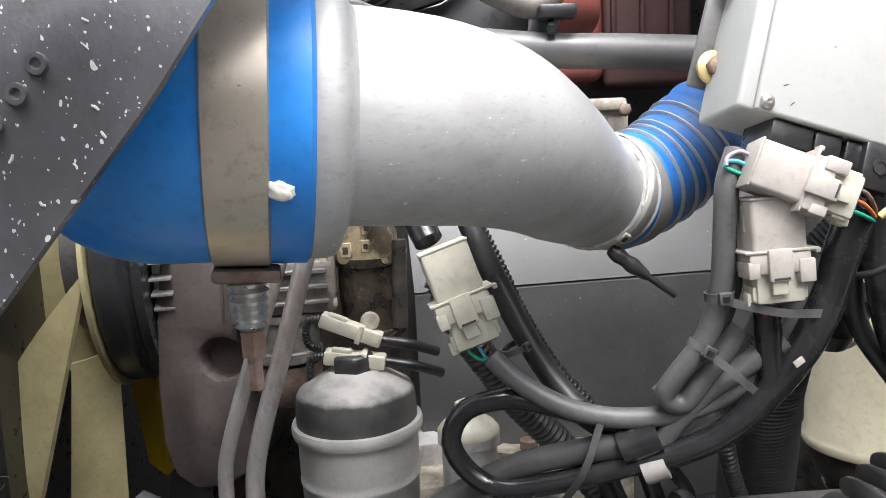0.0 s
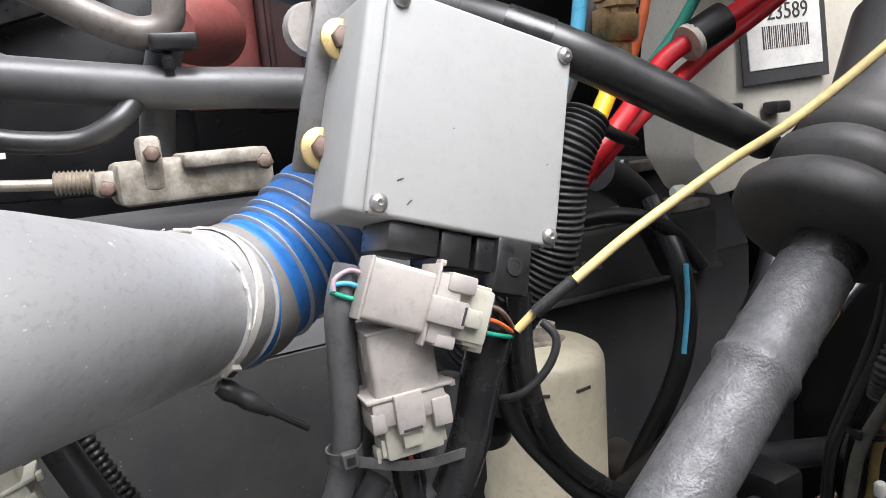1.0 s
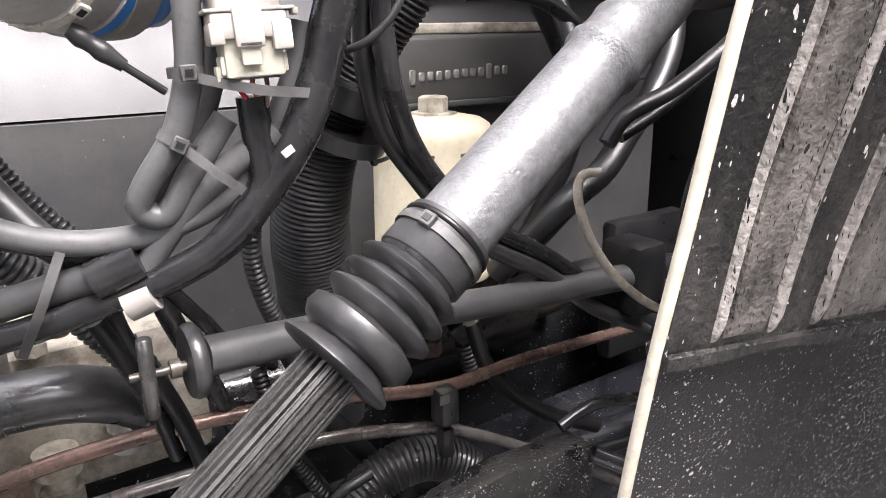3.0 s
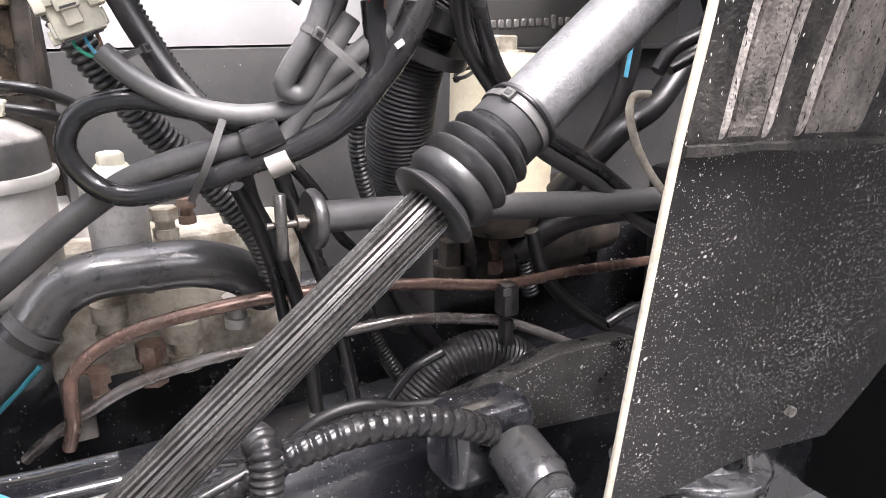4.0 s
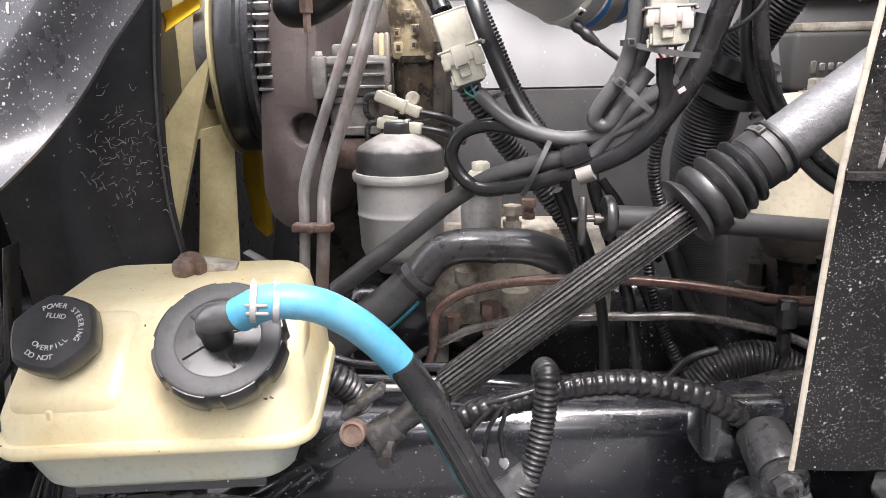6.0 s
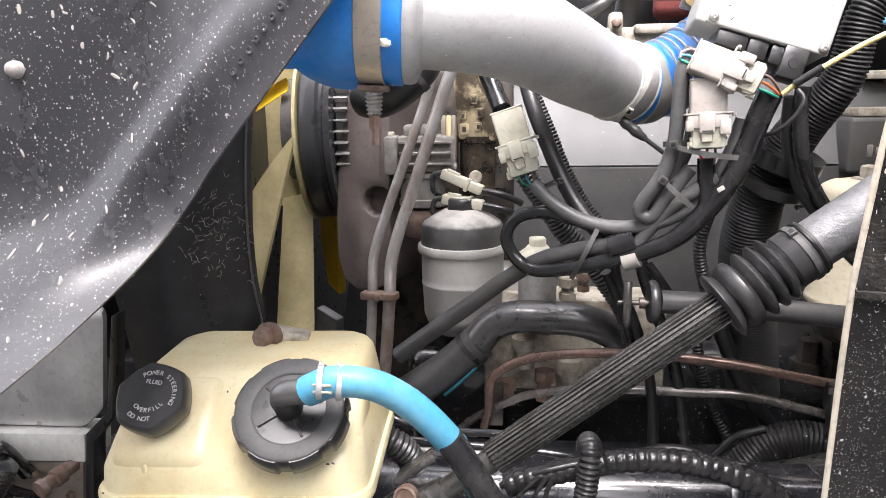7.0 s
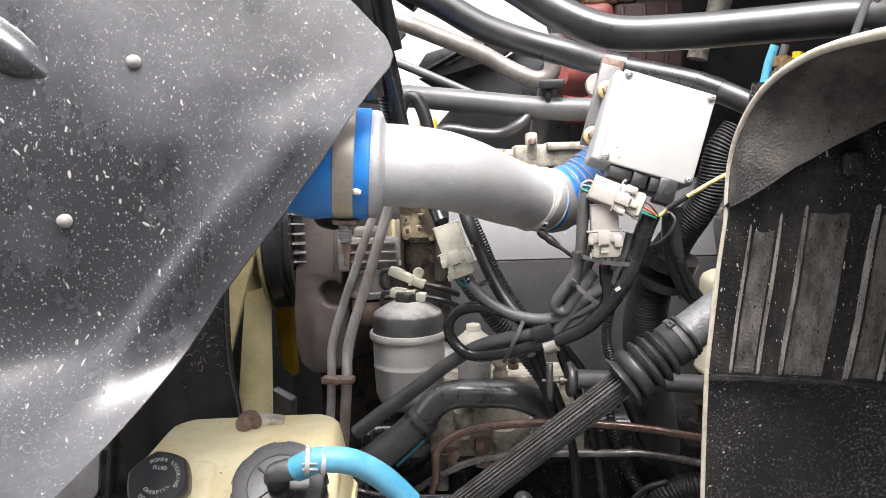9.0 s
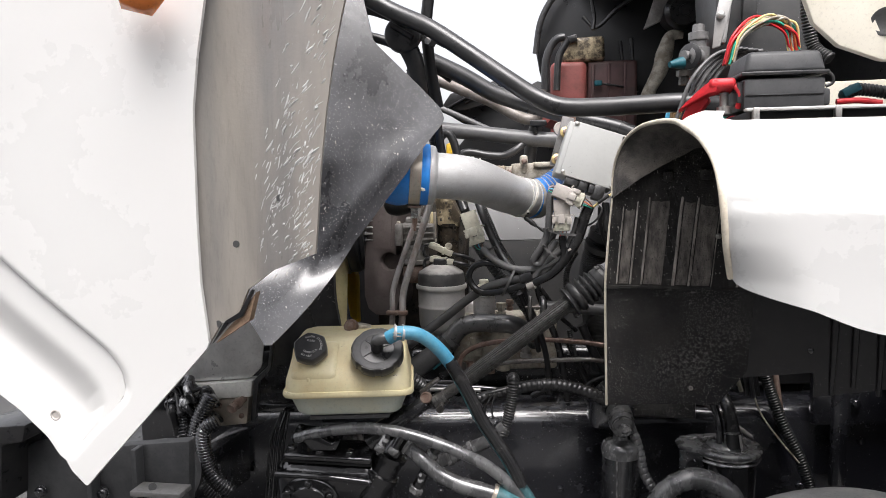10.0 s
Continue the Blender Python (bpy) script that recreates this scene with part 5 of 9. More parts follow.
tube("cable_sleeve", [(0.129, 0.548, 1.255), (0.158, 0.544, 1.266)], 0.0135, tape, None, "black shrink sleeve joint on the harness", 18, category="cable sleeve")
cable([(0.158, 0.548, 1.254), (0.167, 0.545, 1.269), (0.193, 0.535, 1.303), (0.220, 0.525, 1.327), (0.246, 0.520, 1.346)], 0.0085, grey_cable, "grey branch of the harness rising to the connectors")
strap("tie", (0.195, 0.515, 1.383), (0.05, 0, -1), 0.0095, tie_grey, (0, -1, 0.1), "grey nylon cable tie on the harness", 0.006)
t0, t1 = Vector((0.195, 0.505, 1.381)), Vector((0.268, 0.505, 1.368))
flat_tie(t0, t1, Vector((0, -0.008, -0.002)))
strap("tie", (0.186, 0.524, 1.342), (-0.5, 0, -0.85), 0.0105, tie_grey, (0.1, -1, 0.1), "grey nylon cable tie on the harness", 0.006)
t0, t1 = Vector((0.19, 0.513, 1.338)), Vector((0.221, 0.512, 1.310))
flat_tie(t0, t1, Vector((0, -0.006, 0)))
flat_tie(Vector((0.113, 0.546, 1.277)), Vector((0.082, 0.546, 1.212)), Vector((0, -0.012, 0)), tie_dark, "dark strap of a cable tie across the cable loop")
conduit([(-0.010, 0.640, 1.385), (0.008, 0.635, 1.339), (0.034, 0.645, 1.296), (0.060, 0.655, 1.256), (0.088, 0.662, 1.223), (0.118, 0.668, 1.183), (0.146, 0.672, 1.141), (0.163, 0.685, 1.085)], 0.0155, "thick black corrugated conduit behind the cable loop", rubber, 0.0062, 0.0026)
strap("tie", (0.054, 0.600, 1.328), (0.35, 0, -0.9), 0.0125, tie_grey, (0.6, -0.8, 0.1), "grey cable tie on the thick black cable", 0.005)
rbox("paper_tag", axes((0.248, 0.503, 1.334), (0.8, 0.1, 0.5), (0, -1, 0)), (0.008, 0.005, 0.0015), conn_grey, None, "", 0.0003, 1)
tagged(bpy.data.objects["paper_tag"], "scrap of white paper tape on the harness", "tape scrap")
tube("tape_wrap", [(0.146, 0.544, 1.237), (0.163, 0.540, 1.244)], 0.0112, taupe_band, None, "worn tan tape wrapped round the harness", 16, category="tape")


# ---- yellow lead ----
cable([(0.304, 0.505, 1.436), (0.315, 0.502, 1.446)], 0.0028, yellow_wire, "short yellow wire end at the splice", group="yellow lead", n=10)
cable([(0.314, 0.500, 1.446), (0.339, 0.495, 1.463)], 0.0042, tape, "black splice sleeve on the yellow wire", group="yellow lead", n=12)
cable([(0.338, 0.495, 1.462), (0.372, 0.492, 1.483), (0.409, 0.490, 1.502), (0.444, 0.480, 1.523), (0.473, 0.460, 1.544), (0.526, 0.440, 1.584), (0.557, 0.420, 1.617)], 0.0031, yellow_wire, "yellow wire strung past the steering column", group="yellow lead", n=10)


# ---- big corrugated hose and its company ----
big = thing("corrugated_hose", (0.35, 0.66, 1.3), "large black corrugated air hose with smooth rubber bands", "hose", "corrugated hoses")
tube("hose_body", [(0.425, 0.604, 1.558), (0.402, 0.602, 1.523), (0.388, 0.612, 1.455), (0.352, 0.644, 1.392), (0.322, 0.668, 1.326), (0.309, 0.694, 1.248), (0.318, 0.730, 1.165), (0.332, 0.775, 1.075), (0.350, 0.820, 0.970)],
     [0.019, 0.024, 0.032, 0.038, 0.040, 0.040], hose_matte, big, "", 40, ribs=0.0047, depth=0.0023)
tube("hose_band", [(0.343, 0.643, 1.365), (0.337, 0.648, 1.346)], 0.0435, rubber, big, "smooth rubber band", 40)
tube("hose_band", [(0.331, 0.655, 1.333), (0.327, 0.660, 1.320)], 0.0435, rubber, big, "smooth rubber band", 40)
cable([(0.335, 0.560, 1.444), (0.334, 0.560, 1.411), (0.341, 0.565, 1.367), (0.360, 0.580, 1.325), (0.392, 0.600, 1.284), (0.447, 0.620, 1.234), (0.526, 0.640, 1.189), (0.605, 0.660, 1.134)], 0.0088, tape, "smooth black cable curving in front of the cream filter", group="engine-side cables")
cable([(0.325, 0.570, 1.433), (0.327, 0.580, 1.387), (0.346, 0.600, 1.332), (0.375, 0.605, 1.290), (0.430, 0.618, 1.228), (0.526, 0.636, 1.170), (0.605, 0.655, 1.112), (0.70, 0.68, 1.06)], 0.0085, rubber, "black cable beside the corrugated conduit", group="engine-side cables")
tube("corrugated_conduit", [(0.265, 0.600, 1.318), (0.248, 0.610, 1.288), (0.240, 0.620, 1.242), (0.249, 0.630, 1.194), (0.270, 0.650, 1.143)], 0.0085, rubber, None, "thin corrugated conduit beside the large hose", 12, ribs=0.0048, depth=0.0018, category="conduit", group="corrugated conduits")
strap("tie", (0.372, 0.668, 1.298), (0.4, 0.1, -0.8), 0.0105, tie_grey, (-0.9, -0.3, -0.1), "dark cable tie on the conduit", 0.004)
cable([(0.312, 0.772, 1.161), (0.302, 0.772, 1.112), (0.294, 0.772, 1.086)], 0.0012, tie_white, "thin pale wire end beside the hose", group="loose wire ends", n=8)
cable([(0.289, 0.520, 1.391), (0.301, 0.500, 1.398), (0.317, 0.492, 1.415), (0.323, 0.492, 1.431), (0.317, 0.497, 1.441)], 0.0026, rubber, "thin black cable tie tail by the splice", group="loose wire ends", n=8)


# ---- filters ----
def oil_filter():
    c = Vector((-0.111, 0.772, 0.018))
    e = thing("oil_filter_housing", c + Z * 1.05, "cast aluminium oil filter housing with a dark screw cap", "filter housing")
    top = c + Z
    lathe("bowl", c + Z * 1.055, top + Z, [(0, 0.050), (0.004, 0.058), (0.02, 0.064), (0.068, 0.066), (0.07, 0.0672), (0.073, 0.0672), (0.075, 0.0660), (0.082, 0.0665), (0.121, 0.067), (0.1225, 0.0715), (0.1265, 0.0728), (0.131, 0.0728), (0.135, 0.0715), (0.1355, 0.067)], filter_silver, e, "", 64)
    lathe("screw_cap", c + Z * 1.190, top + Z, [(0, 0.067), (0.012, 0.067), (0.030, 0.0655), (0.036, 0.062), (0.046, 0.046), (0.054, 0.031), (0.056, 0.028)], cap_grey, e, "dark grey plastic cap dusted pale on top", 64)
    lathe("cap_nut", c + Z * 1.244, top + Z, [(0, 0.0255), (0.002, 0.026), (0.017, 0.0255), (0.020, 0.022), (0.0195, 0.012)], rubber, e, "moulded hexagon on the cap", 6)
    rbox("bowl_mount", axes((-0.10, 0.90, 1.08), U, Z), (0.16, 0.12, 0.12), alu, e, "", 0.015)
    return e


oil_filter()


def small_filter():
    c = Vector((0.012, 0.765, 0))
    e = thing("fuel_prefilter", c + Z * 1.08, "small aluminium prefilter with a cream hexagon cap", "filter")
    lathe("bowl", c + Z * 1.085, c + Z * 2, [(0, 0.026), (0.01, 0.030), (0.09, 0.031), (0.092, 0.0345), (0.102, 0.0345)], alu, e, "", 40)
    lathe("cap", c + Z * 1.187, c + Z * 2, [(0, 0.0345), (0.004, 0.0345), (0.010, 0.030), (0.018, 0.019), (0.022, 0.016)], conn_cream, e, "cream cap", 40)
    lathe("cap_nut", c + Z * 1.208, c + Z * 2, [(0, 0.0145), (0.012, 0.0145), (0.014, 0.012)], conn_cream, e, "", 6)


small_filter()


def cream_filter():
    c = Vector((0.487, 0.815, 0))
    e = thing("fuel_filter", c + Z * 1.08, "cream spin-on fuel filter with a steel nut", "filter")
    ax = Vector((0.02, 0.0, 1)).normalized()
    a = c + Z * 1.125 + Vector((-0.002, 0, 0))
    lathe("can", a, a + ax, [(0, 0.064), (0.003, 0.072), (0.008, 0.0735), (0.014, 0.072), (0.018, 0.0690), (0.160, 0.0690), (0.170, 0.068), (0.178, 0.064), (0.184, 0.054), (0.1865, 0.040), (0.1875, 0.02)], filter_cream, e, "", 64)
    lathe("drain_nut", a + ax * 0.186, a + ax, [(0, 0.028), (0.004, 0.027), (0.0042, 0.017), (0.020, 0.017), (0.022, 0.014)], alu_pale, e, "dull steel nut", 6)
    lathe("filter_head", a - ax * 0.05, a + ax, [(0, 0.05), (0.04, 0.066), (0.05, 0.066)], oily, e, "dark cast filter head", 32)
    for t in (4.2, 4.9):
        q = a + Vector((math.cos(t), math.sin(t), 0)) * 0.0693 + Z * 0.15
        rbox("chipped_paint", axes(q, Vector((-math.sin(t), math.cos(t), 0)), Vector((math.cos(t), math.sin(t), 0))), (0.02, 0.004, 0.0012), oily, e, "", 0.0005, 1)


cream_filter()


# ---- pipes beside the filter ----
def twin_pipes():
    e = thing("coolant_pipe_pair", (-0.2, 0.67, 1.0), "pair of dull steel pipes with rusty lower ends", "pipe")
    L = [(-0.124, 0.770, 1.553), (-0.150, 0.740, 1.464), (-0.164, 0.740, 1.423), (-0.198, 0.715, 1.319), (-0.227, 0.690, 1.224), (-0.234, 0.685, 1.192), (-0.232, 0.672, 1.142), (-0.237, 0.665, 1.043), (-0.242, 0.660, 0.956)]
    R = [(-0.098, 0.770, 1.553), (-0.124, 0.740, 1.463), (-0.139, 0.740, 1.423), (-0.169, 0.715, 1.318), (-0.198, 0.690, 1.220), (-0.205, 0.685, 1.184), (-0.204, 0.672, 1.142), (-0.211, 0.665, 1.043), (-0.219, 0.660, 0.955)]
    tube("pipe", L, 0.0078, old_pipe, e, "", 18)
    tube("pipe", R, 0.0096, old_pipe, e, "", 18)
    tube("pipe_sleeve", [L[6], L[7]], 0.0072, rust, e, "rusty lower pipe", 14)
    a, b = Vector(L[6]), Vector(R[6])
    rbox("pipe_clamp", axes((a + b) / 2 + Vector((0, -0.006, 0)), b - a, Z), (0.058, 0.022, 0.012), rust, e, "rusty clamp strap", 0.003)
    bolt("clamp_bolt", (a + b) / 2 + Vector((0, -0.018, 0)), (0, -1, 0), 0.006, rust, e)


twin_pipes()


def black_pipe():
    e = thing("coolant_elbow", (0.0, 0.67, 1.08), "glossy black coolant elbow pipe below the filters", "pipe")
    pts = [(-0.073, 0.700, 1.065), (-0.053, 0.705, 1.090), (-0.022, 0.710, 1.105), (0.036, 0.712, 1.108), (0.089, 0.715, 1.105), (0.132, 0.730, 1.084), (0.158, 0.760, 1.049)]
    tube("elbow", pts, 0.0255, gloss_pipe, e, "", 32)
    tube("weld_ring", [(0.033, 0.712, 1.108), (0.040, 0.712, 1.108)], 0.0272, gloss_pipe, e, "", 32)
    low = [(-0.204, 0.690, 0.959), (-0.138, 0.695, 1.006), (-0.097, 0.698, 1.040), (-0.070, 0.700, 1.066)]
    tube("rubber_hose", low, 0.029, sleeve_grey, e, "thick dull rubber hose end", 32)
    tube("spring_clamp", [(-0.086, 0.699, 1.051), (-0.080, 0.700, 1.057)], 0.0307, black, e, "black spring clamp", 32)
    # teal reflection along the hose edge, put in as a thin coloured strip
    tube("teal_sheen", [Vector((-0.120, 0.676, 0.983)), Vector((-0.092, 0.675, 1.009)), Vector((-0.070, 0.677, 1.031))], 0.0028, teal_plastic, e, "teal sheen on the hose, laid on as a thin strip", 8)


black_pipe()


def water_pump_side():
    """Castings, plates and plugs around the filters."""
    s = thing("front_cover_casting", (-0.42, 1.0, 1.1), "brown-grey engine front casting with a round pocket", "engine cover")
    notch = [(-0.280 + 0.027 * math.cos(radians(t)), 0.840, 1.262 + 0.027 * math.sin(radians(t))) for t in range(35, 326, 29)]
    slab("cover", [(-0.318, 0.840, 1.549), (-0.246, 0.840, 1.549), (-0.250, 0.840, 1.430), (-0.256, 0.840, 1.300)] + notch + [(-0.256, 0.840, 1.215), (-0.250, 0.840, 1.150), (-0.262, 0.840, 1.115), (-0.290, 0.840, 1.100), (-0.325, 0.840, 1.098), (-0.350, 0.840, 1.118), (-0.361, 0.840, 1.160), (-0.360, 0.840, 1.230), (-0.354, 0.840, 1.310), (-0.344, 0.840, 1.380), (-0.326, 0.840, 1.450)], (0.02, 0.12, 0), shield_brown, s, "", 0.007)
    slab("pocket_floor", [(-0.315, 0.868, 1.295), (-0.250, 0.868, 1.295), (-0.250, 0.868, 1.228), (-0.315, 0.868, 1.228)], (0.02, 0.05, 0), shield_brown, s, "floor of the round pocket", 0.004)
    tube("casting_seam", [(-0.262, 0.8385, 1.54), (-0.266, 0.8385, 1.43), (-0.272, 0.8385, 1.31)], 0.0016, shield_brown, s, "", 6)
    p = thing("fuel_pump_plate", (-0.10, 0.84, 1.36), "tan cast plate on a black oily barrel", "engine plate")
    slab("plate", [(-0.146, 0.836, 1.520), (-0.104, 0.836, 1.520), (-0.100, 0.836, 1.468), (-0.082, 0.836, 1.432), (-0.066, 0.836, 1.404), (-0.066, 0.836, 1.366), (-0.131, 0.836, 1.370), (-0.136, 0.836, 1.430)], (0.004, 0.05, 0), tan_plate, p, "", 0.005)
    lathe("barrel", (-0.098, 0.872, 1.275), (-0.098, 0.872, 2), [(0, 0.034), (0.004, 0.040), (0.012, 0.041), (0.013, 0.038), (0.088, 0.038), (0.090, 0.041), (0.10, 0.041)], oily_gloss, p, "black oily barrel", 32)
    for dx, dz, w_ in ((-0.020, -0.018, 0.014), (0.004, -0.014, 0.011), (-0.022, 0.004, 0.010), (0.006, 0.008, 0.013), (-0.004, 0.030, 0.012)):
        q = Vector((-0.100 + dx, 0.8345, 1.405 + dz))
        rbox("raised_mark", axes(q, Z, (0, -1, 0)), (w_ + 0.004, w_, 0.003), tan_plate, p, "", 0.001, 1)
        rbox("mark_hollow", axes(q - Vector((0, 0.0012, 0)), Z, (0, -1, 0)), (w_ * 0.6, w_ * 0.45, 0.003), oily, p, "", 0.0005, 1)
    for k, x in enumerate((-0.157, -0.148, -0.139)):
        lathe("gilt_rib", (x, 0.842 - 0.002 * k, 1.335), (x, 0.842, 2), [(0, 0.0030), (0.003, 0.0046), (0.072, 0.0046), (0.075, 0.0030)], tan_metal if k != 1 else cream, p, "gilt upright rib", 12)
    rbox("rib_base", axes((-0.148, 0.842, 1.326), U, Z), (0.026, 0.02, 0.012), alu_pale, p, "", 0.003)
    tube("oil_drip_pipe", [(-0.059, 0.850, 1.395), (-0.061, 0.850, 1.340), (-0.063, 0.850, 1.289)], 0.010, oily, p, "", 14)
    h = thing("fuel_pump", (-0.2, 0.86, 1.2), "grey cast fuel pump housing behind the pipes", "pump")
    rbox("housing", axes((-0.190, 0.862, 1.346), U, Z), (0.100, 0.075, 0.062), alu_grimy, h, "", 0.006)
    rbox("flange", axes((-0.244, 0.826, 1.345), U, Z), (0.022, 0.05, 0.064), alu_grimy, h, "", 0.004)
    bolt("flange_bolt", (-0.244, 0.822, 1.378), Z, 0.006, alu_pale, h)
    for k in range(3):
        rbox("housing_rib", axes((-0.186, 0.821, 1.330 + 0.018 * k), U, Z), (0.088, 0.008, 0.005), alu_grimy, h, "", 0.001, 1)
    rbox("cap", axes((-0.205, 0.858, 1.386), U, Z), (0.05, 0.05, 0.018), alu_grimy, h, "", 0.005)
    lathe("bowl", (-0.202, 0.862, 1.314), (-0.206, 0.862, 0.8), [(0, 0.043), (0.008, 0.043), (0.010, 0.039), (0.045, 0.039), (0.047, 0.042), (0.058, 0.042), (0.062, 0.034)], alu_grimy, h, "", 36)
    lathe("rust_ring", (-0.203, 0.862, 1.250), (-0.206, 0.862, 0.8), [(0, 0.038), (0.010, 0.040), (0.03, 0.040), (0.05, 0.030)], rust, h, "rusty lower ring", 36)
    rbox("back_wall", axes((-0.18, 0.99, 1.18), U, Z), (0.34, 0.06, 0.62), oily, h, "oily dark backing", 0.01)
    b = thing("breather_elbow", (-0.17, 0.6, 1.42), "black rubber breather elbow below the silver pipe", "hose")
    tube("elbow", [(-0.215, 0.640, 1.440), (-0.190, 0.615, 1.440), (-0.160, 0.605, 1.452), (-0.132, 0.615, 1.480), (-0.118, 0.640, 1.520)], 0.028, rubber_dark, b, "", 26)
    tube("elbow_band", [(-0.142, 0.610, 1.468), (-0.136, 0.612, 1.474)], 0.0297, sleeve_grey, b, "dusty band", 26)
    # sensor plugs over the filter
    for nm, pts, mt in (("injector_plug", [(-0.145, 0.780, 1.320), (-0.114, 0.780, 1.306), (-0.079, 0.780, 1.292)], conn_cream), ("injector_plug", [(-0.142, 0.770, 1.280), (-0.115, 0.770, 1.276), (-0.075, 0.770, 1.270)], conn_cream)):
        k = thing(nm, pts[0], "cream sensor plug with taped leads above the filter", "connector", "sensor plugs")
        a, b = Vector(pts[0]), Vector(pts[2])
        rbox("plug_body", axes((a + b) / 2, b - a, Z), ((b - a).length, 0.022, 0.016), mt, k, "", 0.003)
        rbox("plug_key", axes((a * 0.7 + b * 0.3) + Vector((0, -0.004, 0.009)), b - a, Z), (0.022, 0.010, 0.006), mt, k, "", 0.0015)
        rbox("plug_collar", axes((a * 0.35 + b * 0.65), b - a, Z), (0.006, 0.027, 0.021), mt, k, "", 0.001)
        tube("lead", [b, b + Vector((0.03, 0.0, -0.006)), b + Vector((0.06, 0.02, -0.022))], 0.006, rubber_dark, k, "black lead", 12)
        tube("lead", [a, a + Vector((-0.015, 0.005, -0.004)), a + Vector((-0.018, 0.01, -0.03)), a + Vector((0.0, 0.02, -0.045))], 0.005, rubber, k, "", 12, ribs=0.004, depth=0.001)
    lathe("cap_bolt", (-0.092, 0.790, 1.313), (0.012, 0.200, 1.344), [(0, 0.008), (0.006, 0.011), (0.012, 0.009)], alu_pale, p, "", 16)
    # fittings below the black elbow
    f = thing("fuel_fittings", (-0.02, 0.75, 1.0), "cluster of corroded pipe fittings below the elbow", "fittings")
    for i, (q2, r2, h2, mt) in enumerate((((-0.012, 0.780, 1.026), 0.018, 0.05, alu_pale), ((0.057, 0.800, 1.132), 0.015, 0.035, alu_pale), ((0.082, 0.800, 1.144), 0.010, 0.03, rust), ((0.026, 0.760, 0.979), 0.016, 0.05, rust), ((0.063, 0.780, 0.989), 0.02, 0.06, alu_pale), ((-0.031, 0.740, 0.970), 0.014, 0.04, rust), ((0.127, 0.800, 1.013), 0.016, 0.04, alu))):
        lathe("fitting", Vector(q2) - Z * h2 / 2, Vector(q2) + Z, [(0, r2), (h2 * 0.3, r2), (h2 * 0.31, r2 * 0.75), (h2 * 0.6, r2 * 0.75), (h2 * 0.61, r2 * 1.1), (h2, r2 * 1.05)], mt, f, "", 6 if i % 2 else 18)
    rbox("pump_block", axes((0.06, 0.86, 1.03), U, Z), (0.30, 0.10, 0.16), alu_pale, f, "pale cast block", 0.01)
    rbox("support", axes((-0.050, 0.720, 0.957), U, Z), (0.03, 0.02, 0.07), oily, f, "", 0.003)
    bolt("bolt", (0.127, 0.800, 1.131), (0, -1, 0.1), 0.008, steel, f)


water_pump_side()


# ---- fan ----
def blade(e, root, tip, thick, mat):
    """A twisted fan blade between its root edge and its tip edge, each two points."""
    a0, a1, b0, b1 = (Vector(p) for p in (*root, *tip))
    nrm = (a1 - a0).cross(b0 - a0).normalized()
    verts, faces = [], []
    m, w = 10, 9
    for side in (0, 1):
        for i in range(m + 1):
            u = i / m
            p, q = a0.lerp(b0, u), a1.lerp(b1, u)
            for j in range(w):
                v = j / (w - 1)
                bow = 0.014 * (1 - (2 * v - 1) ** 2) * (0.5 + 0.5 * u)
                verts.append(p.lerp(q, v) + nrm * (bow + side * thick))
    t = (m + 1) * w
    for i in range(m):
        for j in range(w - 1):
            q = (i * w + j, i * w + j + 1, (i + 1) * w + j + 1, (i + 1) * w + j)
            faces.append(q)
            faces.append(tuple(v + t for v in q[::-1]))
    rim = [i * w for i in range(m + 1)] + [m * w + j for j in range(1, w)] + [i * w + w - 1 for i in range(m - 1, -1, -1)] + [j for j in range(w - 2, 0, -1)]
    for i, v in enumerate(rim):
        u2 = rim[(i + 1) % len(rim)]
        faces.append((u2, v, v + t, u2 + t))
    body("blade", verts, faces, mat, e)


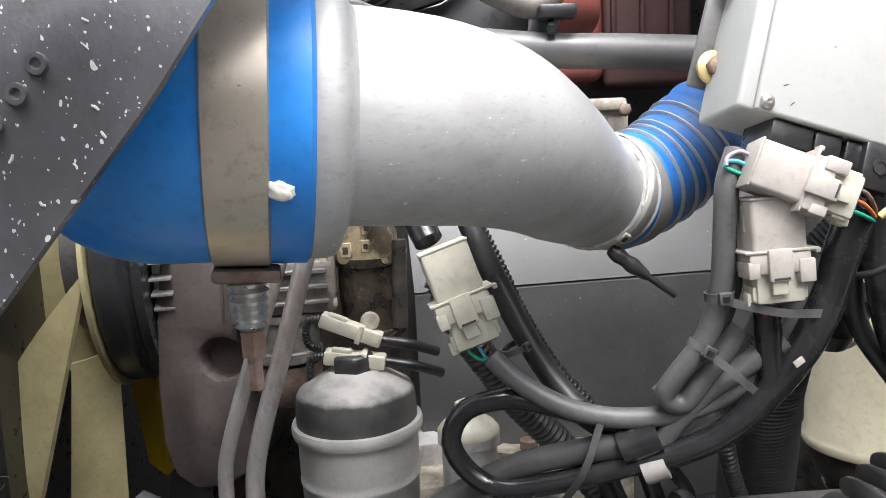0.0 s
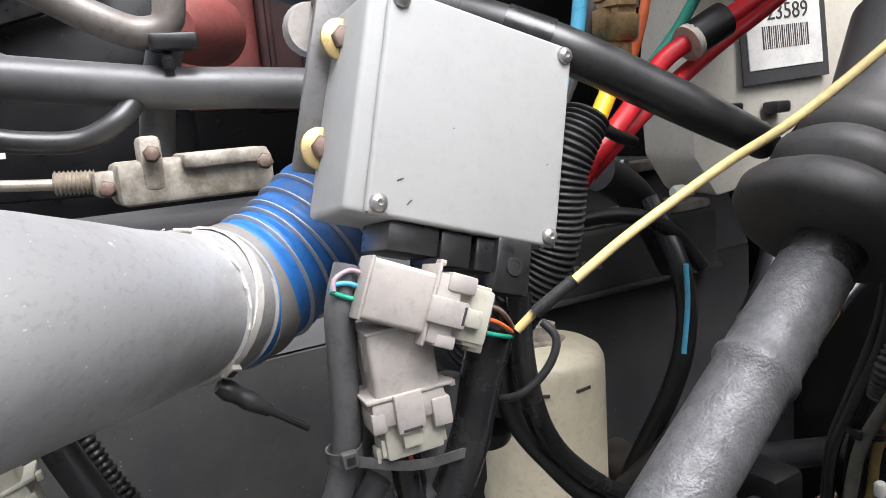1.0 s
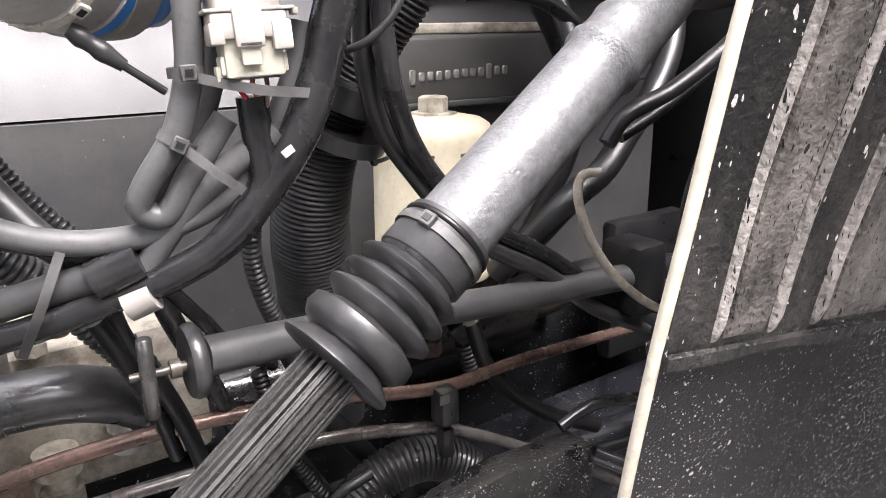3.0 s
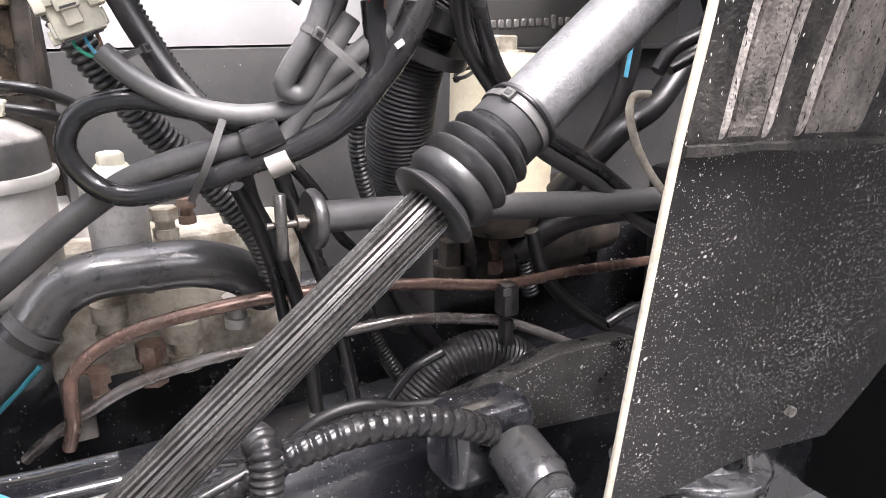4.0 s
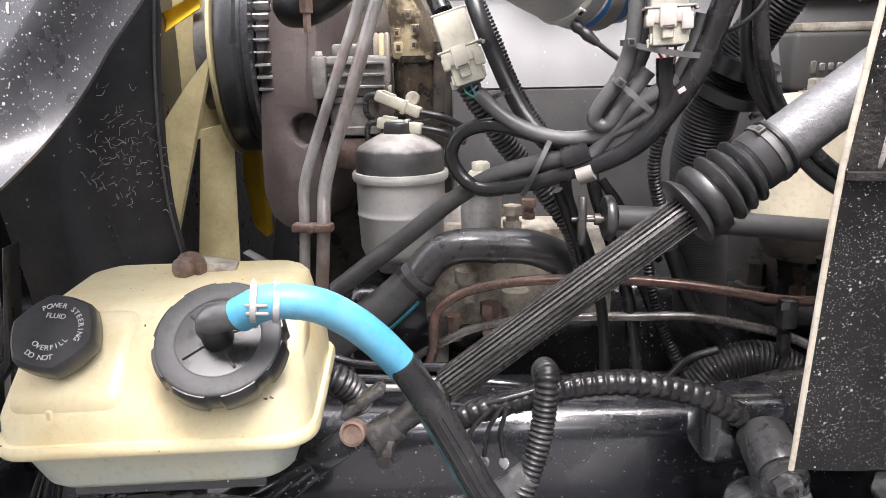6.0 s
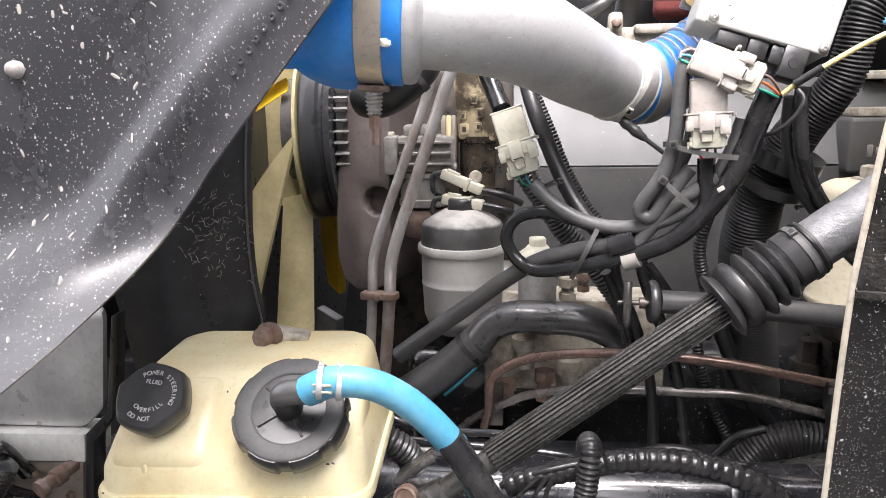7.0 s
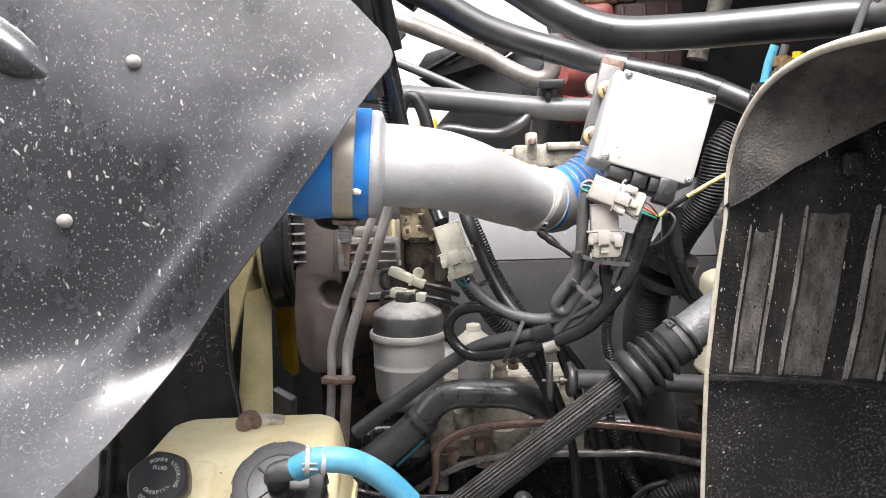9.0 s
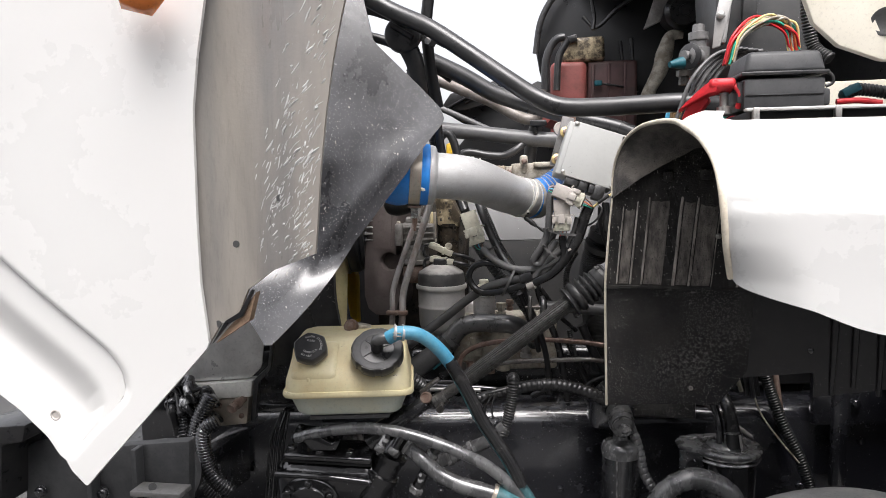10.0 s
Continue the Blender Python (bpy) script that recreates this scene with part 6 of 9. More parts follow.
def fan():
    hub = Vector((-0.432, 0.95, 1.385))
    e = thing("cooling_fan", hub, "cream plastic engine cooling fan on a finned clutch", "fan")
    ax = U
    lathe("hub", hub - ax * 0.05, hub + ax, [(0, 0.05), (0.004, 0.10), (0.05, 0.11)], rad_alu, e, "", 40)
    lathe("rim_disc", hub - ax * 0.004, hub + ax, [(0, 0.05), (0.0005, 0.174), (0.006, 0.174), (0.007, 0.05)], fan_cream, e, "cream rim disc", 72)
    blade(e, ((-0.400, 0.790, 1.385), (-0.530, 0.820, 1.245)), ((-0.492, 0.790, 1.092), (-0.560, 0.820, 1.082)), 0.006, fan_cream)
    blade(e, ((-0.420, 0.880, 1.275), (-0.470, 0.860, 1.262)), ((-0.437, 0.880, 0.895), (-0.515, 0.860, 0.900)), 0.006, fan_cream)
    blade(e, ((-0.436, 0.900, 1.560), (-0.446, 0.900, 1.255)), ((-0.575, 0.880, 1.560), (-0.578, 0.880, 1.220)), 0.006, fan_cream)
    blade(e, ((-0.446, 0.850, 1.478), (-0.446, 0.850, 1.455)), ((-0.565, 0.845, 1.425), (-0.570, 0.845, 1.385)), 0.005, fan_yellow)
    # smooth clutch drum, and the smaller finned wheel behind it
    c = hub + ax * 0.004
    lathe("clutch_drum", c, c + ax, [(0, 0.05), (0.001, 0.166), (0.004, 0.1685), (0.030, 0.1685), (0.034, 0.160), (0.040, 0.160), (0.044, 0.1665), (0.054, 0.1665), (0.056, 0.05)], drum_grey, e, "smooth dark clutch drum", 72)
    lathe("finned_wheel", c + ax * 0.056, c + ax, [(0, 0.05), (0.001, 0.122), (0.024, 0.122), (0.026, 0.05)], rad_alu, e, "pale finned wheel", 56)
    for k in range(44):
        t = 2 * math.pi * k / 44
        rd = Z * math.sin(t) + V * math.cos(t)
        rbox("fin", axes(c + ax * 0.068 + rd * 0.128, ax, rd), (0.024, 0.0028, 0.024), alu, e, "", 0)
    y = thing("alternator_bracket", hub + ax * 0.2, "bright yellow painted bracket behind the fan", "bracket")
    slab("bracket", [(-0.470, 1.020, 1.262), (-0.458, 1.020, 1.262), (-0.437, 1.020, 1.190), (-0.437, 1.020, 1.035), (-0.462, 1.020, 1.058), (-0.474, 1.020, 1.160)], (0.004, 0.03, 0), fan_yellow, y, "", 0.003)
    slab("bracket_lug", [(-0.443, 1.030, 1.290), (-0.428, 1.030, 1.284), (-0.428, 1.030, 1.215), (-0.440, 1.030, 1.222)], (0.004, 0.02, 0), fan_yellow, y, "", 0.002)
    slab("bracket_foot", [(-0.492, 1.020, 1.004), (-0.445, 1.020, 0.978), (-0.452, 1.020, 0.834), (-0.507, 1.020, 0.829)], (0.004, 0.03, 0), rad_alu, y, "", 0.003)


fan()


def fan_curtain():
    """The black rubber sheet beside the radiator."""
    e = thing("radiator_curtain", (-0.5, 0.5, 0.9), "scuffed black rubber radiator side curtain", "curtain")
    edge = [(-0.327, 0.500, 1.444), (-0.336, 0.500, 1.371), (-0.341, 0.500, 1.288), (-0.339, 0.500, 1.206), (-0.328, 0.500, 1.137), (-0.318, 0.500, 1.044)]
    top = Vector(edge[0])
    vs, fs = [], []
    cols = 10
    ln = curve_points([tuple(top + Vector((-0.03, 0, 0.12)))] + list(edge), 0.02)
    for back in (0, 1):
        for p in ln:
            for j in range(cols + 1):
                u = j / cols
                vs.append((p[0] - 0.17 * u, p[1] - 0.06 * u + 0.010 * math.sin(u * 9 + p[2] * 6) + back * 0.006, p[2]))
    w, t = cols + 1, len(ln) * (cols + 1)
    for i in range(len(ln) - 1):
        for j in range(cols):
            q = (i * w + j, i * w + j + 1, (i + 1) * w + j + 1, (i + 1) * w + j)
            fs.append(q)
            fs.append(tuple(v + t for v in q[::-1]))
    for i in range(len(ln) - 1):
        fs.append((i * w, (i + 1) * w, (i + 1) * w + t, i * w + t))
    body("sheet", vs, fs, curtain, e)
    tube("worn_edge", [Vector(q) + Vector((0.001, -0.001, 0)) for q in edge], 0.0016, tie_grey, e, "worn pale edge", 8)
    # pale scuff marks where the hood rubs
    rnd = random.Random(5)
    for k in range(150):
        q = Vector((-0.366, 0.500, 1.272)) + Vector((rnd.gauss(-0.012, 0.022), 0, rnd.gauss(0, 0.034)))
        an = rnd.gauss(0.5, 0.9)
        i = min(range(len(ln)), key=lambda n: abs(ln[n][2] - q.z))
        u = (ln[i][0] - q.x) / 0.17
        if u < 0.004:
            continue
        q.y = ln[i][1] - 0.06 * u + 0.010 * math.sin(u * 9 + q.z * 6)
        q.y -= 0.0008
        ln2, bend = rnd.uniform(0.003, 0.011), rnd.gauss(0, 0.25)
        d1 = Vector((math.cos(an), 0.3 * math.sin(an * 3), math.sin(an)))
        tube("scuff", [q, q + d1 * ln2 * 0.5 + Vector((-d1.z, 0, d1.x)) * bend * ln2, q + d1 * ln2], rnd.uniform(0.00016, 0.00042), scuff_pale, e, "", 5, step=0.003)
    for k in range(7):
        q = Vector((-0.401, 0.500, 1.196)) + Vector((0.003 * k, 0, -0.0125 * k))
        i = min(range(len(ln)), key=lambda n: abs(ln[n][2] - q.z))
        u = (ln[i][0] - q.x) / 0.17
        q.y = ln[i][1] - 0.06 * u + 0.010 * math.sin(u * 9 + q.z * 6) - 0.0005
        rbox("moulded_mark", axes(q, (0.2, 0, -1), (0, -1, 0)), (0.0085, 0.010 if k % 3 else 0.006, 0.002), curtain, e, "", 0.0006, 1)
    f = thing("fan_shroud", (-0.62, 1.15, 0.75), "black plastic fan shroud ahead of the fan", "fan shroud")
    sc = Vector((-0.56, 1.15, 1.215))
    lathe("shroud_ring", sc, sc - U, [(0, 0.475), (0.0, 0.485), (0.06, 0.49), (0.13, 0.60), (0.135, 0.59), (0.07, 0.475)], black, f, "", 72)
    # plain slab added so that no daylight shows behind the fan
    w0 = thing("far_dark_slab", (-0.3, 1.85, 0.9), "plain dark slab added on the far side to block daylight", "inner fender", kind="structure")
    rbox("dark_slab", axes((-0.35, 1.85, 0.95), U, Z), (2.2, 0.04, 1.15), rubber_dark, w0, "", 0.01)
    # radiator core further ahead
    r = thing("radiator", (-1.05, 1.1, 0.7), "dark radiator core behind the curtain", "radiator")
    rbox("core", axes((-1.0, 1.15, 1.25), V, Z), (1.1, 0.10, 1.0), rubber_dark, r, "", 0.01)


fan_curtain()


# ---- steering column ----
def steering_column():
    lo, hi = Vector((-0.028, 0.3685, 1.014)), Vector((0.584, 0.512, 1.468))
    d = (hi - lo).normalized()
    L0 = (hi - lo).length

    def at(p):
        return lo + d * (Vector(p) - lo).dot(d)

    e = thing("steering_column", lo, "grey hammered steering column with a black bellows and splined shaft", "steering column")
    s_tie = (Vector((0.307, 0.472, 1.291)) - lo).dot(d)
    s_band = (Vector((0.472, 0.495, 1.375)) - lo).dot(d)
    lathe("outer_tube", at(lo + d * (s_tie - 0.01)), hi, [(0, 0.020), (0.001, 0.0265)] + [(0.01 + 0.01 * i, 0.0265) for i in range(int((s_band - s_tie) * 100) - 1)] +
          [(s_band - s_tie + 0.002, 0.0265), (s_band - s_tie + 0.006, 0.0295), (s_band - s_tie + 0.011, 0.0295), (s_band - s_tie + 0.016, 0.0268), (s_band - s_tie + 0.036, 0.0268), (s_band - s_tie + 0.039, 0.0280), (s_band - s_tie + 0.042, 0.0265), (L0 - s_tie - 0.045, 0.0262)], column_grey, e, "hammered grey tube", 40)
    lathe("tube_end", at(lo + d * (L0 - 0.058)), hi, [(0, 0.0255), (0.002, 0.0266), (0.05, 0.0266), (0.12, 0.0262)], spline_steel, e, "rust-stained dark upper end", 40)
    # splined inner shaft
    n = 120
    lob = [1.0 if k % 5 in (0, 1, 2) else 0.84 for k in range(n)]
    lathe("splined_shaft", lo + d * 0.05, hi, [(0, 0.012), (0.004, 0.0195), (s_tie - 0.06, 0.0195)], spline_steel, e, "greased splined shaft", n, lob)
    lathe("shaft_neck", lo - d * 0.02, hi, [(0, 0.013), (0.05, 0.014), (0.075, 0.014)], spline_steel, e, "", 24)
    # bellows
    b0 = lo + d * (s_tie - 0.098)
    prof = [(0.0, 0.022), (0.001, 0.0385), (0.003, 0.0405), (0.0055, 0.0395), (0.013, 0.027), (0.016, 0.0365), (0.022, 0.0405), (0.029, 0.0395), (0.034, 0.027)]
    for k, s0 in enumerate((0.040, 0.054, 0.067)):
        rr = 0.0405 - 0.0012 * k
        prof += [(s0, rr - 0.001), (s0 + 0.002, rr), (s0 + 0.004, rr - 0.001), (s0 + 0.009, 0.027)]
    prof += [(0.080, 0.0295), (0.086, 0.0295), (0.110, 0.0295), (0.112, 0.0275)]
    prof = [(s0, 0.94 * r0 if r0 > 0.03 else r0) for s0, r0 in prof]
    lathe("bellows", b0, hi, prof, rubber, e, "black rubber bellows", 48)
    lathe("bellows_sleeve", b0 + d * 0.079, hi, [(0, 0.0292), (0.001, 0.0302), (0.032, 0.0300), (0.033, 0.0280)], sleeve_grey, e, "dusty grey sleeve of the bellows", 48)
    strap("tie", lo + d * s_tie, d, 0.0308, tie_grey, (-0.55, -0.6, 0.75), "black cable tie round the column bellows", 0.006)
    lathe("tie_groove", lo + d * (s_tie + 0.006), hi, [(0, 0.0304), (0.001, 0.0314), (0.003, 0.0314), (0.004, 0.0304)], rubber_dark, e, "", 40)
    # rubber boot at the bulkhead
    b = thing("column_boot", hi, "black rubber steering boot on the bulkhead", "rubber boot")
    bd = (d + Z * 0.25).normalized()
    bo = hi - d * 0.030 + Vector((-0.012, 0.0, 0.006))
    lathe("boot", bo, bo + bd, [(0, 0.028), (0.0005, 0.055), (0.003, 0.062), (0.009, 0.0652), (0.020, 0.0655), (0.026, 0.062), (0.031, 0.056), (0.036, 0.050), (0.041, 0.046)], boot_rubber, b, "", 56)
    lathe("boot_fold", bo + bd * 0.036, bo + bd * 2, [(0, 0.046), (0.004, 0.048), (0.010, 0.053), (0.024, 0.053), (0.032, 0.046), (0.038, 0.040), (0.044, 0.045), (0.058, 0.045), (0.066, 0.038), (0.094, 0.036), (0.164, 0.045)], boot_rubber, b, "upper folds of the boot", 56)
    # universal joint at the lower end
    u = thing("universal_joint", lo - d * 0.05, "greasy steering universal joint", "steering joint")
    j = Vector((-0.072, 0.372, 1.005))
    lathe("yoke_sleeve", lo - d * 0.012, lo - d, [(0, 0.017), (0.018, 0.019), (0.03, 0.019), (0.034, 0.012)], wet_joint, u, "", 20)
    m = axes(j, d, (0, -1, 0))
    rbox("yoke_cheek", m @ Matrix.Translation((0.012, 0.020, 0)), (0.055, 0.010, 0.030), wet_joint, u, "", 0.004)
    rbox("yoke_cheek", m @ Matrix.Translation((0.012, -0.020, 0)), (0.055, 0.010, 0.030), wet_joint, u, "", 0.004)
    m2 = axes(j - d * 0.028 + Z * -0.006, d, (0.5, -0.6, 0.6))
    rbox("yoke_cheek", m2 @ Matrix.Translation((-0.012, 0, 0.020)), (0.055, 0.030, 0.010), gloss_black, u, "", 0.004)
    rbox("yoke_cheek", m2 @ Matrix.Translation((-0.012, 0, -0.020)), (0.055, 0.030, 0.010), gloss_black, u, "", 0.004)
    lathe("bearing_cap", j + Vector((-0.004, -0.03, 0.004)), j + Vector((-0.004, -1, 0.3)), [(0, 0.013), (0.012, 0.013), (0.013, 0.010), (0.011, 0.009)], rust, u, "rusty bearing cap", 24)
    lathe("pinch_bolt", j + Vector((0.03, -0.02, -0.012)), j + Vector((0.03, -1, -0.2)), [(0, 0.006), (0.02, 0.006), (0.0201, 0.009), (0.03, 0.009)], oily, u, "", 6)
    lathe("gear_stub", j - d * 0.06, j - d, [(0, 0.02), (0.05, 0.022), (0.12, 0.03)], gloss_black, u, "", 24)


steering_column()


# ---- tank with its caps and hose ----
def fluid_tank():
    a, b = Vector((-0.366, 0.205, 0)), Vector((-0.094, 0.262, 0))
    tx = (b - a).normalized()
    ty = Vector((-tx.y, tx.x, 0))
    W = (b - a).length
    D = 0.225
    c = (a + b) / 2 + ty * D / 2
    e = thing("power_steering_tank", c + Z * 1.0, "aged cream plastic power-steering fluid tank", "fluid tank")
    m = axes(c, tx, Z)

    def ring(sx, sy, r, z, dy=0.0):
        pts = []
        for qx, qy, t0 in ((1, 1, 0), (-1, 1, 90), (-1, -1, 180), (1, -1, 270)):
            for k in range(7):
                t = radians(t0 + 15 * k)
                pts.append(m @ Vector((qx * (sx / 2 - r) + r * math.cos(t), qy * (sy / 2 - r) + r * math.sin(t) + dy, z)))
        return pts

    def loft(name, rings, mat, lab=""):
        verts = [p for q in rings for p in q]
        n = len(rings[0])
        faces = [(i * n + k, i * n + (k + 1) % n, (i + 1) * n + (k + 1) % n, (i + 1) * n + k) for i in range(len(rings) - 1) for k in range(n)]
        faces += [tuple(range(n - 1, -1, -1)), tuple((len(rings) - 1) * n + k for k in range(n))]
        return body(name, verts, faces, mat, e, lab)

    def wedge(w_, y0, r, z):
        dd = D - y0
        return ring(w_, dd, r, z, y0 / 2)

    loft("upper_shell", [ring(W, D, 0.03, 1.050), ring(W - 0.002, D - 0.002, 0.03, 1.072), wedge(W - 0.012, 0.016, 0.03, 1.092), wedge(W - 0.026, 0.055, 0.03, 1.128), wedge(W - 0.034, 0.078, 0.03, 1.143), wedge(W - 0.046, 0.090, 0.028, 1.148), wedge(W - 0.07, 0.105, 0.02, 1.150)], cream)
    loft("seam", [ring(W + 0.008, D + 0.008, 0.032, 1.038), ring(W + 0.012, D + 0.012, 0.034, 1.041), ring(W + 0.012, D + 0.012, 0.034, 1.047), ring(W + 0.008, D + 0.008, 0.032, 1.051)], cream, "moulded tank seam")
    loft("lower_shell", [ring(W - 0.055, D - 0.05, 0.03, 0.992), ring(W - 0.045, D - 0.04, 0.03, 0.998), ring(W - 0.022, D - 0.02, 0.03, 1.030), ring(W - 0.004, D - 0.004, 0.03, 1.0385)], cream_low, "lower shell with greenish fluid")
    # raised necks under the two caps, tilted towards the yard
    rbox("neck_block", m @ pose(0.068, -0.048, 1.090, 47, 0, 0), (0.126, 0.125, 0.070), cream, e, "", 0.020, 4)
    rbox("neck_block", m @ pose(-0.072, -0.052, 1.092, 43, 0, 0), (0.112, 0.110, 0.070), cream, e, "", 0.022, 4)
    cap_at = Vector((-0.167, 0.258, 1.136))
    cm = axes(cap_at, tx, Z) @ pose(0, 0, 0, 42, 0, 0) @ Matrix.Translation((0, 0, -0.016))
    n = 144
    lob = [1.0 - (0.045 if (k % 18) < 5 else 0.0) for k in range(n)]
    o = cm.translation
    up = (cm.to_3x3() @ Z).normalized()
    cap = lathe("large_cap", o, o + up, [(0, 0.055), (0.003, 0.058), (0.022, 0.0575), (0.026, 0.055)], black, e, "black screw cap with finger grips", n, lob)
    lathe("cap_ring", o + up * 0.020, o + up, [(-0.010, 0.0353), (-0.010, 0.050), (0.0055, 0.0542), (0.0068, 0.0534), (0.0074, 0.0515), (0.0074, 0.0385), (0.0068, 0.0368), (0.0055, 0.0358)], cap_ring_grey, cap, "dusty grey raised ring", 72)
    lathe("cap_floor", o + up * 0.012, o + up, [(0, 0.0352), (0.001, 0.0352), (0.0011, 0.001)], cap_top_black, cap, "", 48)
    for t in (20, 80, 140, 215, 300):
        q = cm @ pose(0, 0, 0.0245, 0, 0, t) @ Matrix.Translation((0.018, 0, 0))
        rbox("cap_rib", q, (0.032, 0.0025, 0.007), black, cap, "", 0.0008, 1)
    hubp = o + up * 0.022
    lathe("cap_hub", hubp, hubp + up, [(0, 0.014), (0.034, 0.012), (0.040, 0.008)], black, cap, "", 24)
    elb = [hubp + up * 0.020 - tx * 0.004, hubp + up * 0.036 + tx * 0.002, hubp + up * 0.042 + tx * 0.018, hubp + up * 0.043 + tx * 0.040]
    tube("cap_elbow", elb, [0.011, 0.0125, 0.0125, 0.0115], gloss_pipe, cap, "black elbow spout", 20)
    # smaller lettered cap
    sm = axes(Vector((-0.315, 0.245, 1.143)), tx, Z) @ pose(0, 0, 0, 44, 0, 0) @ Matrix.Translation((0, 0, -0.016))
    so = sm.translation
    su = (sm.to_3x3() @ Z).normalized()
    lob8 = [1.0 if (k % 8) < 5 else 0.965 for k in range(48)]
    hexl = [math.cos(math.pi / 6) / math.cos(((2 * math.pi * k / 48) % (math.pi / 3)) - math.pi / 6) * 0.55 + 0.45 for k in range(48)]
    small = lathe("small_cap", so, so + su, [(0, 0.0355), (0.004, 0.039), (0.020, 0.0385), (0.0235, 0.0355), (0.0235, 0.001)], rubber, e, "black lettered cap", 48, hexl)
    for text, r, a0, stp, sgn in (("POWER STEERING", 0.0245, 116, -10.5, 1), ("DO NOT", 0.0255, 232, 9.5, -1), ("OVERFILL", 0.0165, 226, 14, -1)):
        for k, ch in enumerate(text):
            if ch == " ":
                continue
            t = a0 + stp * k
            q = sm @ pose(0, 0, 0.0238, 0, 0, t) @ Matrix.Translation((r, 0, 0)) @ pose(0, 0, 0, 0, 0, -90 if sgn > 0 else 90)
            words(ch, q, 0.0066, pale_ink, small, "letter")
    words(" FLUID ", sm @ pose(0.001, 0.014, 0.0238, 0, 0, -8), 0.0066, pale_ink, small, "lettering")
    # mounting bolt behind
    bb = Vector((-0.270, 0.420, 1.156))
    lathe("tank_strap_bolt", bb, bb + Vector((-0.25, -1, 0.12)), [(0, 0.016), (0.004, 0.017), (0.012, 0.017), (0.013, 0.012), (0.024, 0.0115), (0.026, 0.009)], rust, e, "rusty mounting bolt", 20)
    rbox("tank_strap", axes(bb + Vector((0.014, 0.012, -0.002)), (1, 0.3, -0.2), Z), (0.055, 0.03, 0.012), alu_pale, e, "dull strap end", 0.004)
    rbox("level_tab", axes(m @ Vector((-0.085, -D / 2 + 0.004, 1.068)), tx, Z), (0.006, 0.004, 0.028), cream, e, "", 0.0015, 1)
    rbox("tank_cradle", axes(c + Z * 0.985, tx, Z), (0.18, 0.16, 0.016), gloss_black, e, "black cradle under the tank", 0.004)
    # hose from the cap
    h = thing("breather_hose", elb[-1], "cyan rubber breather hose sleeved in black", "hose")
    p = [elb[-1] + tx * -0.014, (-0.111, 0.230, 1.184), (-0.076, 0.242, 1.180), (-0.049, 0.258, 1.160), (-0.028, 0.270, 1.136), (-0.007, 0.285, 1.103)]
    tube("hose_upper", p, 0.0148, hose_blue, h, "cyan rubber hose", 26)
    q = [p[-2], p[-1], (0.013, 0.295, 1.061), (0.034, 0.300, 1.018), (0.054, 0.305, 0.975), (0.113, 0.315, 0.880), (0.140, 0.318, 0.822), (0.157, 0.320, 0.795), (0.188, 0.330, 0.726)]
    tube("hose_lower", [Vector(v) + Vector((-0.0010, 0.001, -0.001)) for v in q], 0.0140, hose_teal, h, "grimy teal run of the hose", 22)
    off = Vector((0.0019, -0.0016, 0.0013))
    s = [(Vector(p[-2]) * 0.35 + Vector(p[-1]) * 0.65) + off, *[Vector(v) + off for v in q[2:7]]]
    tube("sleeve", s, 0.0145, tape, h, "split black sleeve", 22)
    for dx, dy in ((-0.0085, -0.0118), (-0.0045, -0.0138), (0.0035, -0.0140), (0.0085, -0.0115)):
        tube("sleeve_ridge", [Vector(v) + Vector((dx, dy, 0.0)) for v in s[1:]], 0.0014, tape, h, "", 6)
    cl = Vector(p[1])
    cd = (Vector(p[2]) - Vector(p[1])).normalized()
    k = thing("hose_clip", cl, "silver wire clip on the cyan hose", "hose clip", "hose clamps")
    for off in (-0.012, 0.006):
        lathe("clip_band", cl + cd * off, cl + cd * 2, [(0, 0.0152), (0.0008, 0.0166), (0.0052, 0.0166), (0.006, 0.0152)], silver, k, "", 28)
    for z in (0.55, 0.0):
        rbox("clip_bridge", axes(cl + cd * -0.001 + Vector((0, -0.0155, 0)) + Z * (0.012 * z - 0.004), cd, Z), (0.018, 0.002, 0.003), tan_metal, k, "", 0.001, 1)
    rbox("clip_ear", axes(cl + cd * -0.008 + Z * 0.0172, cd, Z), (0.003, 0.008, 0.004), silver, k, "", 0.001, 1)
    rbox("clip_ear", axes(cl + cd * 0.009 + Z * 0.0172, cd, Z), (0.003, 0.008, 0.004), silver, k, "", 0.001, 1)


fluid_tank()


# ---- tubes over the engine ----
def pipe_thing(pts, r, mat, label, name="engine_tube", n=22, **kw):
    return tube(name, pts, r, mat, None, label, n, category=kw.pop("category", "tube"), group=kw.pop("group", "tubes over the engine"), **kw)


pipe_thing([(-0.277, 1.020, 1.679), (-0.162, 1.010, 1.661), (-0.051, 1.000, 1.647), (0.147, 1.000, 1.622), (0.243, 1.000, 1.616), (0.403, 1.000, 1.604)], 0.0235, grey_cable, "long dull grey pipe crossing the engine")
strap("tie", (0.150, 1.0, 1.648), (1, 0, 0), 0.024, rubber_dark, (0.0, -1, -0.1), "black cable tie on the grey pipe", 0.008)
pipe_thing([(-0.234, 0.980, 1.841), (-0.149, 0.980, 1.807), (-0.067, 0.990, 1.773), (0.015, 1.000, 1.738), (0.082, 1.000, 1.699), (0.128, 1.000, 1.681), (0.153, 1.000, 1.688), (0.161, 1.000, 1.720), (0.164, 1.000, 1.769)], 0.0175, dull_pipe, "dusty brown pipe bending upwards")
rbox("pipe_clip", axes((0.158, 0.980, 1.668), (1, 0, 0), Z), (0.05, 0.03, 0.018), black, None, "", 0.004)
